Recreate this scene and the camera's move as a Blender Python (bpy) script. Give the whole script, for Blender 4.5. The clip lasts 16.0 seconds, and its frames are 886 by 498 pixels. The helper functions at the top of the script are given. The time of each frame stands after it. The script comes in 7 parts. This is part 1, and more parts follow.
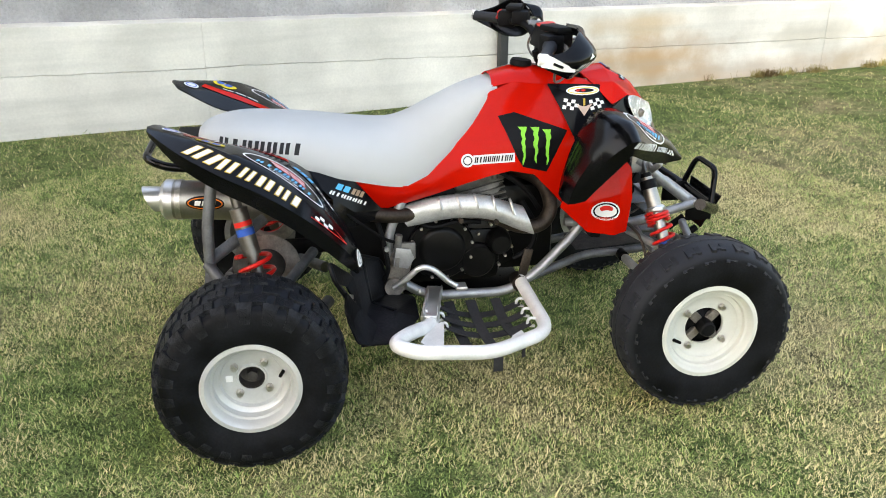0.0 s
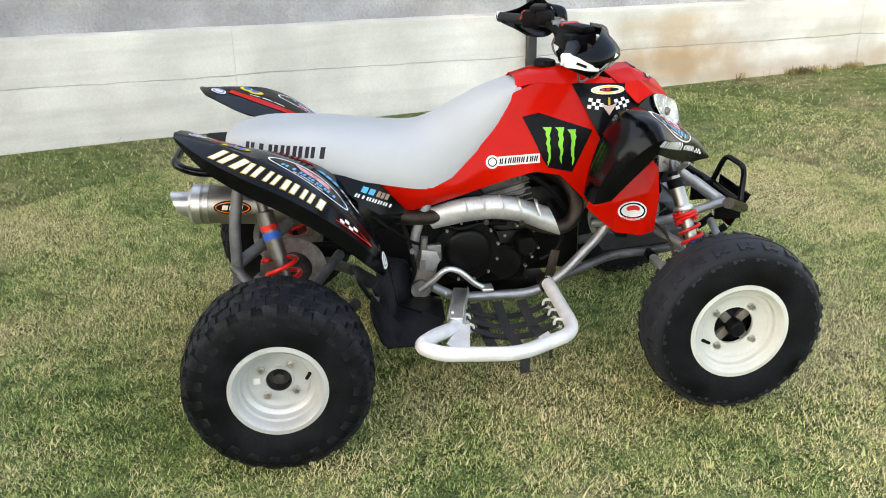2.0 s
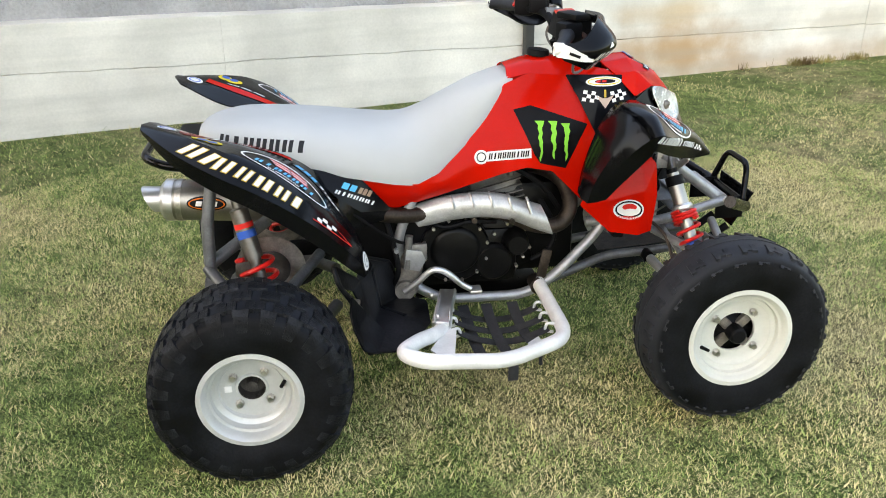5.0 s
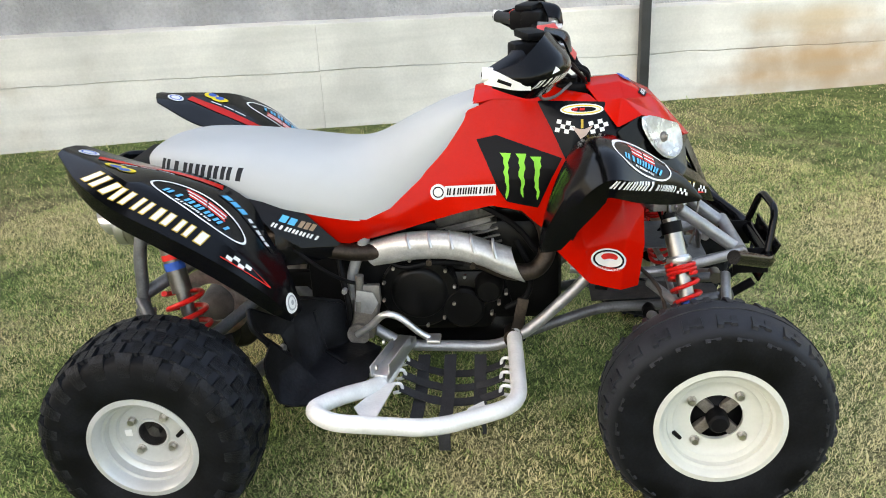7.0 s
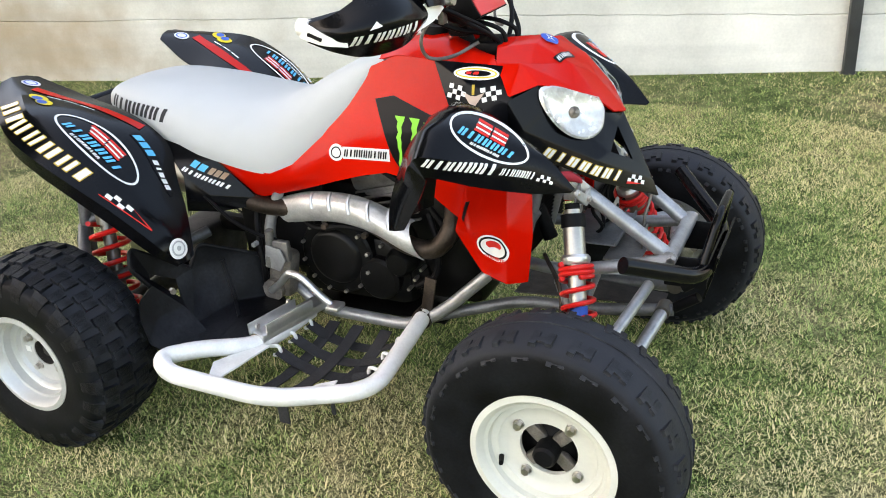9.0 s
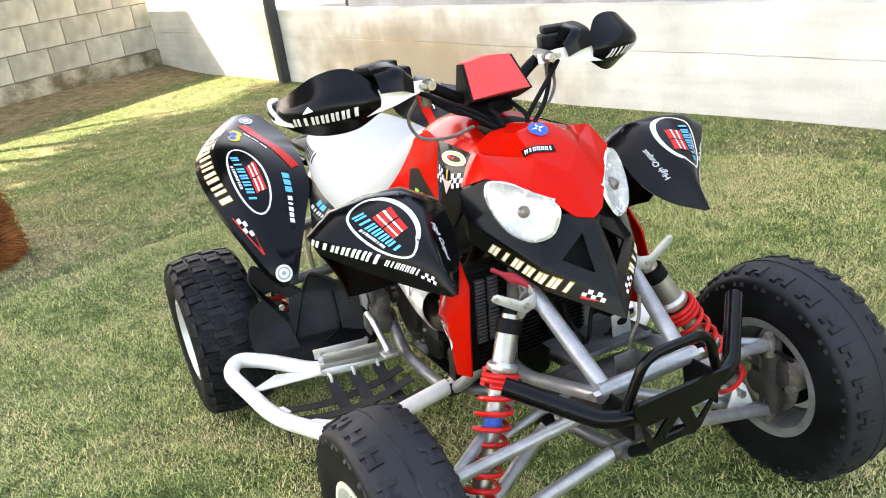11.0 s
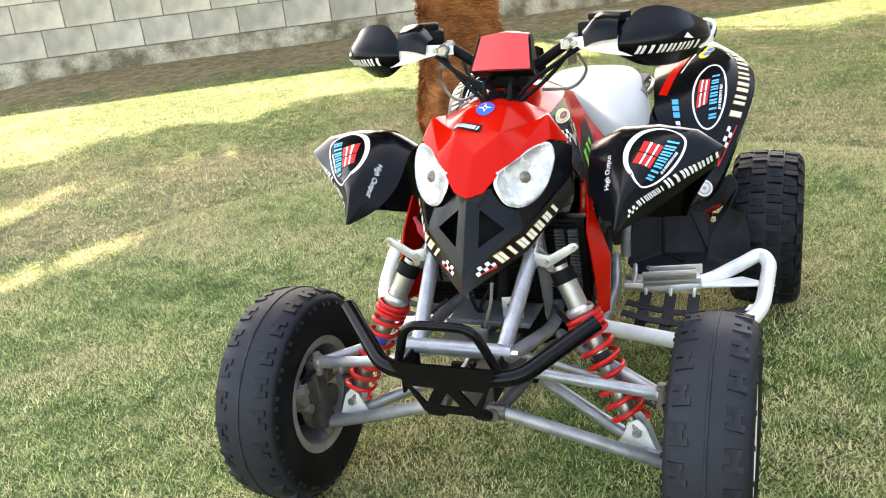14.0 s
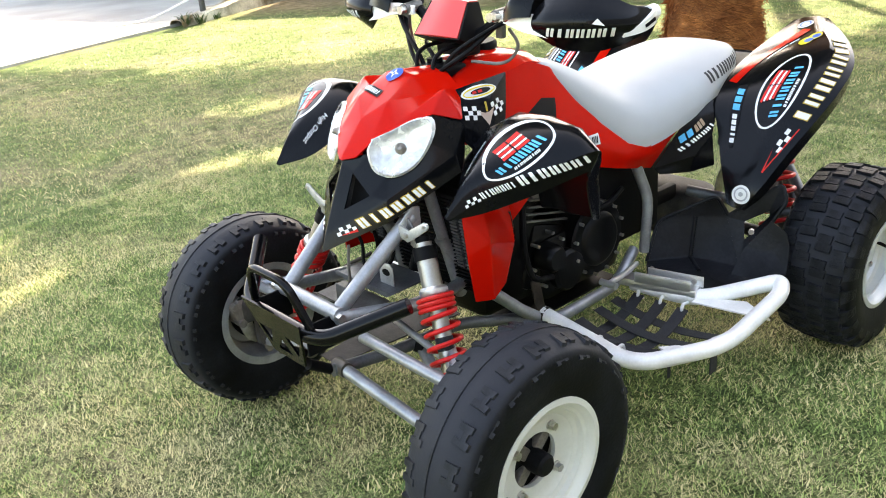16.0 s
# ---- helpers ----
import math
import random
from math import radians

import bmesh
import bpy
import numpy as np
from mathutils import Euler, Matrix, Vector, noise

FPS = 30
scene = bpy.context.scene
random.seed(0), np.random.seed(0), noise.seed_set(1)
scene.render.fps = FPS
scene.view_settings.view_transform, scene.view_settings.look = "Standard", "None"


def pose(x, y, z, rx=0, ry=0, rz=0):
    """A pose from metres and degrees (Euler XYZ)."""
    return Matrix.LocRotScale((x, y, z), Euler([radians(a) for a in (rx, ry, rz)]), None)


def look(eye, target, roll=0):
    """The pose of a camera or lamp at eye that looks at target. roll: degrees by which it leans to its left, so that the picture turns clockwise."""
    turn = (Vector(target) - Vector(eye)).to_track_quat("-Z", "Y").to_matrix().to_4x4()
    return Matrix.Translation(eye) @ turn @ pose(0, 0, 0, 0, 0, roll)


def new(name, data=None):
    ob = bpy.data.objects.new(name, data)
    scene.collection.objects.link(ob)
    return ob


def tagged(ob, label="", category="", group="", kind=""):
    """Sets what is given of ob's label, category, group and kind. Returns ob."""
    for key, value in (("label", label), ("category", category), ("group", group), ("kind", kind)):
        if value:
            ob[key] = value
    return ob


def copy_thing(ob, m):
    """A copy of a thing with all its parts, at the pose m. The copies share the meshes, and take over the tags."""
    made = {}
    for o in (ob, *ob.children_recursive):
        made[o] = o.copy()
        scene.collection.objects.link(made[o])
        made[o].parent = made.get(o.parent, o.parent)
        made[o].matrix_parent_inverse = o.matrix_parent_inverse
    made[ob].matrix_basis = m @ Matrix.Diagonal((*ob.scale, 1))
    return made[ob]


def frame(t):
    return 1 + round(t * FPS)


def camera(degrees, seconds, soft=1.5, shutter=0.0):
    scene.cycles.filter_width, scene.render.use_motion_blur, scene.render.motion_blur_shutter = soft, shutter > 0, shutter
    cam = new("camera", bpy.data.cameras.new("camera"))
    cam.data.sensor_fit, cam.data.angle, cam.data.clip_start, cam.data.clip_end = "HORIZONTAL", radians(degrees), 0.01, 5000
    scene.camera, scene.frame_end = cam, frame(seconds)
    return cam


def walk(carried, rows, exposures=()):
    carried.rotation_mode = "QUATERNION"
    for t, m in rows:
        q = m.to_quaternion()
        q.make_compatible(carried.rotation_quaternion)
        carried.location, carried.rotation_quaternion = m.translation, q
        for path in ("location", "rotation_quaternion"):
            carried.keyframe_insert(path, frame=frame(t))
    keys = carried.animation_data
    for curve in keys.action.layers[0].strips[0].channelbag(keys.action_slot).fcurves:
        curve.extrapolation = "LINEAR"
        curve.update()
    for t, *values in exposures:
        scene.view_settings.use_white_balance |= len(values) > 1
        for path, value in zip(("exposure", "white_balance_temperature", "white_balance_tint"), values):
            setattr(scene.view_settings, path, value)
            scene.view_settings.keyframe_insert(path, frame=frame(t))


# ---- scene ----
cam = camera(54.2, 16.0, soft=1.0)
PATH = [
    (0, (-0.492, -2.601, 1.441), (-0.173, -0.785, 0.665), 0.3),
    (0.5, (-0.469, -2.616, 1.441), (-0.172, -0.801, 0.653), -1.3),
    (1, (-0.459, -2.616, 1.442), (-0.196, -0.797, 0.652), -2.0),
    (1.5, (-0.464, -2.612, 1.436), (-0.216, -0.782, 0.668), -1.5),
    (2, (-0.469, -2.607, 1.435), (-0.226, -0.776, 0.668), -1.2),
    (2.5, (-0.467, -2.607, 1.437), (-0.185, -0.773, 0.691), -0.2),
    (3, (-0.468, -2.618, 1.438), (-0.138, -0.79, 0.696), -0.1),
    (3.5, (-0.466, -2.621, 1.44), (-0.141, -0.792, 0.7), -0.4),
    (3.7, (-0.468, -2.624, 1.436), (-0.151, -0.791, 0.701), -0.5),
    (5.8, (-0.276, -2.364, 1.409), (-0.08, -0.55, 0.59), -1.7),
    (6, (-0.222, -2.344, 1.41), (-0.034, -0.522, 0.607), -2.1),
    (6.5, (-0.013, -2.267, 1.393), (0.057, -0.427, 0.612), -1.7),
    (7, (0.219, -2.209, 1.391), (0.033, -0.375, 0.615), -3.0),
    (7.5, (0.383, -2.051, 1.361), (0.112, -0.245, 0.547), -2.6),
    (8, (0.548, -1.949, 1.367), (0.153, -0.162, 0.561), -3.4),
    (8.5, (0.855, -1.899, 1.337), (0.293, -0.174, 0.495), -2.7),
    (9, (1.102, -1.782, 1.315), (0.268, -0.173, 0.47), -4.5),
    (9.5, (1.278, -1.576, 1.332), (0.253, -0.092, 0.47), -4.1),
    (10, (1.488, -1.397, 1.325), (0.225, -0.017, 0.619), -5.7),
    (10.2, (1.6, -1.296, 1.338), (0.2, -0.055, 0.633), -6.7),
    (12.3, (2.17, -0.272, 1.286), (0.299, -0.102, 0.601), -6.4),
    (12.5, (2.184, -0.171, 1.283), (0.317, -0.133, 0.567), -6.4),
    (13, (2.218, 0.057, 1.301), (0.366, -0.073, 0.556), -6.8),
    (13.5, (2.273, 0.37, 1.322), (0.474, -0.138, 0.611), -6.1),
    (14, (2.235, 0.626, 1.311), (0.519, -0.119, 0.606), -6.6),
    (14.5, (2.099, 0.894, 1.313), (0.544, -0.065, 0.497), -5.7),
    (15, (1.992, 1.16, 1.309), (0.578, -0.016, 0.525), -4.7),
    (15.5, (1.887, 1.373, 1.321), (0.579, 0.041, 0.604), -5.3),
    (16, (1.646, 1.473, 1.305), (0.447, 0.079, 0.518), -4.7),
]
GRADE = [(0, 2.58, 8500, 10), (3.7, 2.58, 8500, 10), (7, 2.55, 8600, 10), (10, 2.89, 8700, 12), (12.5, 3.21, 8900, 14), (16, 3.14, 8600, 11)]
walk(cam, [(t, look(e, g, r)) for t, e, g, r in PATH], GRADE)

# ---- world, sun and light ----
SUN_EL, SUN_AZ = radians(48), math.atan2(-0.84, -0.54)
world = bpy.data.worlds.new("world")
scene.world = world
world.use_nodes = True
sky = world.node_tree.nodes.new("ShaderNodeTexSky")
sky.sky_type, sky.sun_disc = "NISHITA", False
sky.sun_elevation, sky.sun_rotation = SUN_EL, SUN_AZ
sky.air_density, sky.dust_density = 1.0, 2.5
world.node_tree.links.new(sky.outputs[0], world.node_tree.nodes["Background"].inputs[0])
world.node_tree.nodes["Background"].inputs[1].default_value = 0.15
sun = new("sun", bpy.data.lights.new("sun", "SUN"))
sun.data.energy, sun.data.angle, sun.data.color = 3.0, radians(0.6), (1.0, 0.97, 0.94)
sun.matrix_world = look((math.sin(SUN_AZ) * 30, math.cos(SUN_AZ) * 30, 30 * math.tan(SUN_EL)), (0, 0, 0))


# ---- materials ----
def material(name, base, rough=0.5, metal=0.0, vary=0.15, scale=8.0, fine=120.0, bump=0.1, depth=0.002, tint=None, spec=0.5, coat=0.0, stretch=None, per=None):
    """A surface whose colour wanders at two scales, with fine relief. tint: a second colour in the large patches."""
    m = bpy.data.materials.new(name)
    m.use_nodes = True
    n, l = m.node_tree.nodes, m.node_tree.links
    b = n["Principled BSDF"]
    b.inputs["Roughness"].default_value, b.inputs["Metallic"].default_value = rough, metal
    b.inputs["Specular IOR Level"].default_value, b.inputs["Coat Weight"].default_value = spec, coat
    b.inputs["Coat Roughness"].default_value = 0.08
    tc = n.new("ShaderNodeTexCoord")
    src = tc.outputs["Object"]
    if stretch:
        mp = n.new("ShaderNodeMapping")
        mp.inputs["Scale"].default_value = stretch
        l.new(src, mp.inputs[0])
        src = mp.outputs[0]
    big, small = n.new("ShaderNodeTexNoise"), n.new("ShaderNodeTexNoise")
    for t, s, d in ((big, scale, 4), (small, fine, 3)):
        t.inputs["Scale"].default_value, t.inputs["Detail"].default_value = s, d
        l.new(src, t.inputs["Vector"])
    dark = [c * (1 - vary) for c in base]
    light = [min(1, c * (1 + vary)) for c in (tint or base)]
    ramp = n.new("ShaderNodeValToRGB")
    ramp.color_ramp.elements[0].position, ramp.color_ramp.elements[1].position = 0.36, 0.66
    ramp.color_ramp.elements[0].color, ramp.color_ramp.elements[1].color = (*dark, 1), (*light, 1)
    l.new(big.outputs[0], ramp.inputs[0])
    mix = n.new("ShaderNodeMix")
    mix.data_type, mix.blend_type = "RGBA", "MULTIPLY"
    mix.inputs["Factor"].default_value = min(1, vary * 2)
    l.new(ramp.outputs[0], mix.inputs["A"])
    l.new(small.outputs[0], mix.inputs["B"])
    colour = mix.outputs["Result"]
    gain = n.new("ShaderNodeMix")
    gain.data_type, gain.blend_type = "RGBA", "MULTIPLY"
    gain.inputs["Factor"].default_value = 1.0
    f = 1 + min(1, vary * 2) * 0.6
    gain.inputs["B"].default_value = (f, f, f, 1)
    l.new(colour, gain.inputs["A"])
    colour = gain.outputs["Result"]
    if per:
        info = n.new("ShaderNodeObjectInfo" if per[0] == "object" else "ShaderNodeNewGeometry")
        mr = n.new("ShaderNodeMapRange")
        mr.inputs["To Min"].default_value, mr.inputs["To Max"].default_value = 1 - per[1], 1 + per[1]
        l.new(info.outputs["Random" if per[0] == "object" else "Random Per Island"], mr.inputs["Value"])
        pm = n.new("ShaderNodeMix")
        pm.data_type, pm.blend_type = "RGBA", "MULTIPLY"
        pm.inputs["Factor"].default_value = 1.0
        l.new(colour, pm.inputs["A"])
        l.new(mr.outputs[0], pm.inputs["B"])
        colour = pm.outputs["Result"]
    l.new(colour, b.inputs["Base Color"])
    rr = n.new("ShaderNodeMapRange")
    rr.inputs["To Min"].default_value, rr.inputs["To Max"].default_value = max(0.03, rough - 0.08), min(1, rough + 0.12)
    l.new(big.outputs[0], rr.inputs["Value"])
    l.new(rr.outputs[0], b.inputs["Roughness"])
    if bump:
        bp = n.new("ShaderNodeBump")
        bp.inputs["Strength"].default_value, bp.inputs["Distance"].default_value = bump, depth
        l.new(small.outputs[0], bp.inputs["Height"])
        l.new(bp.outputs[0], b.inputs["Normal"])
    return m


RED = material("red_plastic", (0.50, 0.007, 0.003), 0.13, vary=0.08, scale=5, fine=400, bump=0.015, spec=0.10)
POD_RED = material("red_pod_vinyl", (0.6, 0.035, 0.03), 0.4, vary=0.06, scale=5, fine=300, bump=0.05)
BLACK_GLOSS = material("black_gloss_plastic", (0.0032, 0.0033, 0.004), 0.15, vary=0.3, scale=9, fine=260, bump=0.04, spec=0.15)
BLACK = material("black_matt_plastic", (0.0045, 0.0045, 0.005), 0.5, vary=0.3, scale=9, fine=250, bump=0.15, spec=0.08)
NAVY = material("dark_graphic_vinyl", (0.004, 0.0045, 0.006), 0.16, vary=0.2, scale=6, fine=300, bump=0.02, spec=0.10)
RUBBER = material("tyre_rubber", (0.0026, 0.0029, 0.0037), 0.55, vary=0.4, scale=11, fine=160, bump=0.35, depth=0.0015, tint=(0.0062, 0.0068, 0.0084), spec=0.13)
KNOB = material("worn_tread_rubber", (0.0040, 0.0046, 0.0060), 0.55, vary=0.4, scale=24, fine=260, bump=0.8, depth=0.003, tint=(0.0165, 0.0180, 0.0215), spec=0.16, per=("object", 0.3))
SEAT = material("grey_vinyl", (0.400, 0.416, 0.414), 0.5, vary=0.05, scale=4, fine=500, bump=0.2, depth=0.0008, spec=0.12)
WORN = material("worn_smooth_rubber", (0.0130, 0.0140, 0.0168), 0.5, vary=0.3, scale=14, fine=200, bump=0.4, depth=0.0015, tint=(0.0240, 0.0257, 0.0300), spec=0.15)


def dust_the_tread(m):
    """Scuffed, dusty rubber on the crown, clean black rubber on the side walls."""
    n, l = m.node_tree.nodes, m.node_tree.links
    b = n["Principled BSDF"]
    clean = b.inputs["Base Color"].links[0].from_socket
    tc, flatten, far, share, mixed = n.new("ShaderNodeTexCoord"), n.new("ShaderNodeVectorMath"), n.new("ShaderNodeVectorMath"), n.new("ShaderNodeMapRange"), n.new("ShaderNodeMix")
    flatten.operation, far.operation, mixed.data_type = "MULTIPLY", "LENGTH", "RGBA"
    flatten.inputs[1].default_value = (1, 0, 1)
    share.inputs["From Min"].default_value, share.inputs["From Max"].default_value = 0.226, 0.246
    mixed.inputs["B"].default_value = (0.0205, 0.0220, 0.0262, 1)
    l.new(tc.outputs["Object"], flatten.inputs[0])
    l.new(flatten.outputs[0], far.inputs[0])
    l.new(far.outputs["Value"], share.inputs["Value"])
    l.new(share.outputs[0], mixed.inputs["Factor"])
    l.new(clean, mixed.inputs["A"])
    l.new(mixed.outputs["Result"], b.inputs["Base Color"])


dust_the_tread(RUBBER)
REAR_RIM = material("silver_painted_rim", (0.50, 0.51, 0.50), 0.36, 0.3, vary=0.06, scale=9, fine=150, bump=0.0)
SCUFFED = material("scuffed_black_plastic", (0.0030, 0.0033, 0.0042), 0.42, vary=0.4, scale=9, fine=120, bump=0.35, tint=(0.0095, 0.0102, 0.0122), spec=0.13)
SHIELD = material("dull_bare_aluminium", (0.50, 0.50, 0.485), 0.40, 0.6, vary=0.2, scale=16, fine=180, bump=0.12)
DIRTY_STEEL = material("dirty_grey_steel", (0.12, 0.125, 0.13), 0.45, 0.5, vary=0.25, scale=18, fine=200, bump=0.2)
HUB_STEEL = material("bare_hub_steel", (0.20, 0.18, 0.16), 0.45, 0.6, vary=0.3, scale=30, fine=260, bump=0.3)
DARK_TI = material("dark_titanium", (0.15, 0.14, 0.125), 0.36, 0.8, vary=0.15, scale=14, fine=200, bump=0.08)
RIM = material("white_painted_rim", (0.54, 0.545, 0.49), 0.38, vary=0.05, scale=9, fine=150, bump=0.05)
HUB = material("cast_iron_hub", (0.055, 0.050, 0.047), 0.6, 0.4, vary=0.35, scale=30, fine=300, bump=0.4)
ALU = material("brushed_aluminium", (0.62, 0.62, 0.61), 0.34, 0.9, vary=0.1, scale=14, fine=260, bump=0.12)
WHITE_ALU = material("worn_painted_aluminium", (0.74, 0.735, 0.71), 0.36, 0.15, vary=0.1, scale=16, fine=180, bump=0.1)
TITANIUM = material("titanium", (0.33, 0.315, 0.285), 0.36, 0.9, vary=0.12, scale=10, fine=200, bump=0.08)
STEEL = material("silver_frame_paint", (0.29, 0.295, 0.30), 0.34, 0.55, vary=0.16, scale=26, fine=200, bump=0.12)
ENGINE = material("engine_alloy", (0.17, 0.165, 0.155), 0.5, 0.75, vary=0.25, scale=25, fine=260, bump=0.3)
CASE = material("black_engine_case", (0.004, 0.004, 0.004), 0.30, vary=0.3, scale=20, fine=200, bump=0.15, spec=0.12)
PIPE = material("heat_stained_steel", (0.055, 0.042, 0.033), 0.5, 0.8, vary=0.4, scale=16, fine=180, bump=0.25)
SPRING = material("red_spring_enamel", (0.55, 0.014, 0.012), 0.3, vary=0.08, scale=12, fine=200, bump=0.04, spec=0.25)
WHITE = material("white_plastic", (0.80, 0.79, 0.75), 0.38, vary=0.04, scale=8, fine=200, bump=0.03)
STRAP = material("black_webbing", (0.018, 0.018, 0.02), 0.85, vary=0.3, scale=40, fine=900, bump=0.5)
BOLT = material("bolt_steel", (0.5, 0.48, 0.45), 0.35, 0.95, vary=0.2, scale=60, fine=300, bump=0.1)
CHROME = material("chrome_reflector", (0.74, 0.74, 0.71), 0.24, 0.4, vary=0.22, scale=38, fine=120, bump=0.3, depth=0.003)
CONCRETE = material("cast_concrete", (0.63, 0.615, 0.56), 0.85, vary=0.10, scale=1.6, fine=70, bump=0.25, depth=0.004, tint=(0.71, 0.69, 0.63), spec=0.2, per=("object", 0.02))
ROUGHCAST = material("grey_roughcast", (0.375, 0.375, 0.375), 0.95, vary=0.16, scale=2.2, fine=55, bump=1.0, depth=0.02, tint=(0.42, 0.42, 0.415), spec=0.15)
BLOCK = material("cement_block", (0.41, 0.375, 0.295), 0.92, vary=0.16, scale=3, fine=90, bump=0.5, depth=0.004, tint=(0.50, 0.46, 0.37), spec=0.2, per=("object", 0.12))
MORTAR = material("mortar", (0.20, 0.185, 0.145), 0.95, vary=0.2, scale=4, fine=80, bump=0.5, depth=0.004, spec=0.2)
KERB = material("mossy_kerb_concrete", (0.20, 0.155, 0.09), 0.95, vary=0.3, scale=3.5, fine=60, bump=0.7, depth=0.008, tint=(0.58, 0.55, 0.46), spec=0.15)
FOOTING = material("mossy_footing_concrete", (0.23, 0.19, 0.115), 0.95, vary=0.3, scale=4.5, fine=50, bump=0.9, depth=0.012, tint=(0.40, 0.36, 0.27), spec=0.12)
STRAW = material("dry_grass", (0.20, 0.135, 0.070), 0.9, vary=0.3, scale=6, fine=60, bump=0.0, tint=(0.30, 0.27, 0.11), spec=0.1)
POLE = material("dark_grey_post_paint", (0.045, 0.047, 0.05), 0.45, 0.2, vary=0.2, scale=6, fine=160, bump=0.1)
DOOR = material("red_brown_paint", (0.19, 0.05, 0.032), 0.55, vary=0.12, scale=4, fine=140, bump=0.1)
PAVING = material("cement_paving", (0.36, 0.35, 0.33), 0.9, vary=0.14, scale=1.2, fine=60, bump=0.3, depth=0.003, spec=0.2)
PALM = material("palm_fibre", (0.34, 0.115, 0.038), 0.9, vary=0.28, scale=6, fine=90, bump=0.9, depth=0.012, tint=(0.45, 0.175, 0.062), spec=0.15, per=("island", 0.45))
LEAF = material("tree_leaf", (0.05, 0.09, 0.025), 0.55, vary=0.3, scale=2, fine=40, bump=0.1, per=("island", 0.3))
BARK = material("tree_bark", (0.12, 0.09, 0.065), 0.9, vary=0.35, scale=6, fine=40, bump=0.9, depth=0.01, spec=0.2)


def flat(name, base, rough=0.4, emit=0.0):
    m = bpy.data.materials.new(name)
    m.use_nodes = True
    b = m.node_tree.nodes["Principled BSDF"]
    b.inputs["Base Color"].default_value, b.inputs["Roughness"].default_value = (*base, 1), rough
    b.inputs["Specular IOR Level"].default_value = 0.08
    if emit:
        b.inputs["Emission Color"].default_value, b.inputs["Emission Strength"].default_value = (*base, 1), emit
    return m


D_WHITE, D_BLACK = flat("print_white", (0.72, 0.72, 0.70), 0.35), flat("print_black", (0.005, 0.005, 0.006), 0.3)
D_GREY, D_GOLD = flat("print_dark_grey", (0.022, 0.024, 0.027), 0.5), flat("print_gold", (0.50, 0.34, 0.06), 0.4)
D_RED, D_BLUE = flat("print_red", (0.62, 0.03, 0.025), 0.35), flat("print_blue", (0.03, 0.10, 0.42), 0.35)
D_CYAN, D_GREEN = flat("print_cyan", (0.06, 0.40, 0.66), 0.35), flat("print_green", (0.22, 0.62, 0.07), 0.35)
D_YELLOW, D_ORANGE = flat("print_yellow", (0.75, 0.56, 0.03), 0.35), flat("print_orange", (0.75, 0.17, 0.02), 0.35)
D_PINK = flat("faded_red_rubber", (0.32, 0.03, 0.04), 0.5)
BRONZE = material("bronze_bulb", (0.24, 0.21, 0.18), 0.35, 0.6, vary=0.2, scale=60)
GLASS = bpy.data.materials.new("clear_lens")
GLASS.use_nodes = True
_b = GLASS.node_tree.nodes["Principled BSDF"]
_b.inputs["Transmission Weight"].default_value, _b.inputs["Roughness"].default_value, _b.inputs["IOR"].default_value = 1.0, 0.02, 1.12


# ---- building helpers ----
def part(name, bm, mat, parent=None, label="", smooth=True):
    me = bpy.data.meshes.new(name)
    bmesh.ops.recalc_face_normals(bm, faces=bm.faces)
    bm.to_mesh(me)
    bm.free()
    for m in mat if isinstance(mat, (list, tuple)) else [mat]:
        me.materials.append(m)
    if smooth:
        me.shade_smooth()
        me.set_sharp_from_angle(angle=radians(38))
    ob = new(name, me)
    ob.parent = parent
    if label:
        ob["label"] = label
    return ob


def thing(name, label, category, at=(0, 0, 0), rz=0.0, group="", kind=""):
    ob = new(name)
    ob.matrix_world = pose(*at, 0, 0, rz)
    ob.empty_display_size = 0.1
    return tagged(ob, label, category, group, kind)


def join(*bms):
    out = bmesh.new()
    for b in bms:
        me = bpy.data.meshes.new("tmp")
        b.to_mesh(me)
        out.from_mesh(me)
        bpy.data.meshes.remove(me)
        b.free()
    return out


def box(cx, cy, cz, sx, sy, sz, bevel=0.0, rot=(0, 0, 0), seg=2):
    bm = bmesh.new()
    bmesh.ops.create_cube(bm, size=1, matrix=pose(cx, cy, cz, *rot) @ Matrix.Diagonal((sx, sy, sz, 1)))
    if bevel:
        bmesh.ops.bevel(bm, geom=bm.edges[:], offset=bevel, segments=seg, affect="EDGES", profile=0.5)
    return bm


def rod(a, b, r, r2=None, n=14, caps=True):
    a, b = Vector(a), Vector(b)
    bm = bmesh.new()
    m = Matrix.Translation((a + b) / 2) @ (b - a).to_track_quat("Z", "Y").to_matrix().to_4x4()
    bmesh.ops.create_cone(bm, cap_ends=caps, segments=n, radius1=r, radius2=r if r2 is None else r2, depth=(b - a).length, matrix=m)
    return bm


def curve_points(pts, per=8):
    """Points along a smooth line through pts."""
    p = [Vector(q) for q in pts]
    p = [p[0] * 2 - p[1]] + p + [p[-1] * 2 - p[-2]]
    out = []
    for i in range(1, len(p) - 2):
        for k in range(per):
            t = k / per
            a, b, c, d = p[i - 1:i + 3]
            out.append(0.5 * (2 * b + (c - a) * t + (2 * a - 5 * b + 4 * c - d) * t * t + (3 * b - a - 3 * c + d) * t ** 3))
    out.append(p[-2])
    return out


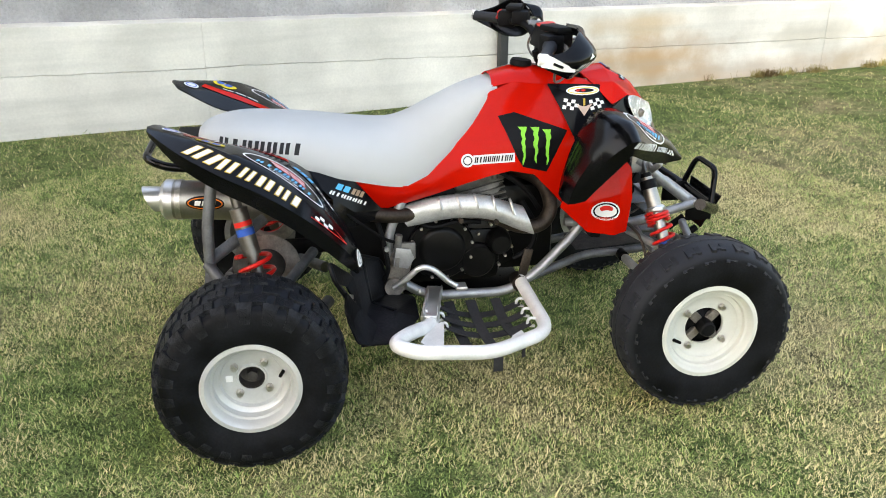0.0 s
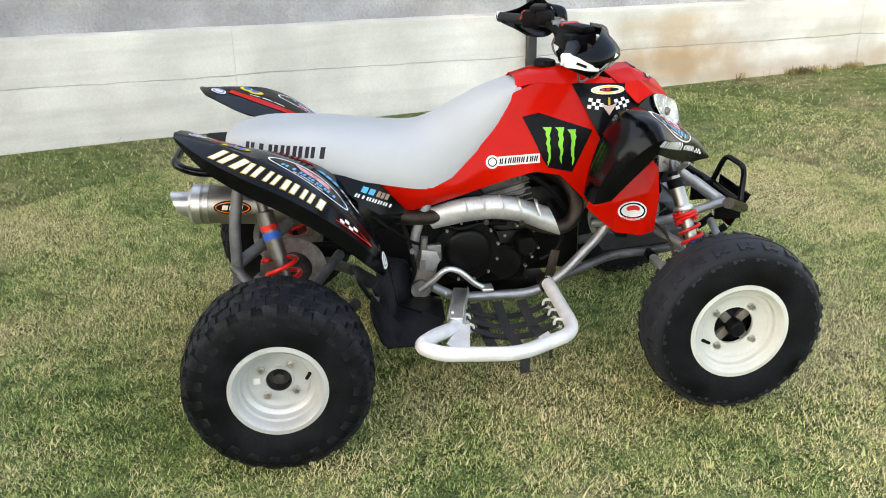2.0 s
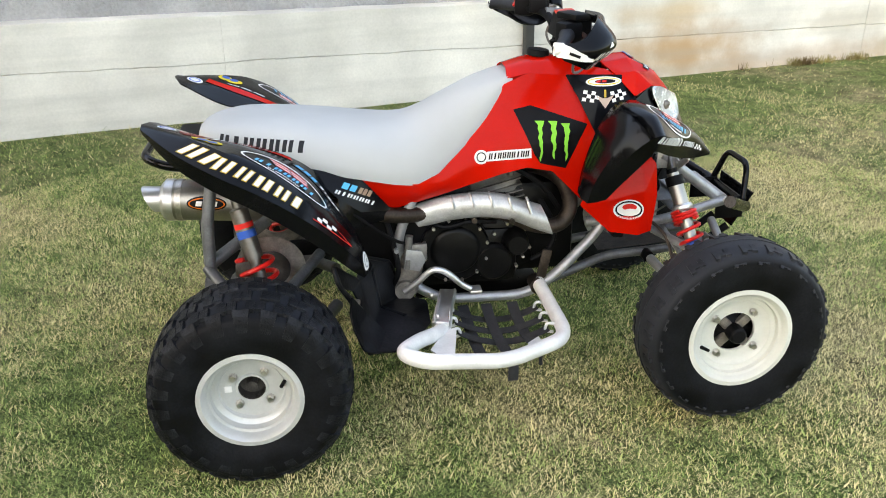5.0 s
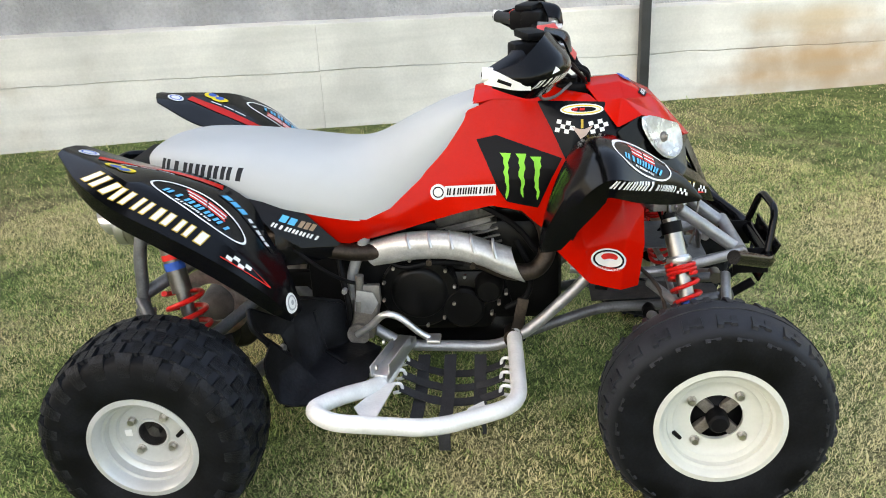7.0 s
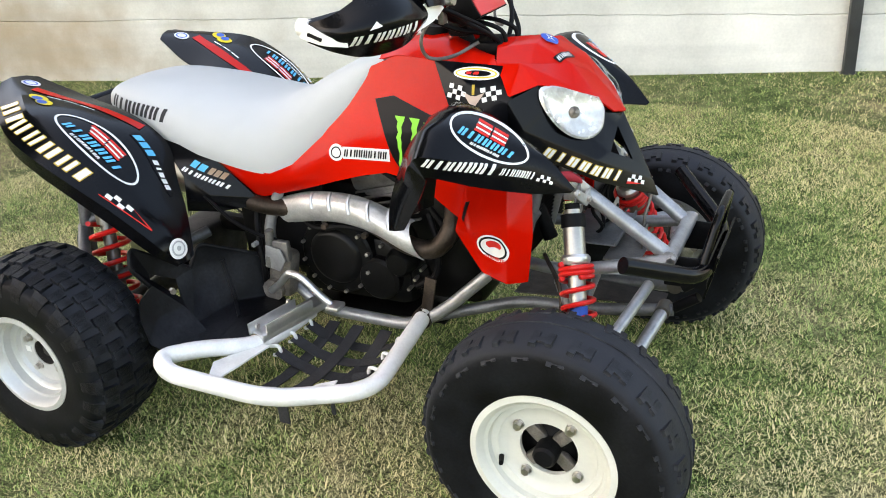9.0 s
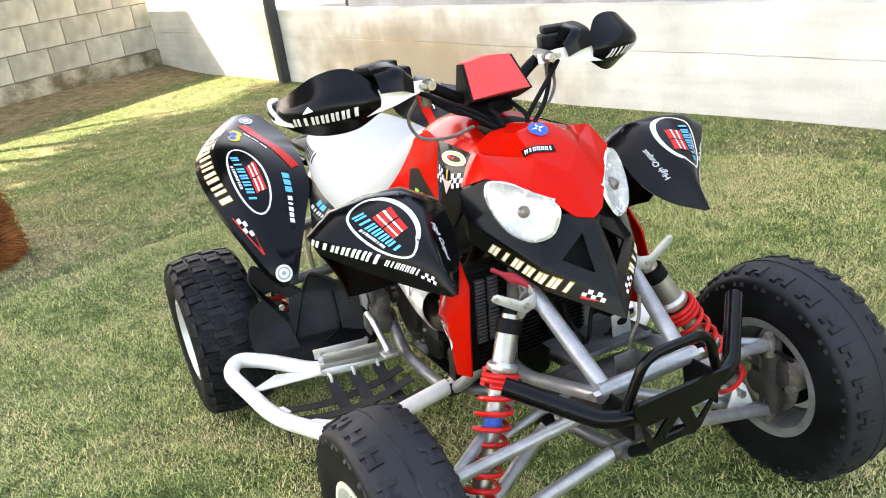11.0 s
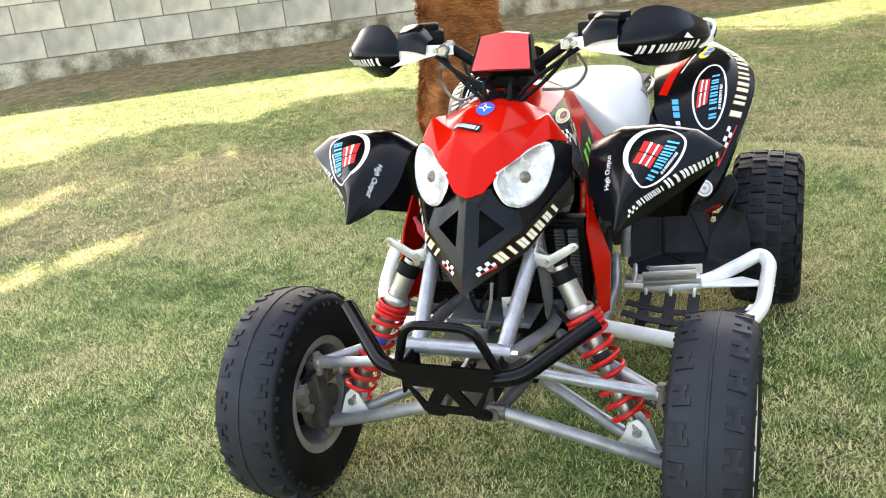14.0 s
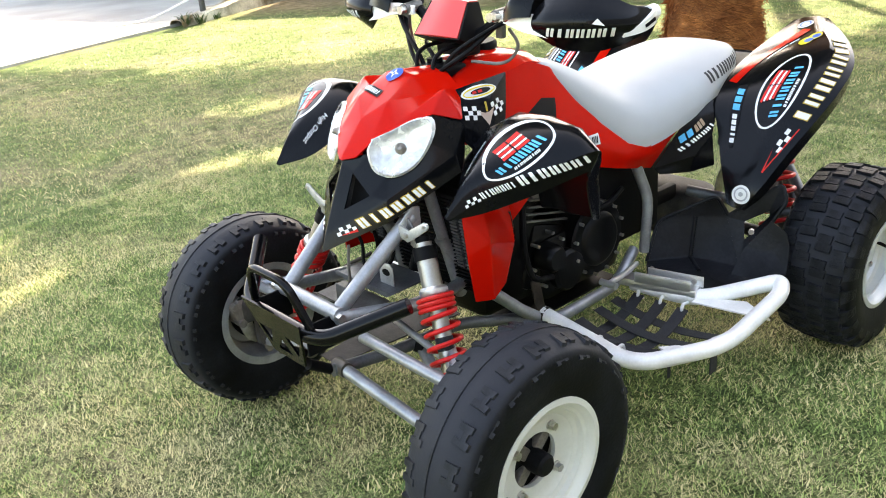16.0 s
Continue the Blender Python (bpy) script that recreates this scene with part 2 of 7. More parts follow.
def corner_points(pts, radius, per=5):
    """A polyline with its corners rounded."""
    p = [Vector(q) for q in pts]
    out = [p[0]]
    for i in range(1, len(p) - 1):
        a, b = (p[i - 1] - p[i]), (p[i + 1] - p[i])
        r = min(radius, a.length * 0.48, b.length * 0.48)
        s, e = p[i] + a.normalized() * r, p[i] + b.normalized() * r
        for k in range(per + 1):
            t = k / per
            out.append(s * (1 - t) ** 2 + p[i] * 2 * t * (1 - t) + e * t * t)
    out.append(p[-1])
    return out


def tube(points, r, n=12, closed=False):
    """A round tube along points; r may be a list, one for each point."""
    bm = bmesh.new()
    rings, up = [], None
    m = len(points)
    for i, p in enumerate(points):
        a = points[(i - 1) % m if closed else max(i - 1, 0)]
        b = points[(i + 1) % m if closed else min(i + 1, m - 1)]
        d = (Vector(b) - Vector(a)).normalized()
        if up is None:
            up = d.orthogonal().normalized()
        up = (up - d * up.dot(d)).normalized()
        side = d.cross(up)
        rad = r[i] if isinstance(r, (list, tuple)) else r
        rings.append([bm.verts.new(Vector(p) + (up * math.cos(2 * math.pi * k / n) + side * math.sin(2 * math.pi * k / n)) * rad) for k in range(n)])
    for i in range(m if closed else m - 1):
        u, v = rings[i], rings[(i + 1) % m]
        for k in range(n):
            bm.faces.new((u[k], u[(k + 1) % n], v[(k + 1) % n], v[k]))
    if not closed:
        bm.faces.new(rings[0][::-1])
        bm.faces.new(rings[-1])
    return bm


def lathe(profile, n=48, axis="Y", close=False):
    """A turned body from (radius, along) pairs round the axis."""
    bm = bmesh.new()
    rings = []
    for r, h in profile:
        ring = []
        for k in range(n):
            a = 2 * math.pi * k / n
            x, z = r * math.cos(a), r * math.sin(a)
            ring.append(bm.verts.new((x, h, z) if axis == "Y" else (h, x, z) if axis == "X" else (x, z, h)))
        rings.append(ring)
    for u, v in zip(rings, rings[1:] + (rings[:1] if close else [])):
        for k in range(n):
            bm.faces.new((u[k], u[(k + 1) % n], v[(k + 1) % n], v[k]))
    return bm


def thicken(bm, d):
    """Gives a sheet the thickness d, inwards from its normals."""
    bmesh.ops.recalc_face_normals(bm, faces=bm.faces)
    bmesh.ops.solidify(bm, geom=bm.faces[:], thickness=d)
    return bm


def sheet(rows, d=0.004, per=(4, 4), smooth_rows=True, smooth_cols=True):
    """A shell of thickness d through a net of points, given row by row."""
    def dense(line, per_, soft):
        if soft:
            return curve_points(line, per_)
        out = []
        for a, b in zip(line, line[1:]):
            out += [Vector(a).lerp(Vector(b), k / per_) for k in range(per_)]
        return out + [Vector(line[-1])]
    net = [dense(r, per[0], smooth_rows) for r in rows]
    cols = [dense([r[k] for r in net], per[1], smooth_cols) for k in range(len(net[0]))]
    bm = bmesh.new()
    vs = [[bm.verts.new(p) for p in c] for c in cols]
    for a, b in zip(vs, vs[1:]):
        for k in range(len(a) - 1):
            try:
                bm.faces.new((a[k], a[k + 1], b[k + 1], b[k]))
            except ValueError:
                pass
    bmesh.ops.remove_doubles(bm, verts=bm.verts[:], dist=0.0004)
    return thicken(bm, d) if d else bm


def facets(points, faces, d=0.004, bevel=0.0):
    """A folded shell from named corners and the faces between them."""
    bm = bmesh.new()
    vs = {k: bm.verts.new(p) for k, p in points.items()}
    for f in faces:
        bm.faces.new([vs[k] for k in f.split()])
    bmesh.ops.recalc_face_normals(bm, faces=bm.faces)
    if bevel:
        bmesh.ops.bevel(bm, geom=[e for e in bm.edges if len(e.link_faces) == 2], offset=bevel, segments=3, affect="EDGES", profile=0.5)
    return thicken(bm, d) if d else bm


def slab(outline, axis, at, d, bevel=0.0):
    """A plate of thickness d from a flat outline in the plane across the axis at that place."""
    bm = bmesh.new()
    put = {"x": lambda u, v: (at, u, v), "y": lambda u, v: (u, at, v), "z": lambda u, v: (u, v, at)}[axis]
    f = bm.faces.new([bm.verts.new(put(u, v)) for u, v in outline])
    g = bmesh.ops.extrude_face_region(bm, geom=[f])
    off = Vector({"x": (d, 0, 0), "y": (0, d, 0), "z": (0, 0, d)}[axis])
    for v in (e for e in g["geom"] if isinstance(e, bmesh.types.BMVert)):
        v.co += off
    if bevel:
        bmesh.ops.recalc_face_normals(bm, faces=bm.faces)
        bmesh.ops.bevel(bm, geom=bm.edges[:], offset=bevel, segments=2, affect="EDGES", profile=0.5)
    return bm


def mirrored(bm):
    out = bm.copy()
    bmesh.ops.scale(out, vec=(1, -1, 1), verts=out.verts)
    bmesh.ops.reverse_faces(out, faces=out.faces)
    return out


def coil(a, b, r, wire, turns, n=18, ends=0.6):
    """A wound spring from a to b."""
    a, b = Vector(a), Vector(b)
    d = b - a
    u = d.normalized().orthogonal()
    v = d.normalized().cross(u)
    steps = int(turns * n)
    pts = []
    for i in range(steps + 1):
        t = i / steps
        ang = 2 * math.pi * turns * t
        pts.append(a + d * t + u * math.cos(ang) * r + v * math.sin(ang) * r)
    return tube(pts, wire, 8)


def raw_mesh(name, verts, faces, mat, parent=None, corners=3):
    """A mesh straight from arrays: verts (n, 3) and faces (m, corners)."""
    me = bpy.data.meshes.new(name)
    me.vertices.add(len(verts))
    me.vertices.foreach_set("co", np.asarray(verts, dtype=np.float32).ravel())
    me.loops.add(len(faces) * corners)
    me.loops.foreach_set("vertex_index", np.asarray(faces, dtype=np.int32).ravel())
    me.polygons.add(len(faces))
    me.polygons.foreach_set("loop_start", np.arange(0, len(faces) * corners, corners, dtype=np.int32))
    me.update(calc_edges=True)
    me.materials.append(mat)
    ob = new(name, me)
    ob.parent = parent
    return ob


# ---- the garden ----
WALL_A, WALL_B = 0.211, 3.315                       # the retaining wall's foot: y = A x + B
WALL_RZ = math.degrees(math.atan(WALL_A))
BACK_P, BACK_Q = Vector((-11.0, 1.0, 0)), Vector((-5.2, -8.3, 0))   # the block wall's foot
BACK_D = (BACK_Q - BACK_P).normalized()
BACK_N = Vector((-BACK_D.y, BACK_D.x, 0))           # towards the lawn


def wall_y(x):
    return WALL_A * x + WALL_B


def ground_height(x, y):
    """Lawn: nearly level, with a bank of soil up to the block wall."""
    d = (x + 11.0) * BACK_N.x + (y - 1.0) * BACK_N.y
    s = (x + 11.0) * BACK_D.x + (y - 1.0) * BACK_D.y
    bank = np.clip((1.7 - d) / 1.5, 0, 1) ** 1.4 * 0.09 * np.clip((10.9 - s) / 0.8, 0, 1)
    return bank + 0.006 * np.sin(x * 2.1 + 0.7 * y) * np.sin(y * 1.7 - 0.4) - 0.006


DRY = ((2.4, 1.2, 1.5), (-1.4, -3.0, 1.6), (3.0, -1.6, 1.4), (-2.8, 1.0, 1.1), (-3.0, -1.4, 0.9))    # worn, drier places of the lawn: x, y, reach


def dryness(n, l, tc, patch, amount):
    """The patch noise, raised in the drier places."""
    total = patch
    for x, y, reach in DRY:
        d = n.new("ShaderNodeVectorMath")
        d.operation = "DISTANCE"
        d.inputs[1].default_value = (x, y, 0)
        l.new(tc.outputs["Object"], d.inputs[0])
        f = n.new("ShaderNodeMapRange")
        f.interpolation_type = "SMOOTHSTEP"
        f.inputs["From Min"].default_value, f.inputs["From Max"].default_value = reach * 0.35, reach * 1.15
        f.inputs["To Min"].default_value, f.inputs["To Max"].default_value = amount, 0.0
        l.new(d.outputs["Value"], f.inputs["Value"])
        a = n.new("ShaderNodeMath")
        l.new(total, a.inputs[0])
        l.new(f.outputs[0], a.inputs[1])
        total = a.outputs[0]
    return total


def make_lawn_material():
    m = bpy.data.materials.new("lawn")
    m.use_nodes = True
    n, l = m.node_tree.nodes, m.node_tree.links
    b = n["Principled BSDF"]
    b.inputs["Roughness"].default_value, b.inputs["Specular IOR Level"].default_value = 0.9, 0.15
    tc = n.new("ShaderNodeTexCoord")

    def tex(scale, detail=4, rough=0.6):
        t = n.new("ShaderNodeTexNoise")
        t.inputs["Scale"].default_value, t.inputs["Detail"].default_value, t.inputs["Roughness"].default_value = scale, detail, rough
        l.new(tc.outputs["Object"], t.inputs["Vector"])
        return t

    def mix(a, b_, f, kind="MIX"):
        x = n.new("ShaderNodeMix")
        x.data_type, x.blend_type = "RGBA", kind
        for s, v in (("A", a), ("B", b_), ("Factor", f)):
            if isinstance(v, (tuple, float)):
                x.inputs[s].default_value = v
            else:
                l.new(v, x.inputs[s])
        return x.outputs["Result"]

    def ramp(src, lo, hi):
        r = n.new("ShaderNodeMapRange")
        r.inputs["From Min"].default_value, r.inputs["From Max"].default_value = lo, hi
        l.new(src, r.inputs["Value"])
        return r.outputs[0]

    patch, mid, grain = tex(1.1, 6, 0.68), tex(9, 5, 0.65), tex(140, 3, 0.8)
    green = mix((0.125, 0.185, 0.052, 1), (0.27, 0.36, 0.115, 1), ramp(mid.outputs[0], 0.38, 0.62))
    straw = mix((0.26, 0.24, 0.115, 1), (0.52, 0.46, 0.24, 1), ramp(mid.outputs[0], 0.4, 0.6))
    c = mix(green, straw, ramp(dryness(n, l, tc, patch.outputs[0], 0.10), 0.47, 0.64))
    c = mix(c, ramp(grain.outputs[0], 0.38, 0.68), 0.9, "MULTIPLY")
    # bare soil along the block wall
    sep = n.new("ShaderNodeVectorMath")
    sep.operation = "DOT_PRODUCT"
    sep.inputs[1].default_value = BACK_N
    l.new(tc.outputs["Object"], sep.inputs[0])
    d = n.new("ShaderNodeMath")
    d.operation = "MULTIPLY_ADD"
    d.inputs[1].default_value, d.inputs[2].default_value = 1.0, -BACK_P.dot(BACK_N)
    l.new(sep.outputs["Value"], d.inputs[0])
    w = n.new("ShaderNodeMath")
    w.operation = "MULTIPLY_ADD"
    w.inputs[1].default_value = -1.6
    l.new(tex(1.7, 5).outputs[0], w.inputs[0])
    l.new(d.outputs[0], w.inputs[2])
    soil = mix((0.17, 0.128, 0.062, 1), (0.36, 0.265, 0.155, 1), ramp(mid.outputs[0], 0.35, 0.65))
    c = mix(soil, c, ramp(w.outputs[0], 0.25, 0.95))
    l.new(c, b.inputs["Base Color"])
    bp = n.new("ShaderNodeBump")
    bp.inputs["Strength"].default_value, bp.inputs["Distance"].default_value = 0.9, 0.012
    l.new(grain.outputs[0], bp.inputs["Height"])
    l.new(bp.outputs[0], b.inputs["Normal"])
    return m


def make_blade_material():
    m = bpy.data.materials.new("grass_blade")
    m.use_nodes = True
    n, l = m.node_tree.nodes, m.node_tree.links
    b = n["Principled BSDF"]
    b.inputs["Roughness"].default_value, b.inputs["Specular IOR Level"].default_value = 0.6, 0.25
    geo, tc = n.new("ShaderNodeNewGeometry"), n.new("ShaderNodeTexCoord")
    patch = n.new("ShaderNodeTexNoise")
    patch.inputs["Scale"].default_value, patch.inputs["Detail"].default_value = 1.3, 6
    l.new(tc.outputs["Object"], patch.inputs["Vector"])
    clump = n.new("ShaderNodeTexNoise")
    clump.inputs["Scale"].default_value, clump.inputs["Detail"].default_value = 10.0, 4
    l.new(tc.outputs["Object"], clump.inputs["Vector"])
    both = n.new("ShaderNodeMath")
    both.operation = "MULTIPLY_ADD"
    both.inputs[1].default_value = 1.6
    l.new(clump.outputs[0], both.inputs[0])
    add = n.new("ShaderNodeMath")
    add.operation = "MULTIPLY_ADD"
    add.inputs[1].default_value = 0.92
    l.new(geo.outputs["Random Per Island"], add.inputs[0])
    shift = n.new("ShaderNodeMath")
    shift.operation = "MULTIPLY_ADD"
    shift.inputs[1].default_value, shift.inputs[2].default_value = 2.7, -1.91
    l.new(dryness(n, l, tc, patch.outputs[0], 0.085), shift.inputs[0])
    l.new(shift.outputs[0], both.inputs[2])
    l.new(both.outputs[0], add.inputs[2])
    r = n.new("ShaderNodeValToRGB")
    e = r.color_ramp.elements
    e[0].position, e[0].color = 0.06, (0.034, 0.066, 0.017, 1)
    e[1].position, e[1].color = 1.0, (0.64, 0.56, 0.285, 1)
    for p, c in ((0.24, (0.14, 0.225, 0.054, 1)), (0.46, (0.29, 0.41, 0.112, 1)), (0.66, (0.43, 0.48, 0.165, 1)), (0.82, (0.54, 0.46, 0.225, 1))):
        x = e.new(p)
        x.color = c
    l.new(add.outputs[0], r.inputs[0])
    l.new(r.outputs[0], b.inputs["Base Color"])
    return m


LAWN, BLADE = make_lawn_material(), make_blade_material()


def build_ground():
    xs = np.concatenate([np.array([-400, -120, -50, -25]), np.linspace(-14, 7, 106), np.array([12, 25, 50, 120, 400])])
    ys = np.concatenate([np.array([-400, -120, -50, -28]), np.linspace(-18, 6, 121), np.array([12, 25, 50, 120, 400])])
    X, Y = np.meshgrid(xs, ys, indexing="ij")
    Z = ground_height(X, Y)
    v = np.stack([X, Y, Z], -1).reshape(-1, 3)
    i = np.arange(len(xs) * len(ys)).reshape(len(xs), len(ys))
    f = np.stack([i[:-1, :-1], i[1:, :-1], i[1:, 1:], i[:-1, 1:]], -1).reshape(-1, 4)
    ob = raw_mesh("ground", v, f, LAWN, corners=4)
    tagged(ob, "short worn lawn with straw-coloured patches", "lawn", kind="structure")
    ob.data.shade_smooth()


def build_grass():
    rng = np.random.default_rng(4)
    batches = ((640000, 2.7, 0.0155, 0.0023), (380000, 5.0, 0.0170, 0.0034), (130000, 9.0, 0.024, 0.0065))
    P, H, W = [], [], []
    for n, r, h, w in batches:
        a, q = rng.uniform(0, 2 * np.pi, n), np.sqrt(rng.uniform(0, 1, n)) * r
        cx, cy = (0.0, 0.0) if r < 4 else (-0.6, -0.6) if r < 6 else (-2.2, -2.2)
        P.append(np.stack([cx + q * np.cos(a), cy + q * np.sin(a)], 1))
        H.append(h * rng.uniform(0.45, 1.25, n))
        W.append(w * rng.uniform(0.7, 1.3, n))
    P, H, W = np.concatenate(P), np.concatenate(H), np.concatenate(W)
    d = (P[:, 0] + 11.0) * BACK_N.x + (P[:, 1] - 1.0) * BACK_N.y
    pave = (P[:, 1] < -7.05 + 0.36 * (P[:, 0] + 1.0) * 0.9)
    keep = (P[:, 1] < wall_y(P[:, 0]) - 0.01) & (d > 1.1 + rng.uniform(0, 0.9, len(d))) & ~pave & (((P[:, 0] + 3.15) ** 2 + (P[:, 1] + 1.42) ** 2) > 0.12)
    P, H, W = P[keep], H[keep], W[keep]
    edge = wall_y(P[:, 0]) - P[:, 1]
    H = H * (1 + 1.1 * np.clip(1 - edge / 0.08, 0, 1) * rng.uniform(0.2, 1.3, len(edge)))
    n = len(P)
    z = ground_height(P[:, 0], P[:, 1])
    yaw, lean = rng.uniform(0, 2 * np.pi, n), rng.uniform(0.85, 1.62, n)
    u = np.stack([np.cos(yaw), np.sin(yaw), np.zeros(n)], 1)
    s = np.stack([-np.sin(yaw), np.cos(yaw), np.zeros(n)], 1)
    base = np.concatenate([P, z[:, None] - 0.003], 1)
    tip = base + u * (H * np.sin(lean))[:, None] + np.array([0, 0, 1.0]) * (H * np.cos(lean) + 0.005)[:, None]
    v = np.stack([base - s * W[:, None] / 2, base + s * W[:, None] / 2, tip + s * W[:, None] * 0.15, tip - s * W[:, None] * 0.15], 1).reshape(-1, 3)
    f = np.arange(n * 4).reshape(n, 4)
    ob = raw_mesh("grass", v, f, BLADE, corners=4)
    tagged(ob, "short green and dry straw-coloured grass blades of the lawn", "grass", kind="stuff")


def build_fringe():
    """Dry uncut stalks in loose clumps along the foot of the retaining wall."""
    rng = np.random.default_rng(9)
    x = rng.uniform(2.5, 7.0, 9000)
    thick = np.sin(x * 4.1) + 0.7 * np.sin(x * 11.3 + 1.0) + 0.5 * np.sin(x * 23.0 + 0.3) + 0.55 * (x - 3.2)
    x = x[thick > rng.uniform(-0.4, 2.6, len(x))]
    n = len(x)
    y = wall_y(x) - 0.012 - np.abs(rng.normal(0, 0.035, n))
    h, w = rng.uniform(0.02, 0.075, n), rng.uniform(0.003, 0.006, n)
    yaw, lean = rng.uniform(0, 2 * np.pi, n), rng.uniform(0.1, 0.9, n)
    base = np.stack([x, y, ground_height(x, y) - 0.002], 1)
    u = np.stack([np.cos(yaw), np.sin(yaw), np.zeros(n)], 1)
    s = np.stack([-np.sin(yaw), np.cos(yaw), np.zeros(n)], 1)
    tip = base + u * (h * np.sin(lean))[:, None] + np.array([0, 0, 1.0]) * (h * np.cos(lean))[:, None]
    v = np.stack([base - s * w[:, None] / 2, base + s * w[:, None] / 2, tip + s * w[:, None] * 0.2, tip - s * w[:, None] * 0.2], 1).reshape(-1, 3)
    ob = raw_mesh("dry_grass", v, np.arange(n * 4).reshape(n, 4), STRAW, corners=4)
    tagged(ob, "dry brown uncut grass along the foot of the concrete wall", "grass", kind="stuff")


def build_retaining_wall():
    wall = thing("wall_retaining", "low cast concrete retaining wall with board joints and a rust stain", "wall", kind="structure")
    stain = make_stained_concrete()
    ends = [-11.0, -6.0, -1.03, 3.95, 7.5]
    rng = random.Random(12)
    for a, b in zip(ends, ends[1:]):
        cols = 90
        joint, gap, brow = 0.0, 0.0, 0.0
        line = []
        for k in range(cols + 1):
            # a ragged pour line: it wanders, and opens and closes
            joint = joint * 0.86 + rng.uniform(-0.003, 0.003)
            gap = max(0.0002, gap * 0.7 + rng.uniform(-0.0008, 0.0011))
            brow = brow * 0.8 + rng.uniform(-0.002, 0.002)
            line.append((a + 0.0012 + (b - a - 0.0024) * k / cols, joint, gap, brow))
        for upper in (False, True):
            bm = bmesh.new()
            loops = []
            for x, joint, gap, brow in line:
                y, off = wall_y(x), 0.0015 if upper else 0.0
                zj = 0.335 - 0.019 * x + joint
                z0, z1 = (zj + gap, 0.628 - 0.017 * x + brow) if upper else (-0.15, zj - gap)
                c = 0.004
                loops.append([bm.verts.new(p) for p in ((x, y + off + c * (1.5 if upper else 0), z0), (x, y + off, z0 + (c if upper else 0)), (x, y + off, z1 - c), (x, y + off + c, z1), (x, y + 0.19, z1), (x, y + 0.19, z0))])
            for u, v in zip(loops, loops[1:]):
                for k in range(6):
                    bm.faces.new((u[k], u[(k + 1) % 6], v[(k + 1) % 6], v[k]))
            bm.faces.new(loops[0][::-1])
            bm.faces.new(loops[-1])
            part("wall_panel", bm, stain, wall)
    return wall


def make_stained_concrete():
    """Board-marked concrete with an ochre run below one place and grey streaks."""
    m = CONCRETE
    n, l = m.node_tree.nodes, m.node_tree.links
    b = n["Principled BSDF"]
    src = b.inputs["Base Color"].links[0].from_socket
    tc = n.new("ShaderNodeTexCoord")
    last = src
    for cx, cz, sx, sz, col, amount in ((2.25, 0.17, 0.80, 0.30, (0.43, 0.255, 0.11, 1), 0.85), (2.15, 0.47, 0.55, 0.12, (0.50, 0.34, 0.16, 1), 0.6), (3.1, 0.02, 1.6, 0.16, (0.46, 0.33, 0.22, 1), 0.6), (4.8, 0.10, 0.9, 0.20, (0.46, 0.33, 0.20, 1), 0.6), (3.9, 0.30, 0.9, 0.14, (0.44, 0.41, 0.34, 1), 0.6), (-5.0, 0.26, 2.4, 0.55, (0.40, 0.29, 0.17, 1), 0.8), (5.2, 0.2, 1.2, 0.3, (0.42, 0.30, 0.16, 1), 0.4)):
        mp = n.new("ShaderNodeMapping")
        mp.inputs["Location"].default_value = (-cx / sx, 0, -cz / sz)
        mp.inputs["Scale"].default_value = (1 / sx, 0.0, 1 / sz)
        l.new(tc.outputs["Object"], mp.inputs[0])
        ln = n.new("ShaderNodeVectorMath")
        ln.operation = "LENGTH"
        l.new(mp.outputs[0], ln.inputs[0])
        ns = n.new("ShaderNodeTexNoise")
        ns.inputs["Scale"].default_value, ns.inputs["Detail"].default_value = 3.2, 5
        l.new(tc.outputs["Object"], ns.inputs["Vector"])
        ad = n.new("ShaderNodeMath")
        ad.operation = "MULTIPLY_ADD"
        ad.inputs[1].default_value = 1.3
        l.new(ns.outputs[0], ad.inputs[0])
        l.new(ln.outputs["Value"], ad.inputs[2])
        mr = n.new("ShaderNodeMapRange")
        mr.interpolation_type = "SMOOTHSTEP"
        mr.inputs["From Min"].default_value, mr.inputs["From Max"].default_value = 0.85, 1.75
        mr.inputs["To Min"].default_value, mr.inputs["To Max"].default_value = amount, 0.0
        l.new(ad.outputs[0], mr.inputs["Value"])
        mx = n.new("ShaderNodeMix")
        mx.data_type = "RGBA"
        l.new(mr.outputs[0], mx.inputs["Factor"])
        l.new(last, mx.inputs["A"])
        mx.inputs["B"].default_value = col
        last = mx.outputs["Result"]
    # long grey streaks, drawn out along the wall
    mp = n.new("ShaderNodeMapping")
    mp.inputs["Scale"].default_value = (0.5, 0.5, 7.0)
    l.new(tc.outputs["Object"], mp.inputs[0])
    ns = n.new("ShaderNodeTexNoise")
    ns.inputs["Scale"].default_value, ns.inputs["Detail"].default_value = 1.6, 6
    l.new(mp.outputs[0], ns.inputs["Vector"])
    mr = n.new("ShaderNodeMapRange")
    mr.inputs["From Min"].default_value, mr.inputs["From Max"].default_value = 0.42, 0.68
    mr.inputs["To Min"].default_value, mr.inputs["To Max"].default_value = 0.0, 0.3
    l.new(ns.outputs[0], mr.inputs["Value"])
    mx = n.new("ShaderNodeMix")
    mx.data_type = "RGBA"
    l.new(mr.outputs[0], mx.inputs["Factor"])
    l.new(last, mx.inputs["A"])
    mx.inputs["B"].default_value = (0.36, 0.36, 0.33, 1)
    l.new(mx.outputs["Result"], b.inputs["Base Color"])
    return m


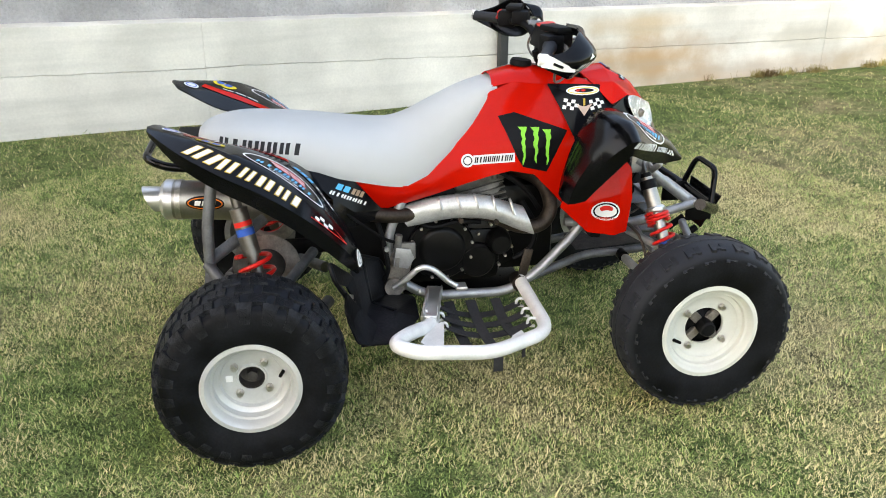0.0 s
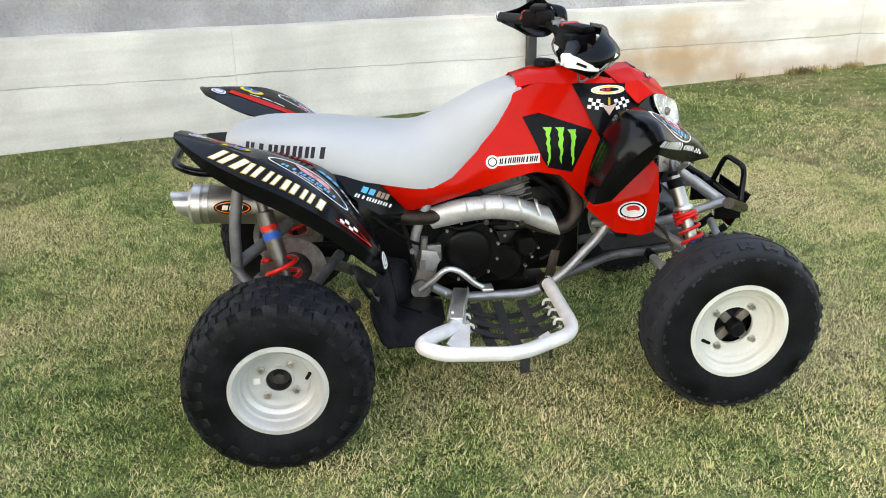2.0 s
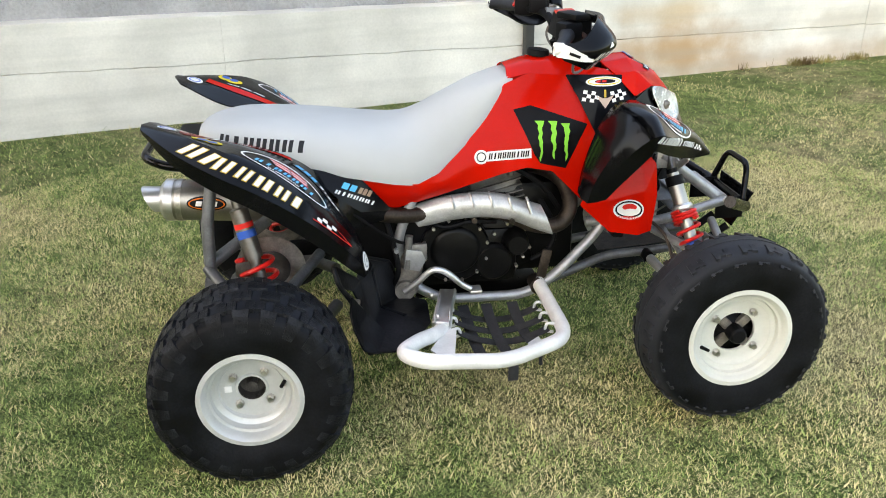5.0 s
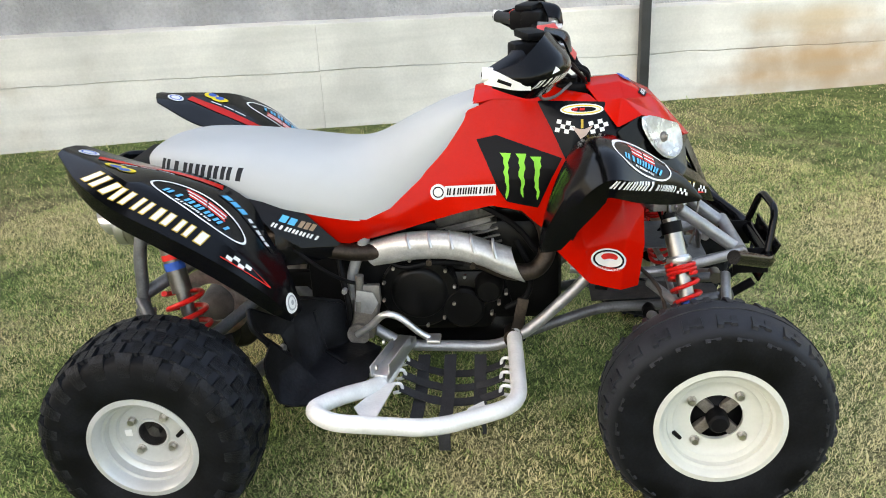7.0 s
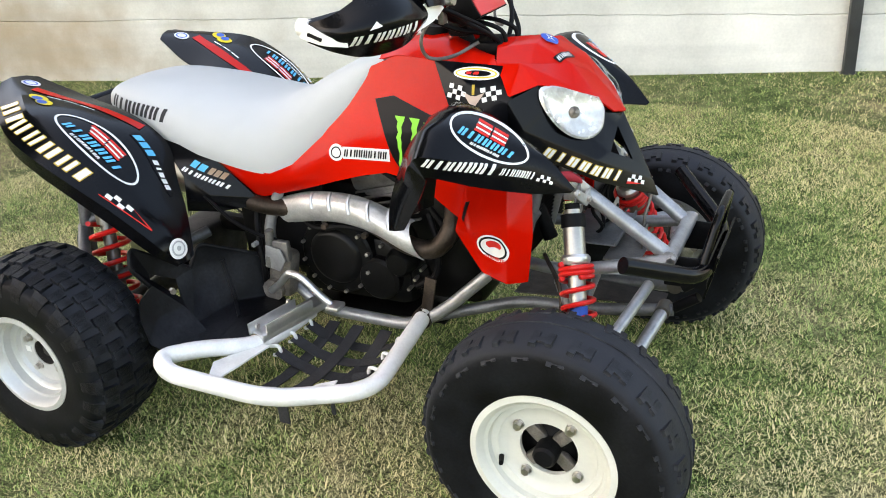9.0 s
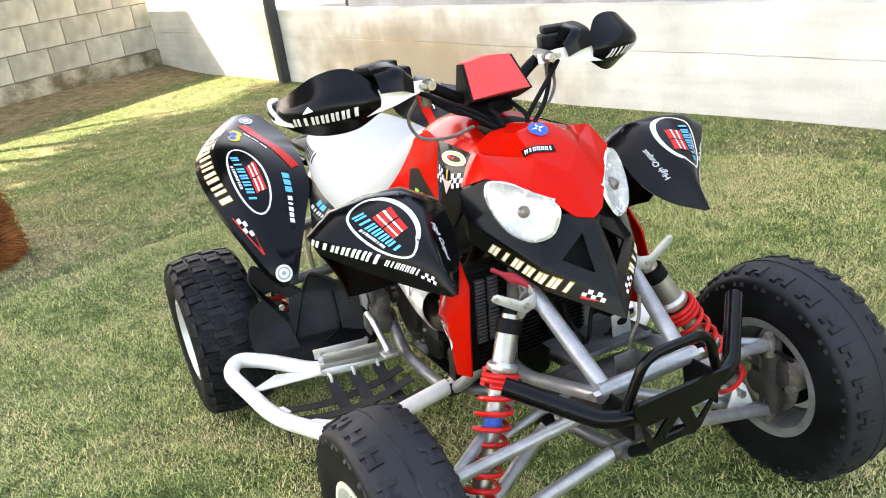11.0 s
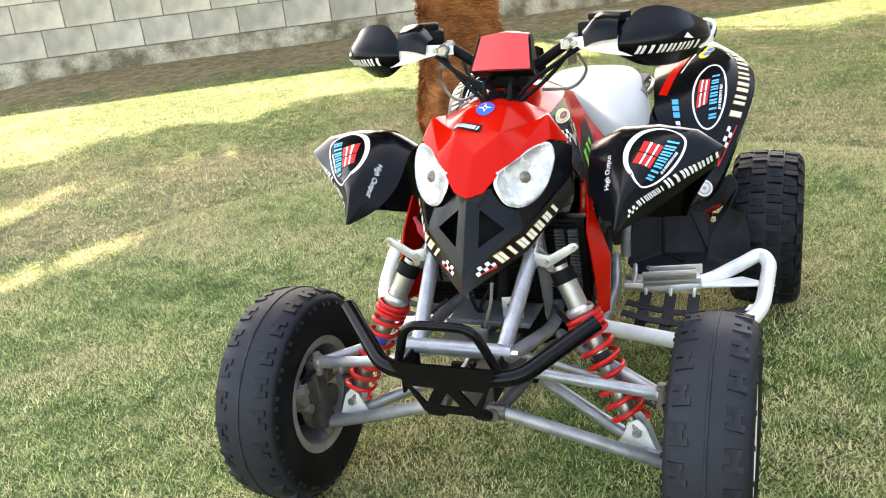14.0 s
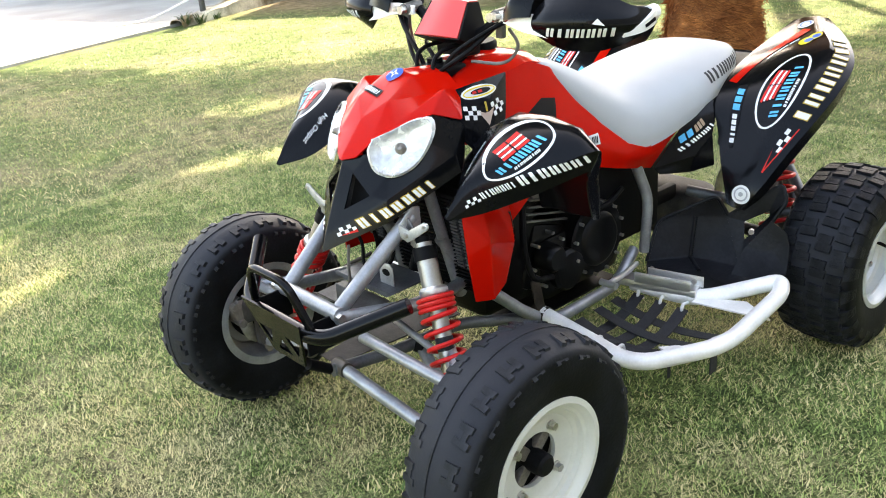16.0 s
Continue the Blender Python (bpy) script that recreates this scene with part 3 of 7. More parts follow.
def strip(x0, x1, dy0, dy1, z0, z1, bevel=0.0):
    """A block along the retaining wall between two x, set back from its foot, with level top and bottom."""
    bm = bmesh.new()
    q = [bm.verts.new((x, wall_y(x) + dy, z)) for x in (x0, x1) for dy in (dy0, dy1) for z in (z0, z1)]
    for f in ((0, 4, 5, 1), (2, 3, 7, 6), (0, 1, 3, 2), (4, 6, 7, 5), (1, 5, 7, 3), (0, 2, 6, 4)):
        bm.faces.new([q[k] for k in f])
    if bevel:
        bmesh.ops.bevel(bm, geom=bm.edges[:], offset=bevel, segments=2, affect="EDGES", profile=0.5)
    return bm


def build_house_side():
    w = part("wall_house", strip(-6.25, 3.70, 0.16, 0.42, 0.40, 3.2), ROUGHCAST)
    tagged(w, "grey roughcast house wall standing on the concrete wall", "wall", kind="structure")
    d = part("door_1", strip(3.705, 4.9, 0.22, 0.27, 0.40, 2.6, 0.004), DOOR)
    tagged(d, "red-brown painted metal door beside the roughcast wall", "door", kind="structure")
    w = part("wall_beyond", strip(4.905, 9.0, 0.16, 0.42, 0.40, 3.2), ROUGHCAST)
    tagged(w, "grey roughcast house wall beyond the door", "wall", kind="structure")
    w = part("wall_porch", strip(-14.0, -6.30, 1.5, 1.7, 0.2, 3.2), CONCRETE)
    tagged(w, "pale plastered porch wall in sunlight", "wall", kind="structure")
    for k in range(3):
        s = part("porch_step_1", strip(-9.5, -6.36, 0.62 + 0.28 * k, 1.49, 0.56 + 0.16 * k, 0.56 + 0.16 * (k + 1), 0.006), PAVING)
        tagged(s, "pale concrete porch step in sunlight", "step", kind="structure")
    s = part("porch_floor", strip(-12.0, -6.30, 0.195, 1.49, 0.3, 0.558), PAVING)
    tagged(s, "concrete porch floor behind the low wall", "floor", kind="structure")


def build_post(x, dy, z0, h, r, label):
    y = wall_y(x) + dy
    t = thing("post", label, "post", (x, y, z0), WALL_RZ, group="dark posts along the wall")
    part("shaft", box(0, 0, h / 2, 2 * r, 2 * r, h, 0.006), POLE, t)
    part("foot_plate", box(0, 0, 0.004, 3.0 * r, 3.0 * r, 0.008, 0.002), POLE, t)


def build_block_wall():
    wall = thing("wall_back", "old cement block wall with a rough concrete footing", "wall", kind="structure")
    L = (BACK_Q - BACK_P).length + 0.5
    rz = math.degrees(math.atan2(BACK_D.y, BACK_D.x))
    wall.matrix_world = pose(BACK_P.x, BACK_P.y, 0, 0, 0, rz)
    part("footing", box(L / 2, -0.10, 0.02, L, 0.30, 0.56, 0.015), FOOTING, wall, "rough concrete footing")
    part("mortar_bed", box(L / 2, -0.10, 1.24, L, 0.184, 1.88), MORTAR, wall)
    bw, bh = 0.56, 0.315
    meshes = {}
    rng = random.Random(3)
    for row in range(6):
        z = 0.305 + bh * row + bh / 2
        x = -(0.28 if row % 2 else 0.0)
        while x < L - 0.05:
            a, b = max(x, 0.0), min(x + bw, L)
            if b - a > 0.08:
                key = round(b - a, 2)
                if key not in meshes:
                    bm = box(0, 0, 0, b - a - 0.012, 0.20, bh - 0.012, 0.007, seg=1)
                    o = part("brick", bm, BLOCK, wall)
                    meshes[key] = o.data
                else:
                    o = new("brick", meshes[key])
                    o.parent = wall
                o.matrix_basis = pose((a + b) / 2, -0.10 + rng.uniform(-0.003, 0.003), z + rng.uniform(-0.002, 0.002), 0, 0, rng.uniform(-0.3, 0.3))
            x += bw
    return wall


def build_outhouse():
    """The further house wall with its door, past the end of the block wall."""
    a, b = Vector((-4.75, -9.0, 0)), Vector((-2.6, -17.5, 0))
    rz = math.degrees(math.atan2(b.y - a.y, b.x - a.x))
    L = (b - a).length
    wall = thing("wall_house_far", "grey cement block house wall with a brown door", "wall", kind="structure")
    wall.matrix_world = pose(a.x, a.y, 0, 0, 0, rz)
    d0, d1 = 2.25, 3.15
    part("wall_part", box(d0 / 2, -0.1, 1.3, d0, 0.2, 2.7, 0.006), BLOCK, wall)
    part("wall_part", box((d1 + L) / 2, -0.1, 1.3, L - d1, 0.2, 2.7, 0.006), BLOCK, wall)
    part("lintel", box((d0 + d1) / 2, -0.1, 2.45, d1 - d0, 0.2, 0.4, 0.004), BLOCK, wall)
    part("door_sill", box((d0 + d1) / 2, -0.02, 0.06, d1 - d0 + 0.3, 0.34, 0.16, 0.01), PAVING, wall, "worn pale stone door sill")
    part("door_leaf", box((d0 + d1) / 2, -0.12, 1.19, d1 - d0 - 0.02, 0.05, 2.1, 0.006), DOOR, wall, "red-brown painted door leaf")
    part("door_frame", join(box(d0 + 0.03, -0.06, 1.19, 0.06, 0.06, 2.1, 0.004), box(d1 - 0.03, -0.06, 1.19, 0.06, 0.06, 2.1, 0.004)), DOOR, wall)


def build_paving():
    bm = bmesh.new()
    out = [(-4.72, -8.95), (-3.25, -8.12), (-1.0, -7.32), (1.6, -6.35), (6.0, -4.6), (14, -2), (14, -24), (-1.5, -24)]
    f = bm.faces.new([bm.verts.new((x, y, 0.02)) for x, y in out])
    g = bmesh.ops.extrude_face_region(bm, geom=[f])
    for v in (e for e in g["geom"] if isinstance(e, bmesh.types.BMVert)):
        v.co.z -= 0.12
    ob = part("pavement", bm, PAVING)
    tagged(ob, "pale cement driveway in full sun beside the lawn", "driveway", kind="structure")
    rng = random.Random(8)
    # one low rough kerb that falls towards the lamp
    a, b = Vector((-4.90, -8.74, 0)), Vector((-2.75, -7.86, 0))
    d = (b - a).normalized()
    n = Vector((-d.y, d.x, 0))
    rows = []
    for k in range(23):
        t = k / 22
        p = a.lerp(b, t) + n * rng.uniform(-0.012, 0.012)
        h = 0.27 - 0.20 * t + rng.uniform(-0.012, 0.012)
        w = 0.085 + rng.uniform(-0.012, 0.012)
        rows.append([p + n * (w + 0.02) + Vector((0, 0, -0.05)), p + n * w + Vector((0, 0, h - 0.025)), p + n * (w - 0.03) + Vector((0, 0, h)), p - n * (w - 0.03) + Vector((0, 0, h)), p - n * w + Vector((0, 0, h - 0.025)), p - n * (w + 0.02) + Vector((0, 0, -0.05))])
    kerb = part("kerb", sheet(rows, 0, (2, 1), False, False), KERB)
    tagged(kerb, "low rough mossy concrete kerb beside the driveway", "kerb", kind="structure")
    # tufts of weed along the driveway's edge
    edge = [(-3.02, -7.80), (-2.86, -7.86), (-3.30, -7.95)]
    for m, (x, y) in enumerate(edge):
        bm = bmesh.new()
        for q in range(26 if m < 2 else 16):
            an, tall = rng.uniform(0, 6.283), rng.uniform(0.05, 0.17 if m < 2 else 0.08)
            out = Vector((math.cos(an), math.sin(an), 0))
            side = Vector((-out.y, out.x, 0)) * 0.008
            o = out * rng.uniform(0, 0.05)
            mid, tip = o + out * tall * 0.35 + Vector((0, 0, tall * 0.7)), o + out * tall * 0.9 + Vector((0, 0, tall * 0.85))
            v = [bm.verts.new(c) for c in (o - side, o + side, mid + side * 0.8, mid - side * 0.8, tip)]
            bm.faces.new(v[:4])
            bm.faces.new((v[3], v[2], v[4]))
        weed = part("weed", bm, LEAF, smooth=False)
        weed.matrix_world = pose(x, y, 0.0)
        tagged(weed, "small green weed tuft at the driveway's edge", "weed", group="weeds")
    t = part("terracotta_brick", box(0, 0, 0.03, 0.36, 0.15, 0.06, 0.006), material("terracotta", (0.42, 0.18, 0.09), 0.85, vary=0.15, scale=8, bump=0.3))
    t.matrix_world = pose(-4.55, -8.60, 0.222, 0, 0, 26)
    tagged(t, "terracotta brick lying on the kerb", "brick")


def build_garden_lamp():
    t = thing("garden_lamp", "grey metal garden lamp post with a white globe", "lamp", (-3.18, -8.02, 0))
    part("shaft", tube([Vector((0, 0, -0.05)), Vector((0, 0, 0.58))], 0.035, 14), POLE, t)
    part("collar", lathe([(0.0, 0.56), (0.06, 0.56), (0.07, 0.59), (0.05, 0.63), (0.0, 0.63)], 20, "Z"), POLE, t)
    bm = bmesh.new()
    bmesh.ops.create_uvsphere(bm, u_segments=24, v_segments=14, radius=0.125, matrix=Matrix.Translation((0, 0, 0.73)))
    part("globe", bm, WHITE, t, "white opal globe")
    pts = curve_points([(-1.9, -8.6, 0.03), (-2.7, -8.5, 0.05), (-3.4, -8.55, 0.22), (-4.3, -8.75, 0.34), (-4.75, -9.0, 0.75)], 8)
    c = part("hose", tube(pts, 0.013, 8), WHITE)
    tagged(c, "white garden hose from the wall to the driveway", "hose")


def build_palm():
    cx, cy = -3.15, -1.42
    t = thing("palm_tree", "palm tree with a shaggy brown fibrous trunk", "palm tree", (cx, cy, 0))
    rng = np.random.default_rng(11)
    prof = [(0.25, -0.12), (0.295, 0.0), (0.302, 0.10), (0.275, 0.28), (0.245, 0.5), (0.228, 0.8), (0.224, 1.2), (0.228, 1.8), (0.215, 3.2), (0.20, 4.6), (0.0, 4.8)]
    bm = bmesh.new()
    n, rings = 64, []
    zs = [p[1] for p in prof]
    rs = [p[0] for p in prof]
    for z in np.arange(-0.12, 4.81, 0.04):
        r0 = float(np.interp(z, zs, rs))
        ring = []
        for k in range(n):
            a = 2 * math.pi * k / n
            q = noise.noise(Vector((math.cos(a) * 3, math.sin(a) * 3, z * 5))) * 0.022 + noise.noise(Vector((math.cos(a) * 11, math.sin(a) * 11, z * 22))) * 0.014
            step = 0.018 * (1 - ((z * 6.5 + 0.5 * math.sin(a * 2)) % 1.0))
            r = max(0.001, r0 - 0.01 + q + step)
            ring.append(bm.verts.new((r * math.cos(a), r * math.sin(a), z)))
        rings.append(ring)
    for u, v in zip(rings, rings[1:]):
        for k in range(n):
            bm.faces.new((u[k], u[(k + 1) % n], v[(k + 1) % n], v[k]))
    part("trunk", bm, PALM, t)
    # loose fibres, mostly wound round the trunk
    m = 20000
    z = rng.uniform(0.0, 2.0, m)
    a = rng.uniform(0, 2 * np.pi, m)
    r = np.interp(z, zs, rs) + rng.uniform(-0.01, 0.02, m)
    tilt = rng.normal(0, 0.45, m)
    ln = rng.uniform(0.03, 0.13, m)
    out = rng.uniform(-0.05, 0.45, m)
    w = rng.uniform(0.0014, 0.0042, m)
    e = np.stack([np.cos(a), np.sin(a), np.zeros(m)], 1)
    tg = np.stack([-np.sin(a) * np.cos(tilt), np.cos(a) * np.cos(tilt), np.sin(tilt) - 0.15], 1)
    base = e * r[:, None] + np.array([0, 0, 1.0]) * z[:, None]
    mid = base + tg * (ln / 2)[:, None] + e * (ln * out * 0.5)[:, None]
    tip = base + tg * ln[:, None] + e * (ln * (out - 0.12))[:, None]
    side = np.stack([np.zeros(m), np.zeros(m), w], 1) + e * (w * 0.5)[:, None]
    v = np.stack([base - side, base + side, mid + side, mid - side, tip + side * 0.4, tip - side * 0.4], 1).reshape(-1, 3)
    k = np.arange(m)[:, None] * 6
    f = np.concatenate([k + np.array([0, 1, 2, 3]), k + np.array([3, 2, 4, 5])], 0)
    ob = raw_mesh("fibre", v, f, PALM, t, corners=4)
    ob["label"] = "loose brown fibres round the trunk"
    # frayed leaf stubs higher up
    for q in range(26):
        a = rng.uniform(0, 2 * np.pi)
        z = 0.75 + rng.uniform(0, 1.3)
        r = 0.224
        d = Vector((math.cos(a), math.sin(a), 0))
        p = d * r + Vector((0, 0, z))
        part("leaf_stub", tube([p - d * 0.03, p + d * 0.03 + Vector((0, 0, 0.05)), p + d * 0.05 + Vector((0, 0, 0.11))], [0.028, 0.022, 0.008], 6), PALM, t)
    # crown of feathered fronds
    V, F = [], []
    for q in range(34):
        a = 2 * math.pi * q / 34 * 2.4 + rng.uniform(-0.2, 0.2)
        el = rng.uniform(-0.1, 1.2)
        L = rng.uniform(2.0, 2.7)
        d = np.array([math.cos(a), math.sin(a), 0])
        s = np.array([-math.sin(a), math.cos(a), 0])
        for i in range(44):
            u = i / 44
            p = np.array([0, 0, 4.7]) + d * L * u * math.cos(el * (1 - u * 0.6)) + np.array([0, 0, 1]) * (L * u * math.sin(el) - 1.1 * L * u * u * 0.6)
            for sg in (-1, 1):
                ll = 0.42 * math.sin(math.pi * min(1, 0.12 + u * 0.9)) + 0.06
                b0, b1 = p, p + d * 0.03
                t1 = p + s * sg * ll * 0.8 + d * ll * 0.55 - np.array([0, 0, 1]) * ll * 0.3
                V += [b0, b1, t1 + d * 0.006, t1]
                F.append([len(V) - 4, len(V) - 3, len(V) - 2, len(V) - 1])
    raw_mesh("crown", np.array(V), np.array(F), LEAF, t, corners=4)


GAPS = ((4.78, -0.66, 0.50, 0.16, -0.35, 0.97), (4.25, -1.78, 0.36, 0.26, 0.6, 0.85), (3.75, -1.50, 0.42, 0.30, 0.3, 0.8), (4.75, -2.10, 0.30, 0.22, 0.2, 0.7), (6.25, 0.03, 0.30, 0.12, 0.4, 0.85), (3.0, -1.1, 0.5, 0.35, 0.1, 0.7), (5.3, -1.5, 0.25, 0.12, -0.3, 0.8))


def build_shade_tree():
    """A broad tree behind the block wall, whose crown shades the lawn."""
    t = thing("shade_tree", "tall leafy tree behind the block wall", "tree", (-12.2, -6.3, 0))
    rng = np.random.default_rng(21)
    top = Vector((1.6, 0.9, 7.0))
    pts = curve_points([(0, 0, -0.1), (0.15, 0.1, 2.0), (0.6, 0.4, 4.5), top], 6)
    part("trunk", tube(pts, [0.30 - 0.18 * i / (len(pts) - 1) for i in range(len(pts))], 14), BARK, t)
    centres = []
    for gx in np.arange(-1.6, 10.9, 0.95):
        for gy in np.arange(-4.6, 8.0, 0.95):
            x, y = gx + rng.uniform(-0.4, 0.4), gy + rng.uniform(-0.4, 0.4)
            edge = (x + 1.6) * 0.72 + (y - 1.9) * 0.69       # the crown's side towards the driveway
            if edge < 0.55 or (x - 4.8) ** 2 + (y - 2.0) ** 2 > 46:
                continue
            centres.append(Vector((x, y, 9.0 + rng.uniform(-0.4, 0.4))))
    for c in [q for q in centres if q.y > 2.6][::9]:
        s = pts[int(rng.integers(len(pts) // 2, len(pts)))]
        mid = s.lerp(c, 0.5) + Vector((0, 0, 0.5))
        line = curve_points([s, mid, c], 5)
        part("limb", tube(line, [0.10 - 0.085 * i / (len(line) - 1) for i in range(len(line))], 7), BARK, t)
    V, N = [], 0
    per = 1150
    for c in centres:
        g = rng.normal(0, 1, (per, 3))
        g /= np.linalg.norm(g, axis=1)[:, None]
        rad = rng.uniform(0.2, 1, per)[:, None] ** 0.5 * np.array([0.95, 0.95, 0.7])
        p = np.array(c) + g * rad
        d1 = rng.normal(0, 1, (per, 3))
        d1 /= np.linalg.norm(d1, axis=1)[:, None]
        d2 = np.cross(d1, rng.normal(0, 1, (per, 3)))
        d2 /= np.linalg.norm(d2, axis=1)[:, None]
        # thin places in the crown, seen along the sun's line: place, half lengths, turn, share of leaves that are missing
        flat_x, flat_y = p[:, 0] + 0.756 * (p[:, 2] - 9.0), p[:, 1] + 0.486 * (p[:, 2] - 9.0)
        keep = np.ones(per, dtype=bool)
        for gx, gy, ra, rb, turn, share in GAPS:
            u = (flat_x - gx) * math.cos(turn) + (flat_y - gy) * math.sin(turn)
            w = (flat_y - gy) * math.cos(turn) - (flat_x - gx) * math.sin(turn)
            keep &= ~(((u / ra) ** 2 + (w / rb) ** 2 < 1) & (rng.uniform(0, 1, per) < share))
        p, d1, d2 = p[keep], d1[keep], d2[keep]
        V.append(np.stack([p - d1 * 0.10, p + d2 * 0.047, p + d1 * 0.10, p - d2 * 0.047], 1).reshape(-1, 3))
    V = np.concatenate(V)
    raw_mesh("crown", V, np.arange(len(V)).reshape(-1, 4), LEAF, t, corners=4)


build_ground()
build_retaining_wall()
build_house_side()
build_post(1.0, -0.05, -0.01, 3.0, 0.031, "dark grey metal post standing on the lawn against the wall")
build_post(-7.40, -0.05, -0.01, 3.0, 0.05, "dark grey metal post standing on the lawn against the wall")
build_post(-6.33, 0.24, 0.56, 2.6, 0.045, "dark brown metal post on the porch at the house corner")
build_block_wall()
build_outhouse()
build_paving()
build_garden_lamp()
build_palm()
build_shade_tree()


# ---- the quad bike ----
QUAD = thing("quad_bike", "red and black sport quad bike with grey seat on the lawn", "quad bike")


def tyre_profile(R, half, rim_r):
    """Half-section of a balloon tyre from bead to bead, (radius, across)."""
    out = []
    key = [(rim_r - 0.004, -half * 0.80), (rim_r + 0.012, -half * 0.90), (rim_r + (R - rim_r) * 0.42, -half * 1.0), (rim_r + (R - rim_r) * 0.74, -half * 0.97),
           (R - 0.019, -half * 0.80), (R - 0.0085, -half * 0.45), (R - 0.0055, 0.0)]
    key = key + [(r, -y) for r, y in key[-2::-1]]
    return [(p.x, p.y) for p in curve_points([(r, y, 0) for r, y in key], 4)]


def tread_blocks(rows, count, wheel, mat):
    """Knobs as pieces: rows of (across, radius, lean outwards in degrees, width across, length round, height, phase, shape, skew)."""
    for across, radius, lean, wid, length, tall, phase, shape, skew in rows:
        mesh = None
        for k in range(count):
            a = 2 * math.pi * (k + phase) / count
            side = 1 if across > 0 else -1
            m = Matrix.Rotation(-a, 4, "Y") @ Matrix.Translation((0, across, radius)) @ Matrix.Rotation(-radians(lean) * side, 4, "X") @ Matrix.Rotation(skew * side, 4, "Z")
            if mesh is None:
                if shape == "H":
                    bm = join(box(-length * 0.33, 0, 0, length * 0.30, wid, tall * 2), box(length * 0.33, wid * 0.08, 0, length * 0.30, wid * 0.84, tall * 2), box(0, -wid * 0.05, 0, length * 0.5, wid * 0.34, tall * 1.9))
                elif shape == "split":
                    bm = join(box(-length * 0.26, 0, 0, length * 0.46, wid, tall * 2), box(length * 0.26, wid * 0.05, 0, length * 0.46, wid * 0.9, tall * 2), box(0, -wid * 0.1, 0, length * 0.3, wid * 0.5, tall * 1.7))
                else:
                    bm = box(0, 0, 0, length, wid, tall * 2)
                for v in bm.verts:
                    if v.co.z > 0:
                        v.co.x, v.co.y = v.co.x * 0.93, v.co.y * 0.92
                o = part("tread_block", bm, mat, wheel, smooth=False)
                mesh = o.data
            else:
                o = new("tread_block", mesh)
                o.parent = wheel
            o.matrix_basis = m


def shoulder_bars(R, w, count, wheel):
    """Bars that wrap from the tread over the shoulder and run out on the side wall."""
    section = ((0.79, R - 0.020, 0.0130), (0.87, R - 0.030, 0.0115), (0.935, R - 0.042, 0.0080), (0.970, R - 0.056, 0.0045), (0.985, R - 0.074, 0.0005))
    for side, phase in ((-1, 0.0), (1, 0.5)):
        bm, loops = bmesh.new(), []
        for i, (across, radius, tall) in enumerate(section):
            lean = radians(20 + 17 * i)
            half = (0.024 - 0.002 * i) * radius / R
            out = Vector((0, side * math.sin(lean), math.cos(lean)))
            at = Vector((0, side * across * w, radius))
            loops.append([bm.verts.new(at + Vector((x, 0, 0)) + out * t) for x, t in ((-half, -0.008), (-half * 0.9, tall), (half * 0.9, tall), (half, -0.008))])
        for p, q in zip(loops, loops[1:]):
            for k in range(3):
                bm.faces.new((p[k], p[k + 1], q[k + 1], q[k]))
        bm.faces.new(loops[0])
        bm.faces.new(loops[-1][::-1])
        bmesh.ops.recalc_face_normals(bm, faces=bm.faces[:])
        first = part("tread_block", bm, KNOB, wheel, smooth=False)
        for k in range(count):
            o = first if k == 0 else new("tread_block", first.data)
            o.parent = wheel
            o.matrix_basis = Matrix.Rotation(-2 * math.pi * (k + phase) / count, 4, "Y")


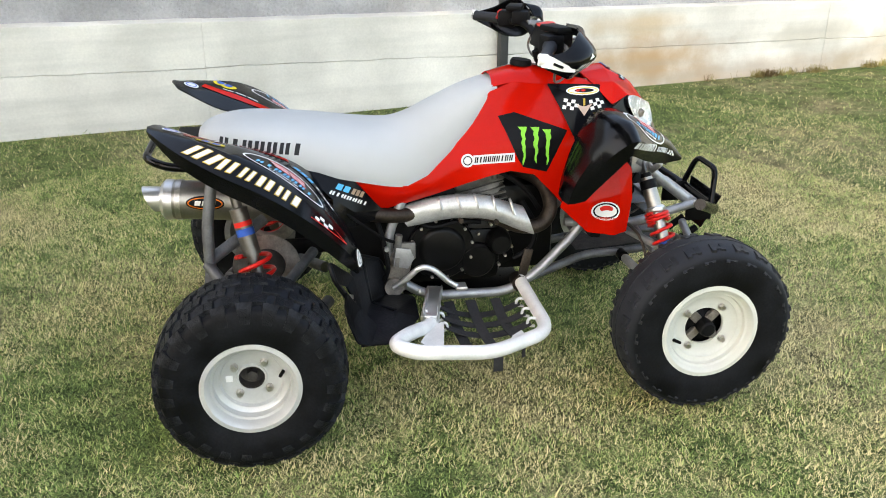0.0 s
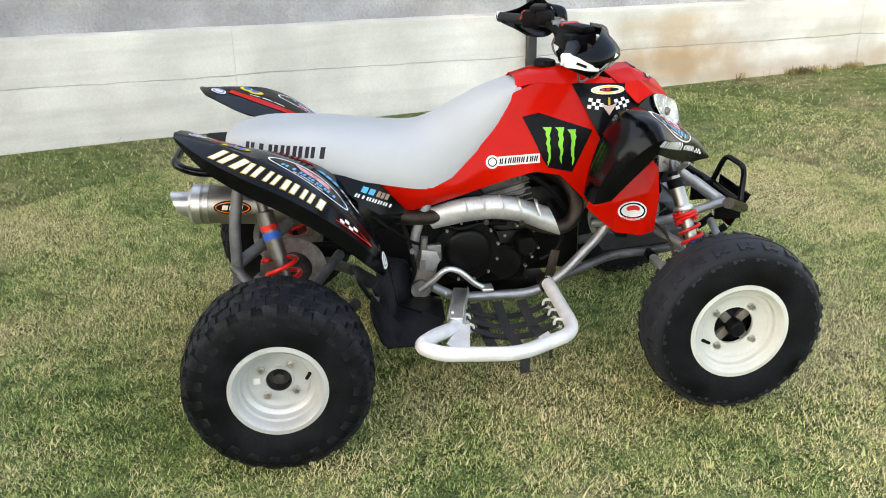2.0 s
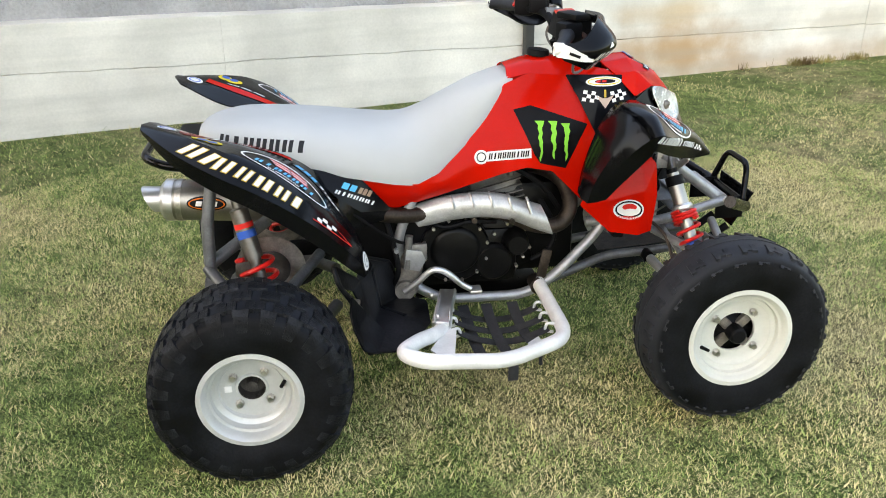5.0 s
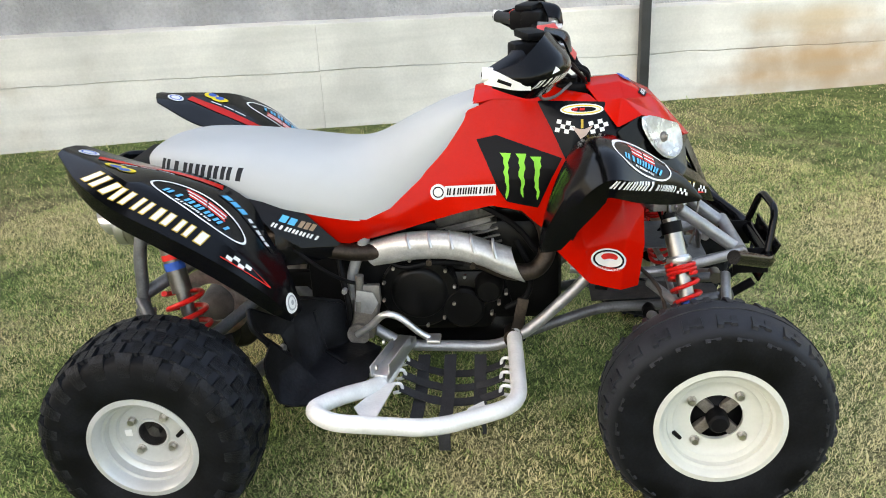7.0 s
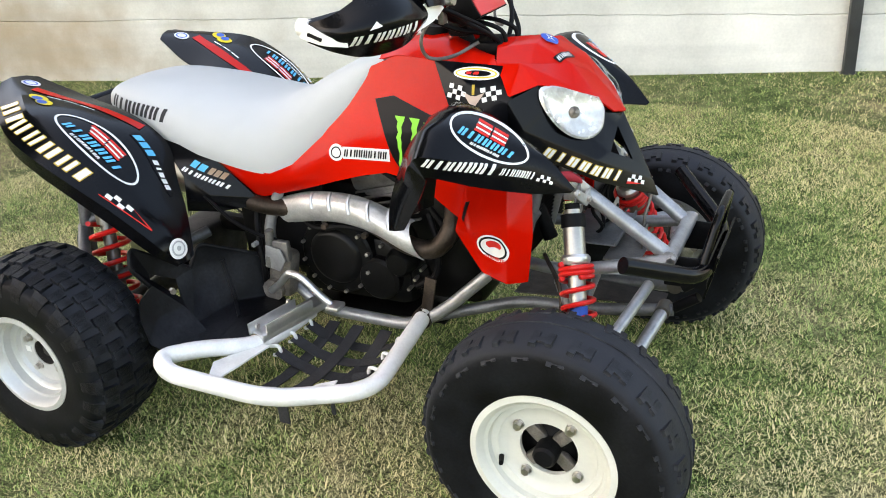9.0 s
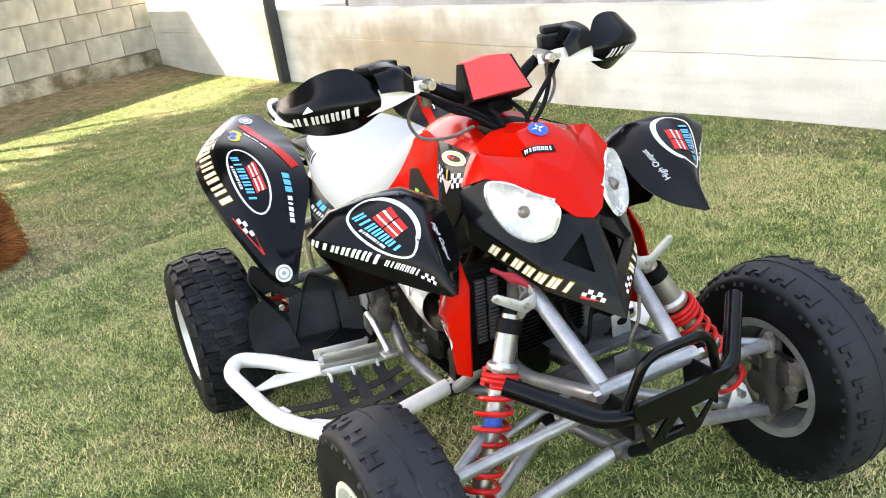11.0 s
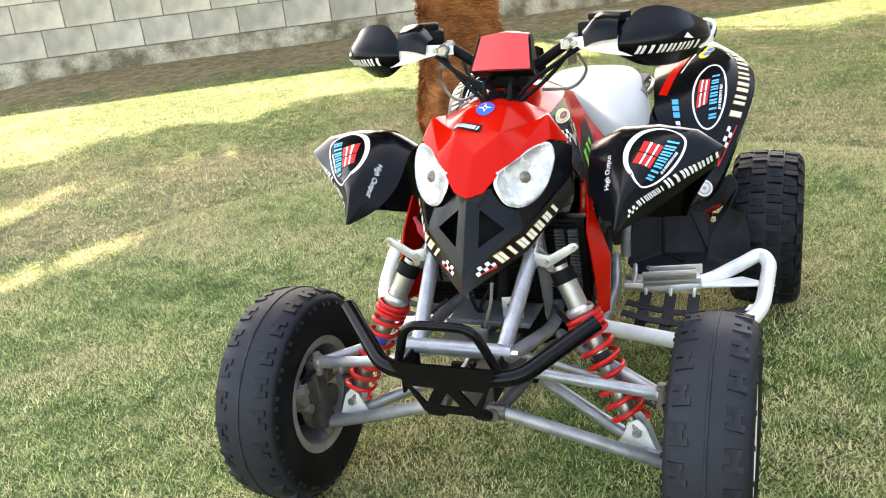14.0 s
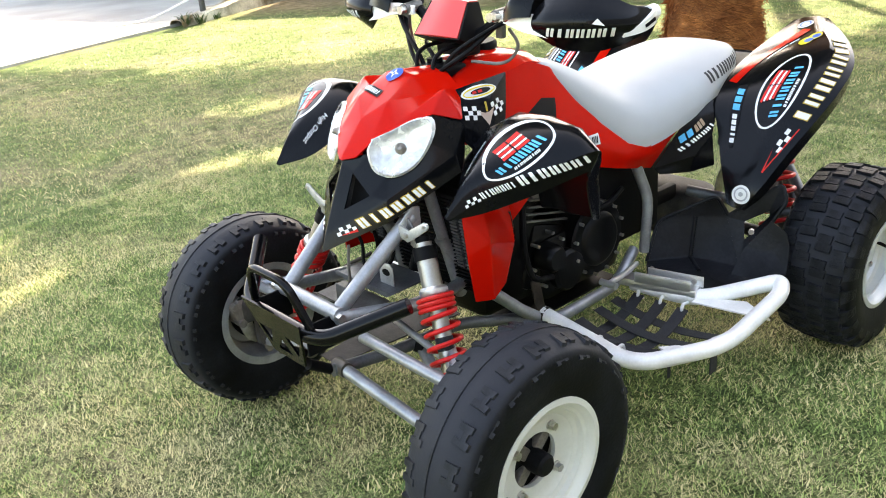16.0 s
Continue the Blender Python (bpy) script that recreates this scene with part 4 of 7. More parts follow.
def build_wheel(name, R, half, rim_r, depth, front):
    """A wheel whose outer side looks towards -y, about its own centre."""
    w = half
    lip = rim_r + 0.008
    o = -w * 0.90
    rim = [(rim_r - 0.012, w * 0.86), (lip, w * 0.90), (lip, w * 0.84), (rim_r - 0.01, w * 0.72), (rim_r - 0.03, w * 0.1), (rim_r - 0.012, -w * 0.70), (lip, -w * 0.84), (lip + 0.001, -w * 0.91), (rim_r - 0.003, -w * 0.93),
           (rim_r - 0.010, -w * 0.86), (rim_r - 0.013, o + depth * 0.34), (rim_r - 0.015, o + depth * 0.40), (rim_r - 0.021, o + depth * 0.43), (rim_r - 0.024, o + depth * 0.74), (rim_r - 0.028, o + depth * 0.80), (rim_r - 0.037, o + depth * 0.84), (rim_r - 0.042, o + depth), (rim_r - 0.060, o + depth + 0.004),
           (0.058 if front else 0.034, o + depth + 0.004), (0.058 if front else 0.034, o + depth + 0.014), (rim_r - 0.05, o + depth + 0.014), (rim_r - 0.03, o + depth + 0.02)]
    wheel = part(name, lathe(rim[5:], 56), RIM if front else REAR_RIM, QUAD, "white painted steel wheel rim" if front else "silver white painted steel wheel rim")
    part("rim_barrel", lathe(rim[:6], 56), STEEL, wheel, "dirty grey inner rim")
    bm = lathe(tyre_profile(R, w, rim_r), 72)
    if front:
        rows = []
        for g, ph in ((-1, 0.0), (1, 0.5)):
            rows += [(g * w * 0.60, R - 0.014, 11, w * 0.46, 0.046, 0.0056, ph, "H", 0.06), (g * w * 0.90, R - 0.038, 52, w * 0.26, 0.036, 0.0065, ph + 0.5, "H", 0.0)]
        tread_blocks(rows, 22, wheel, WORN)
        part("tread_rib", lathe([(R - 0.012, -0.005), (R - 0.003, -0.0025), (R - 0.003, 0.0025), (R - 0.012, 0.005)], 72), WORN, wheel)
    else:
        rows = []
        for g, ph in ((-1, 0.0), (1, 0.5)):
            rows += [(g * w * 0.225, R - 0.012, 2, w * 0.41, 0.050, 0.0125, ph, "split", 0.05), (g * w * 0.625, R - 0.018, 9, w * 0.38, 0.050, 0.0125, ph + 0.5, "split", 0.05)]
        tread_blocks(rows, 23, wheel, KNOB)
        shoulder_bars(R, w, 23, wheel)
    part("tyre", bm, RUBBER, wheel, "black knobbly off-road tyre, worn")
    f = o + depth + 0.004
    if front:
        star = lathe([(0.0, f - 0.005), (0.020, f - 0.005), (0.024, f + 0.012), (0.057, f + 0.034), (0.086, f + 0.036), (0.086, f + 0.042), (0.0, f + 0.042)], 40)
        arms = bmesh.new()
        for k in range(4):
            a = math.pi / 4 + k * math.pi / 2
            arms = join(arms, box(0.040 * math.cos(a), f + 0.013, 0.040 * math.sin(a), 0.044, 0.018, 0.027, 0.005, (0, -math.degrees(a), 0)))
        hub = part("hub", arms, HUB_STEEL, wheel, "dirty cast hub with four spokes")
        part("hub_flange", star, BLACK, hub, "dark hub flange")
        part("hub_cap", lathe([(0.0, f - 0.032), (0.018, f - 0.032), (0.023, f - 0.027), (0.024, f - 0.015), (0.024, f + 0.008), (0.0, f + 0.008)], 24), BLACK, wheel, "black rubber hub cap")
    else:
        part("hub", join(lathe([(0.0, f + 0.03), (0.033, f + 0.03), (0.033, f - 0.002), (0.038, f - 0.004), (0.038, f + 0.002)], 32), rod((0, f + 0.03, 0), (0, f + 0.004, 0), 0.015, n=6)), HUB, wheel, "dark axle hub with a castle nut")
    for k in range(4):
        a = math.pi / 4 + k * math.pi / 2 + 0.12
        rr = 0.074 if front else 0.055
        p = (rr * math.cos(a), f, rr * math.sin(a))
        part("wheel_nut", join(rod((p[0], f - 0.014, p[2]), (p[0], f + 0.001, p[2]), 0.0085, n=6), rod((p[0], f - 0.003, p[2]), (p[0], f + 0.001, p[2]), 0.0115, n=12)), BOLT, wheel)
    if not front:
        part("hub_ring", lathe([(0.033, f + 0.002), (0.034, f - 0.005), (0.038, f - 0.005), (0.041, f + 0.001)], 36), REAR_RIM, wheel, "raised ring round the hub")
        part("rim_step", lathe([(0.082, f + 0.001), (0.083, f - 0.004), (0.087, f - 0.007), (0.092, f - 0.006)], 48), REAR_RIM, wheel, "pressed step of the rim")
        part("tag", box(-0.058, f - 0.001, 0.0, 0.018, 0.003, 0.018, 0.001), D_WHITE, wheel, "small white tag on the rim")
    a = math.radians(12 if not front else 200)
    q = rim_r - 0.034
    part("valve", rod((q * math.cos(a), f - 0.004, q * math.sin(a)), ((q - 0.012) * math.cos(a), f - 0.035, (q - 0.012) * math.sin(a)), 0.0055, 0.0045, 8), BLACK, wheel, "black rubber tyre valve")
    return wheel


REAR_X, REAR_Z, REAR_R, REAR_HALF = -0.644, 0.250, 0.252, 0.108
FRONT_X, FRONT_Z, FRONT_R, FRONT_HALF = 0.644, 0.262, 0.264, 0.080


def place_wheels():
    rear = build_wheel("wheel", REAR_R, REAR_HALF, 0.121, 0.058, False)
    front = build_wheel("wheel", FRONT_R, FRONT_HALF, 0.136, 0.036, True)
    for w, x, y, z in ((rear, REAR_X, 0.550, REAR_Z), (front, FRONT_X, 0.497, FRONT_Z)):
        w.matrix_basis = pose(x, -y, z)
        copy_thing(w, pose(x, y, z, 0, 0, 180))


place_wheels()


# ---- quad bike: bodywork ----
from mathutils.bvhtree import BVHTree


def pair(name, bm, mat, parent=None, label="", smooth=True):
    """A right-hand part and its mirror image on the left."""
    other = mirrored(bm)
    return part(name, bm, mat, parent or QUAD, label, smooth), part(name, other, mat, parent or QUAD, label, smooth)


def tree_of(*obs):
    bm = bmesh.new()
    for o in obs:
        bm.from_mesh(o.data)
    return BVHTree.FromBMesh(bm)


def spaced(line, a, b):
    """The stretch of a flat line between two shares of its length, as (place, place)."""
    seg = [math.hypot(q[0] - p[0], q[1] - p[1]) for p, q in zip(line, line[1:])]
    def at(t):
        d = t * sum(seg)
        for (p, q), l in zip(zip(line, line[1:]), seg):
            if d <= l:
                return (p[0] + (q[0] - p[0]) * d / l, p[1] + (q[1] - p[1]) * d / l)
            d -= l
        return line[-1]
    return at(a), at(b)


class Patch:
    """A flat drawing board held over a surface, from which shapes are pressed onto it."""

    def __init__(self, tree, origin, u, up, parent):
        self.tree, self.o, self.parent = tree, Vector(origin), parent
        self.u = Vector(u).normalized()
        self.n = self.u.cross(Vector(up)).normalized()
        self.v = self.n.cross(self.u)

    def along(self, pts):
        """World points as places on the board."""
        return [((Vector(p) - self.o).dot(self.u), (Vector(p) - self.o).dot(self.v)) for p in pts]

    def press(self, name, polys, mat, lift=0.0016, label="", fine=0.010):
        bm = bmesh.new()
        for poly in polys:
            try:
                bm.faces.new([bm.verts.new((a, b, 0)) for a, b in poly])
            except ValueError:
                pass
        bmesh.ops.remove_doubles(bm, verts=bm.verts[:], dist=0.00005)
        bmesh.ops.triangulate(bm, faces=bm.faces[:])
        for _ in range(4):
            long = [e for e in bm.edges if e.calc_length() > fine]
            if not long:
                break
            bmesh.ops.subdivide_edges(bm, edges=long, cuts=1, use_grid_fill=False)
            bmesh.ops.triangulate(bm, faces=bm.faces[:])
        lost = []
        for v in bm.verts:
            p = self.o + self.u * v.co.x + self.v * v.co.y
            hit = self.tree.ray_cast(p + self.n * 0.07, -self.n, 0.17)
            if hit[0] is None:
                lost.append(v)
            else:
                v.co = hit[0] + self.n * lift
        bmesh.ops.delete(bm, geom=lost, context="VERTS")
        if not bm.faces:
            bm.free()
            return None
        return part(name, bm, mat, self.parent, label, smooth=False)


def cells(x0, x1, y0, y1, nx=1, ny=1):
    """A rectangle cut into cells, so that it can follow a curved surface."""
    out = []
    for i in range(nx):
        for j in range(ny):
            a, b = x0 + (x1 - x0) * i / nx, x0 + (x1 - x0) * (i + 1) / nx
            c, d = y0 + (y1 - y0) * j / ny, y0 + (y1 - y0) * (j + 1) / ny
            out.append([(a, c), (b, c), (b, d), (a, d)])
    return out


def ring(cx, cy, rx, ry, wid, n=36, turn=0.0):
    out = []
    c, s = math.cos(turn), math.sin(turn)
    def at(a, k):
        x, y = (rx - k) * math.cos(a), (ry - k) * math.sin(a)
        return (cx + x * c - y * s, cy + x * s + y * c)
    for i in range(n):
        a, b = 2 * math.pi * i / n, 2 * math.pi * (i + 1) / n
        out.append([at(a, 0), at(b, 0), at(b, wid), at(a, wid)])
    return out


def disc(cx, cy, rx, ry, n=28, turn=0.0):
    return ring(cx, cy, rx, ry, min(rx, ry) * 0.5, n, turn) + [[tuple(q) for q in [
        (cx + (rx - min(rx, ry) * 0.5) * math.cos(2 * math.pi * i / n) * math.cos(turn) - (ry - min(rx, ry) * 0.5) * math.sin(2 * math.pi * i / n) * math.sin(turn),
         cy + (rx - min(rx, ry) * 0.5) * math.cos(2 * math.pi * i / n) * math.sin(turn) + (ry - min(rx, ry) * 0.5) * math.sin(2 * math.pi * i / n) * math.cos(turn)) for i in range(n)]]]


def bars(x0, y0, x1, y1, count, height, gap=0.22, slant=0.25, grow=0.0, solid=False):
    """A row of plain slanted bars, one for each reserved character."""
    out = []
    L = math.hypot(x1 - x0, y1 - y0)
    ux, uy = (x1 - x0) / L, (y1 - y0) / L
    step = L / count
    H = height / 2
    for k in range(count):
        a, b = k * step, (k + 1 - gap) * step
        if count > 4 and k % 5 == 1:
            a, b = a + step * 0.2, b - step * 0.2
        w = b - a
        strokes = ((a, b),) if solid or count < 6 or k % 5 == 1 else ((a, a + w * 0.40), (b - w * 0.40, b))
        for a, b in strokes:
            q = []
            for s, t in ((a - grow, -H - grow), (b + grow, -H - grow), (b + grow, H + grow), (a - grow, H + grow)):
                s2 = s + slant * t
                q.append((x0 + ux * s2 - uy * t, y0 + uy * s2 + ux * t))
            out.append(q)
    return out


def checks(x0, y0, x1, y1, nx, ny, height, odd=0):
    out = []
    L = math.hypot(x1 - x0, y1 - y0)
    ux, uy = (x1 - x0) / L, (y1 - y0) / L
    for i in range(nx):
        for j in range(ny):
            if (i + j) % 2 == odd:
                q = []
                for s, t in ((i, j), (i + 1, j), (i + 1, j + 1), (i, j + 1)):
                    s2, t2 = s * L / nx, (t / ny - 0.5) * height
                    q.append((x0 + ux * s2 - uy * t2, y0 + uy * s2 + ux * t2))
                out.append(q)
    return out


def text_polys(word, x0, y0, length, turn=0.0, slant=0.0):
    """The outlines of a readable word, filled, as flat polygons."""
    cu = bpy.data.curves.new("word", "FONT")
    cu.body, cu.size, cu.shear = word, 1.0, slant
    ob = bpy.data.objects.new("word", cu)
    me = ob.to_mesh()
    pts = [(v.co.x, v.co.y) for v in me.vertices]
    faces = [tuple(p.vertices) for p in me.polygons]
    ob.to_mesh_clear()
    bpy.data.objects.remove(ob)
    bpy.data.curves.remove(cu)
    lo, hi = min(p[0] for p in pts), max(p[0] for p in pts)
    k = length / (hi - lo)
    c, s = math.cos(turn), math.sin(turn)
    q = [(x0 + ((x - lo) * c - y * s) * k, y0 + ((x - lo) * s + y * c) * k) for x, y in pts]
    return [[q[i] for i in f] for f in faces]


def build_seat():
    #        x      top    low    half width below, and half width above
    secs = [(-0.772, 0.768, 0.752, 0.060, 0.035), (-0.752, 0.783, 0.742, 0.100, 0.070), (-0.710, 0.797, 0.730, 0.132, 0.095), (-0.627, 0.805, 0.712, 0.168, 0.120),
            (-0.460, 0.793, 0.677, 0.205, 0.135), (-0.323, 0.778, 0.647, 0.212, 0.130), (-0.215, 0.774, 0.624, 0.204, 0.115), (-0.150, 0.792, 0.624, 0.190, 0.105),
            (-0.080, 0.828, 0.664, 0.168, 0.095), (0.013, 0.871, 0.756, 0.136, 0.085), (0.075, 0.888, 0.838, 0.108, 0.078), (0.112, 0.896, 0.878, 0.088, 0.070)]
    rows = []
    for x, zt, zl, wl, wt in secs:
        h = zt - zl
        half = [(wl, zl), (wl * 1.0, zl + 0.25 * h), (wl * 0.72 + wt * 0.28, zl + 0.62 * h), (wt, zl + 0.89 * h), (wt * 0.45, zl + 0.985 * h)]
        rows.append([(x, -w, z) for w, z in half] + [(x, 0, zt)] + [(x, w, z) for w, z in half[::-1]])
    bm = sheet(rows, 0, (3, 4))
    tail = [v for v in bm.verts if abs(v.co.x + 0.772) < 1e-4]
    bmesh.ops.contextual_create(bm, geom=tail)
    thicken(bm, 0.008)
    seat = part("seat", bm, SEAT, QUAD, "light grey vinyl saddle")
    tree = tree_of(seat)
    for s in (-1, 1):
        p = Patch(tree, (-0.590, s * 0.165, 0.752), (1, -0.28 * s * s if s < 0 else 0.28, -0.075) if s < 0 else (-1, -0.28, 0.075), (0, 0, 1), seat)
        polys = bars(-0.124, 0, 0.124, 0, 7, 0.029, 0.22, 0.0)
        p.press("lettering", polys, D_GREY, 0.0012, "dark grey seat lettering drawn as plain bars")
    return seat


def build_tank():
    rows = [[(-0.335, -0.190, 0.634), (-0.333, -0.193, 0.640), (-0.330, -0.196, 0.646)],
            [(-0.252, -0.158, 0.538), (-0.250, -0.192, 0.590), (-0.250, -0.203, 0.634)],
            [(-0.170, -0.166, 0.560), (-0.172, -0.192, 0.592), (-0.175, -0.200, 0.622)],
            [(-0.090, -0.170, 0.583), (-0.100, -0.190, 0.615), (-0.115, -0.184, 0.646)],
            [(0.000, -0.174, 0.612), (-0.008, -0.174, 0.672), (-0.035, -0.156, 0.716)],
            [(0.070, -0.176, 0.632), (0.060, -0.162, 0.720), (0.025, -0.126, 0.792)],
            [(0.140, -0.177, 0.647), (0.145, -0.163, 0.740), (0.085, -0.100, 0.872)],
            [(0.215, -0.172, 0.630), (0.228, -0.166, 0.745), (0.150, -0.097, 0.897)],
            [(0.268, -0.158, 0.575), (0.288, -0.166, 0.735), (0.205, -0.108, 0.896)],
            [(0.318, -0.140, 0.522), (0.345, -0.172, 0.705), (0.262, -0.117, 0.893)]]
    r, l = pair("tank_side", sheet(rows, 0.004, (4, 4), smooth_cols=False), RED, None, "glossy red tank side panel")
    rows = [[(0.095, -0.086, 0.884), (0.10, -0.04, 0.906), (0.10, 0, 0.910), (0.10, 0.04, 0.906), (0.095, 0.086, 0.884)],
            [(0.150, -0.096, 0.897), (0.17, -0.05, 0.922), (0.175, 0, 0.928), (0.17, 0.05, 0.922), (0.150, 0.096, 0.897)],
            [(0.205, -0.107, 0.896), (0.24, -0.06, 0.925), (0.245, 0, 0.930), (0.24, 0.06, 0.925), (0.205, 0.107, 0.896)],
            [(0.262, -0.116, 0.893), (0.30, -0.07, 0.915), (0.305, 0, 0.905), (0.30, 0.07, 0.915), (0.262, 0.116, 0.893)],
            [(0.400, -0.120, 0.888), (0.38, -0.08, 0.900), (0.36, 0, 0.880), (0.38, 0.08, 0.900), (0.400, 0.120, 0.888)]]
    top = part("tank_top", sheet(rows, 0.004, (3, 3)), RED, QUAD, "glossy red tank top")
    part("fuel_cap", join(lathe([(0, 0.012), (0.030, 0.012), (0.034, 0.004), (0.034, -0.006), (0, -0.006)], 24, "Z")), BLACK, QUAD, "black fuel cap").matrix_basis = pose(0.205, 0, 0.936, 0, 6, 0)
    # dark side panels in front of the tank
    pts = {"a": (0.255, -0.120, 0.896), "b": (0.425, -0.128, 0.890), "c": (0.462, -0.166, 0.815), "d": (0.385, -0.186, 0.725), "e": (0.330, -0.178, 0.745), "m": (0.345, -0.156, 0.858), "f": (0.29, -0.150, 0.83)}
    kr, kl = pair("knee_panel", facets(pts, ["a b m", "a m f", "m b c", "f m e", "m c d e"], 0.004, 0.003), NAVY, None, "black plastic side panel with stickers")
    tr, tl = tree_of(r, l), tree_of(kr, kl)
    for s, parent, kp in ((-1, r, kr), (1, l, kl)):
        u = (1, 0.0, 0.0) if s < 0 else (-1, 0, 0)
        k = 1 if s < 0 else -1
        # drink sign: black field with three green claw strokes
        p = Patch(tr, (0.190, s * 0.175, 0.735), u, (0, s * -0.10, 1), parent)
        P = lambda *q: [tuple((k * a, b) for a, b in q)]
        p.press("sticker_field", [[(k * a, b) for a, b in q] for q in (
            [(-0.085, 0.075), (-0.035, 0.085), (-0.03, 0.02), (-0.06, 0.02)], [(-0.035, 0.085), (0.03, 0.062), (0.03, 0.0), (-0.03, 0.02)],
            [(0.03, 0.062), (0.125, 0.028), (0.10, -0.02), (0.03, 0.0)], [(-0.03, 0.02), (0.03, 0.0), (0.035, -0.09), (-0.012, -0.078)], [(0.03, 0.0), (0.10, -0.02), (0.065, -0.098), (0.035, -0.09)],
            [(-0.06, 0.02), (-0.03, 0.02), (-0.012, -0.078), (-0.03, -0.05)])], D_BLACK, 0.0014, "black sticker field")
        claws = []
        rng = random.Random(31)
        for x, top_, low_ in ((-0.012, 0.040, -0.072), (0.026, 0.038, -0.068), (0.062, 0.030, -0.076)):
            claws.append([(k * (x - 0.015), top_ + 0.003), (k * (x + 0.012), top_ + 0.002), (k * (x + 0.009), top_ - 0.010), (k * (x - 0.006), top_ - 0.009)])
            last = (x - 0.006, x + 0.009)
            for m in range(9):
                z0, z1 = top_ - 0.009 + (low_ - top_ + 0.009) * m / 9, top_ - 0.009 + (low_ - top_ + 0.009) * (m + 1) / 9
                w = 0.0080 * (1 - 0.075 * m)
                mid = x + 0.001 + rng.uniform(-0.003, 0.003)
                nxt = (mid - w * rng.uniform(0.6, 1.1), mid + w * rng.uniform(0.6, 1.1)) if m < 8 else (mid - 0.0008, mid + 0.0008)
                claws.append([(k * last[0], z0), (k * last[1], z0), (k * nxt[1], z1), (k * nxt[0], z1)])
                last = nxt
        p.press("claw_mark", claws, D_GREEN, 0.0024, "three ragged green strokes")
        p = Patch(tr, (0.070, s * 0.17, 0.685), (1, -0.04, 0.035) if s < 0 else (-1, -0.04, -0.035), (0, s * -0.1, 1), parent)
        p.press("sticker", cells(-0.045, 0.082, -0.014, 0.014, 6, 1) + disc(-0.062, 0.0, 0.020, 0.020), D_WHITE, 0.0014, "white sticker strip")
        p.press("lettering", bars(-0.040, 0, 0.078, 0, 9, 0.017, 0.25, 0.2) + ring(-0.062, 0, 0.014, 0.014, 0.003, 18), D_BLACK, 0.0024, "black lettering as plain bars")
        # oval, flags and figure one
        p = Patch(tl, (0.362, s * 0.16, 0.845), u, (0, s * -0.45, 1), kp)
        p.press("oval_sticker", disc(0.0, 0.036, 0.052, 0.015), D_WHITE, 0.0016, "white oval sticker")
        p.press("oval_print", ring(0.0, 0.036, 0.047, 0.0115, 0.003), D_YELLOW, 0.0026)
        p.press("oval_centre", disc(0.004, 0.036, 0.030, 0.0065), D_BLACK, 0.0026)
        p.press("oval_spot", bars(-0.022, 0.036, 0.012, 0.036, 2, 0.006, 0.3), D_RED, 0.0036)
        p.press("chequered_flag", checks(-0.062, 0.000, -0.018, -0.010, 4, 3, 0.030), D_WHITE, 0.0016, "white chequered flag print")
        p.press("chequered_flag", checks(0.018, -0.010, 0.062, 0.000, 4, 3, 0.030), D_WHITE, 0.0016, "white chequered flag print")
        p.press("figure_one", [[(a, (b + 0.014) * 0.5 - 0.010) for a, b in q] for q in text_polys("1", -0.003, -0.014, 0.006)], D_GOLD, 0.0026, "gold figure one")
        p.press("trophy_print", [[(-0.026, -0.004), (-0.006, -0.012), (-0.010, -0.026)], [(0.026, -0.004), (0.010, -0.026), (0.006, -0.012)], [(-0.006, -0.012), (0.006, -0.012), (0.010, -0.026), (0.0, -0.040), (-0.010, -0.026)]], flat("print_tan", (0.50, 0.38, 0.32), 0.5), 0.0016)


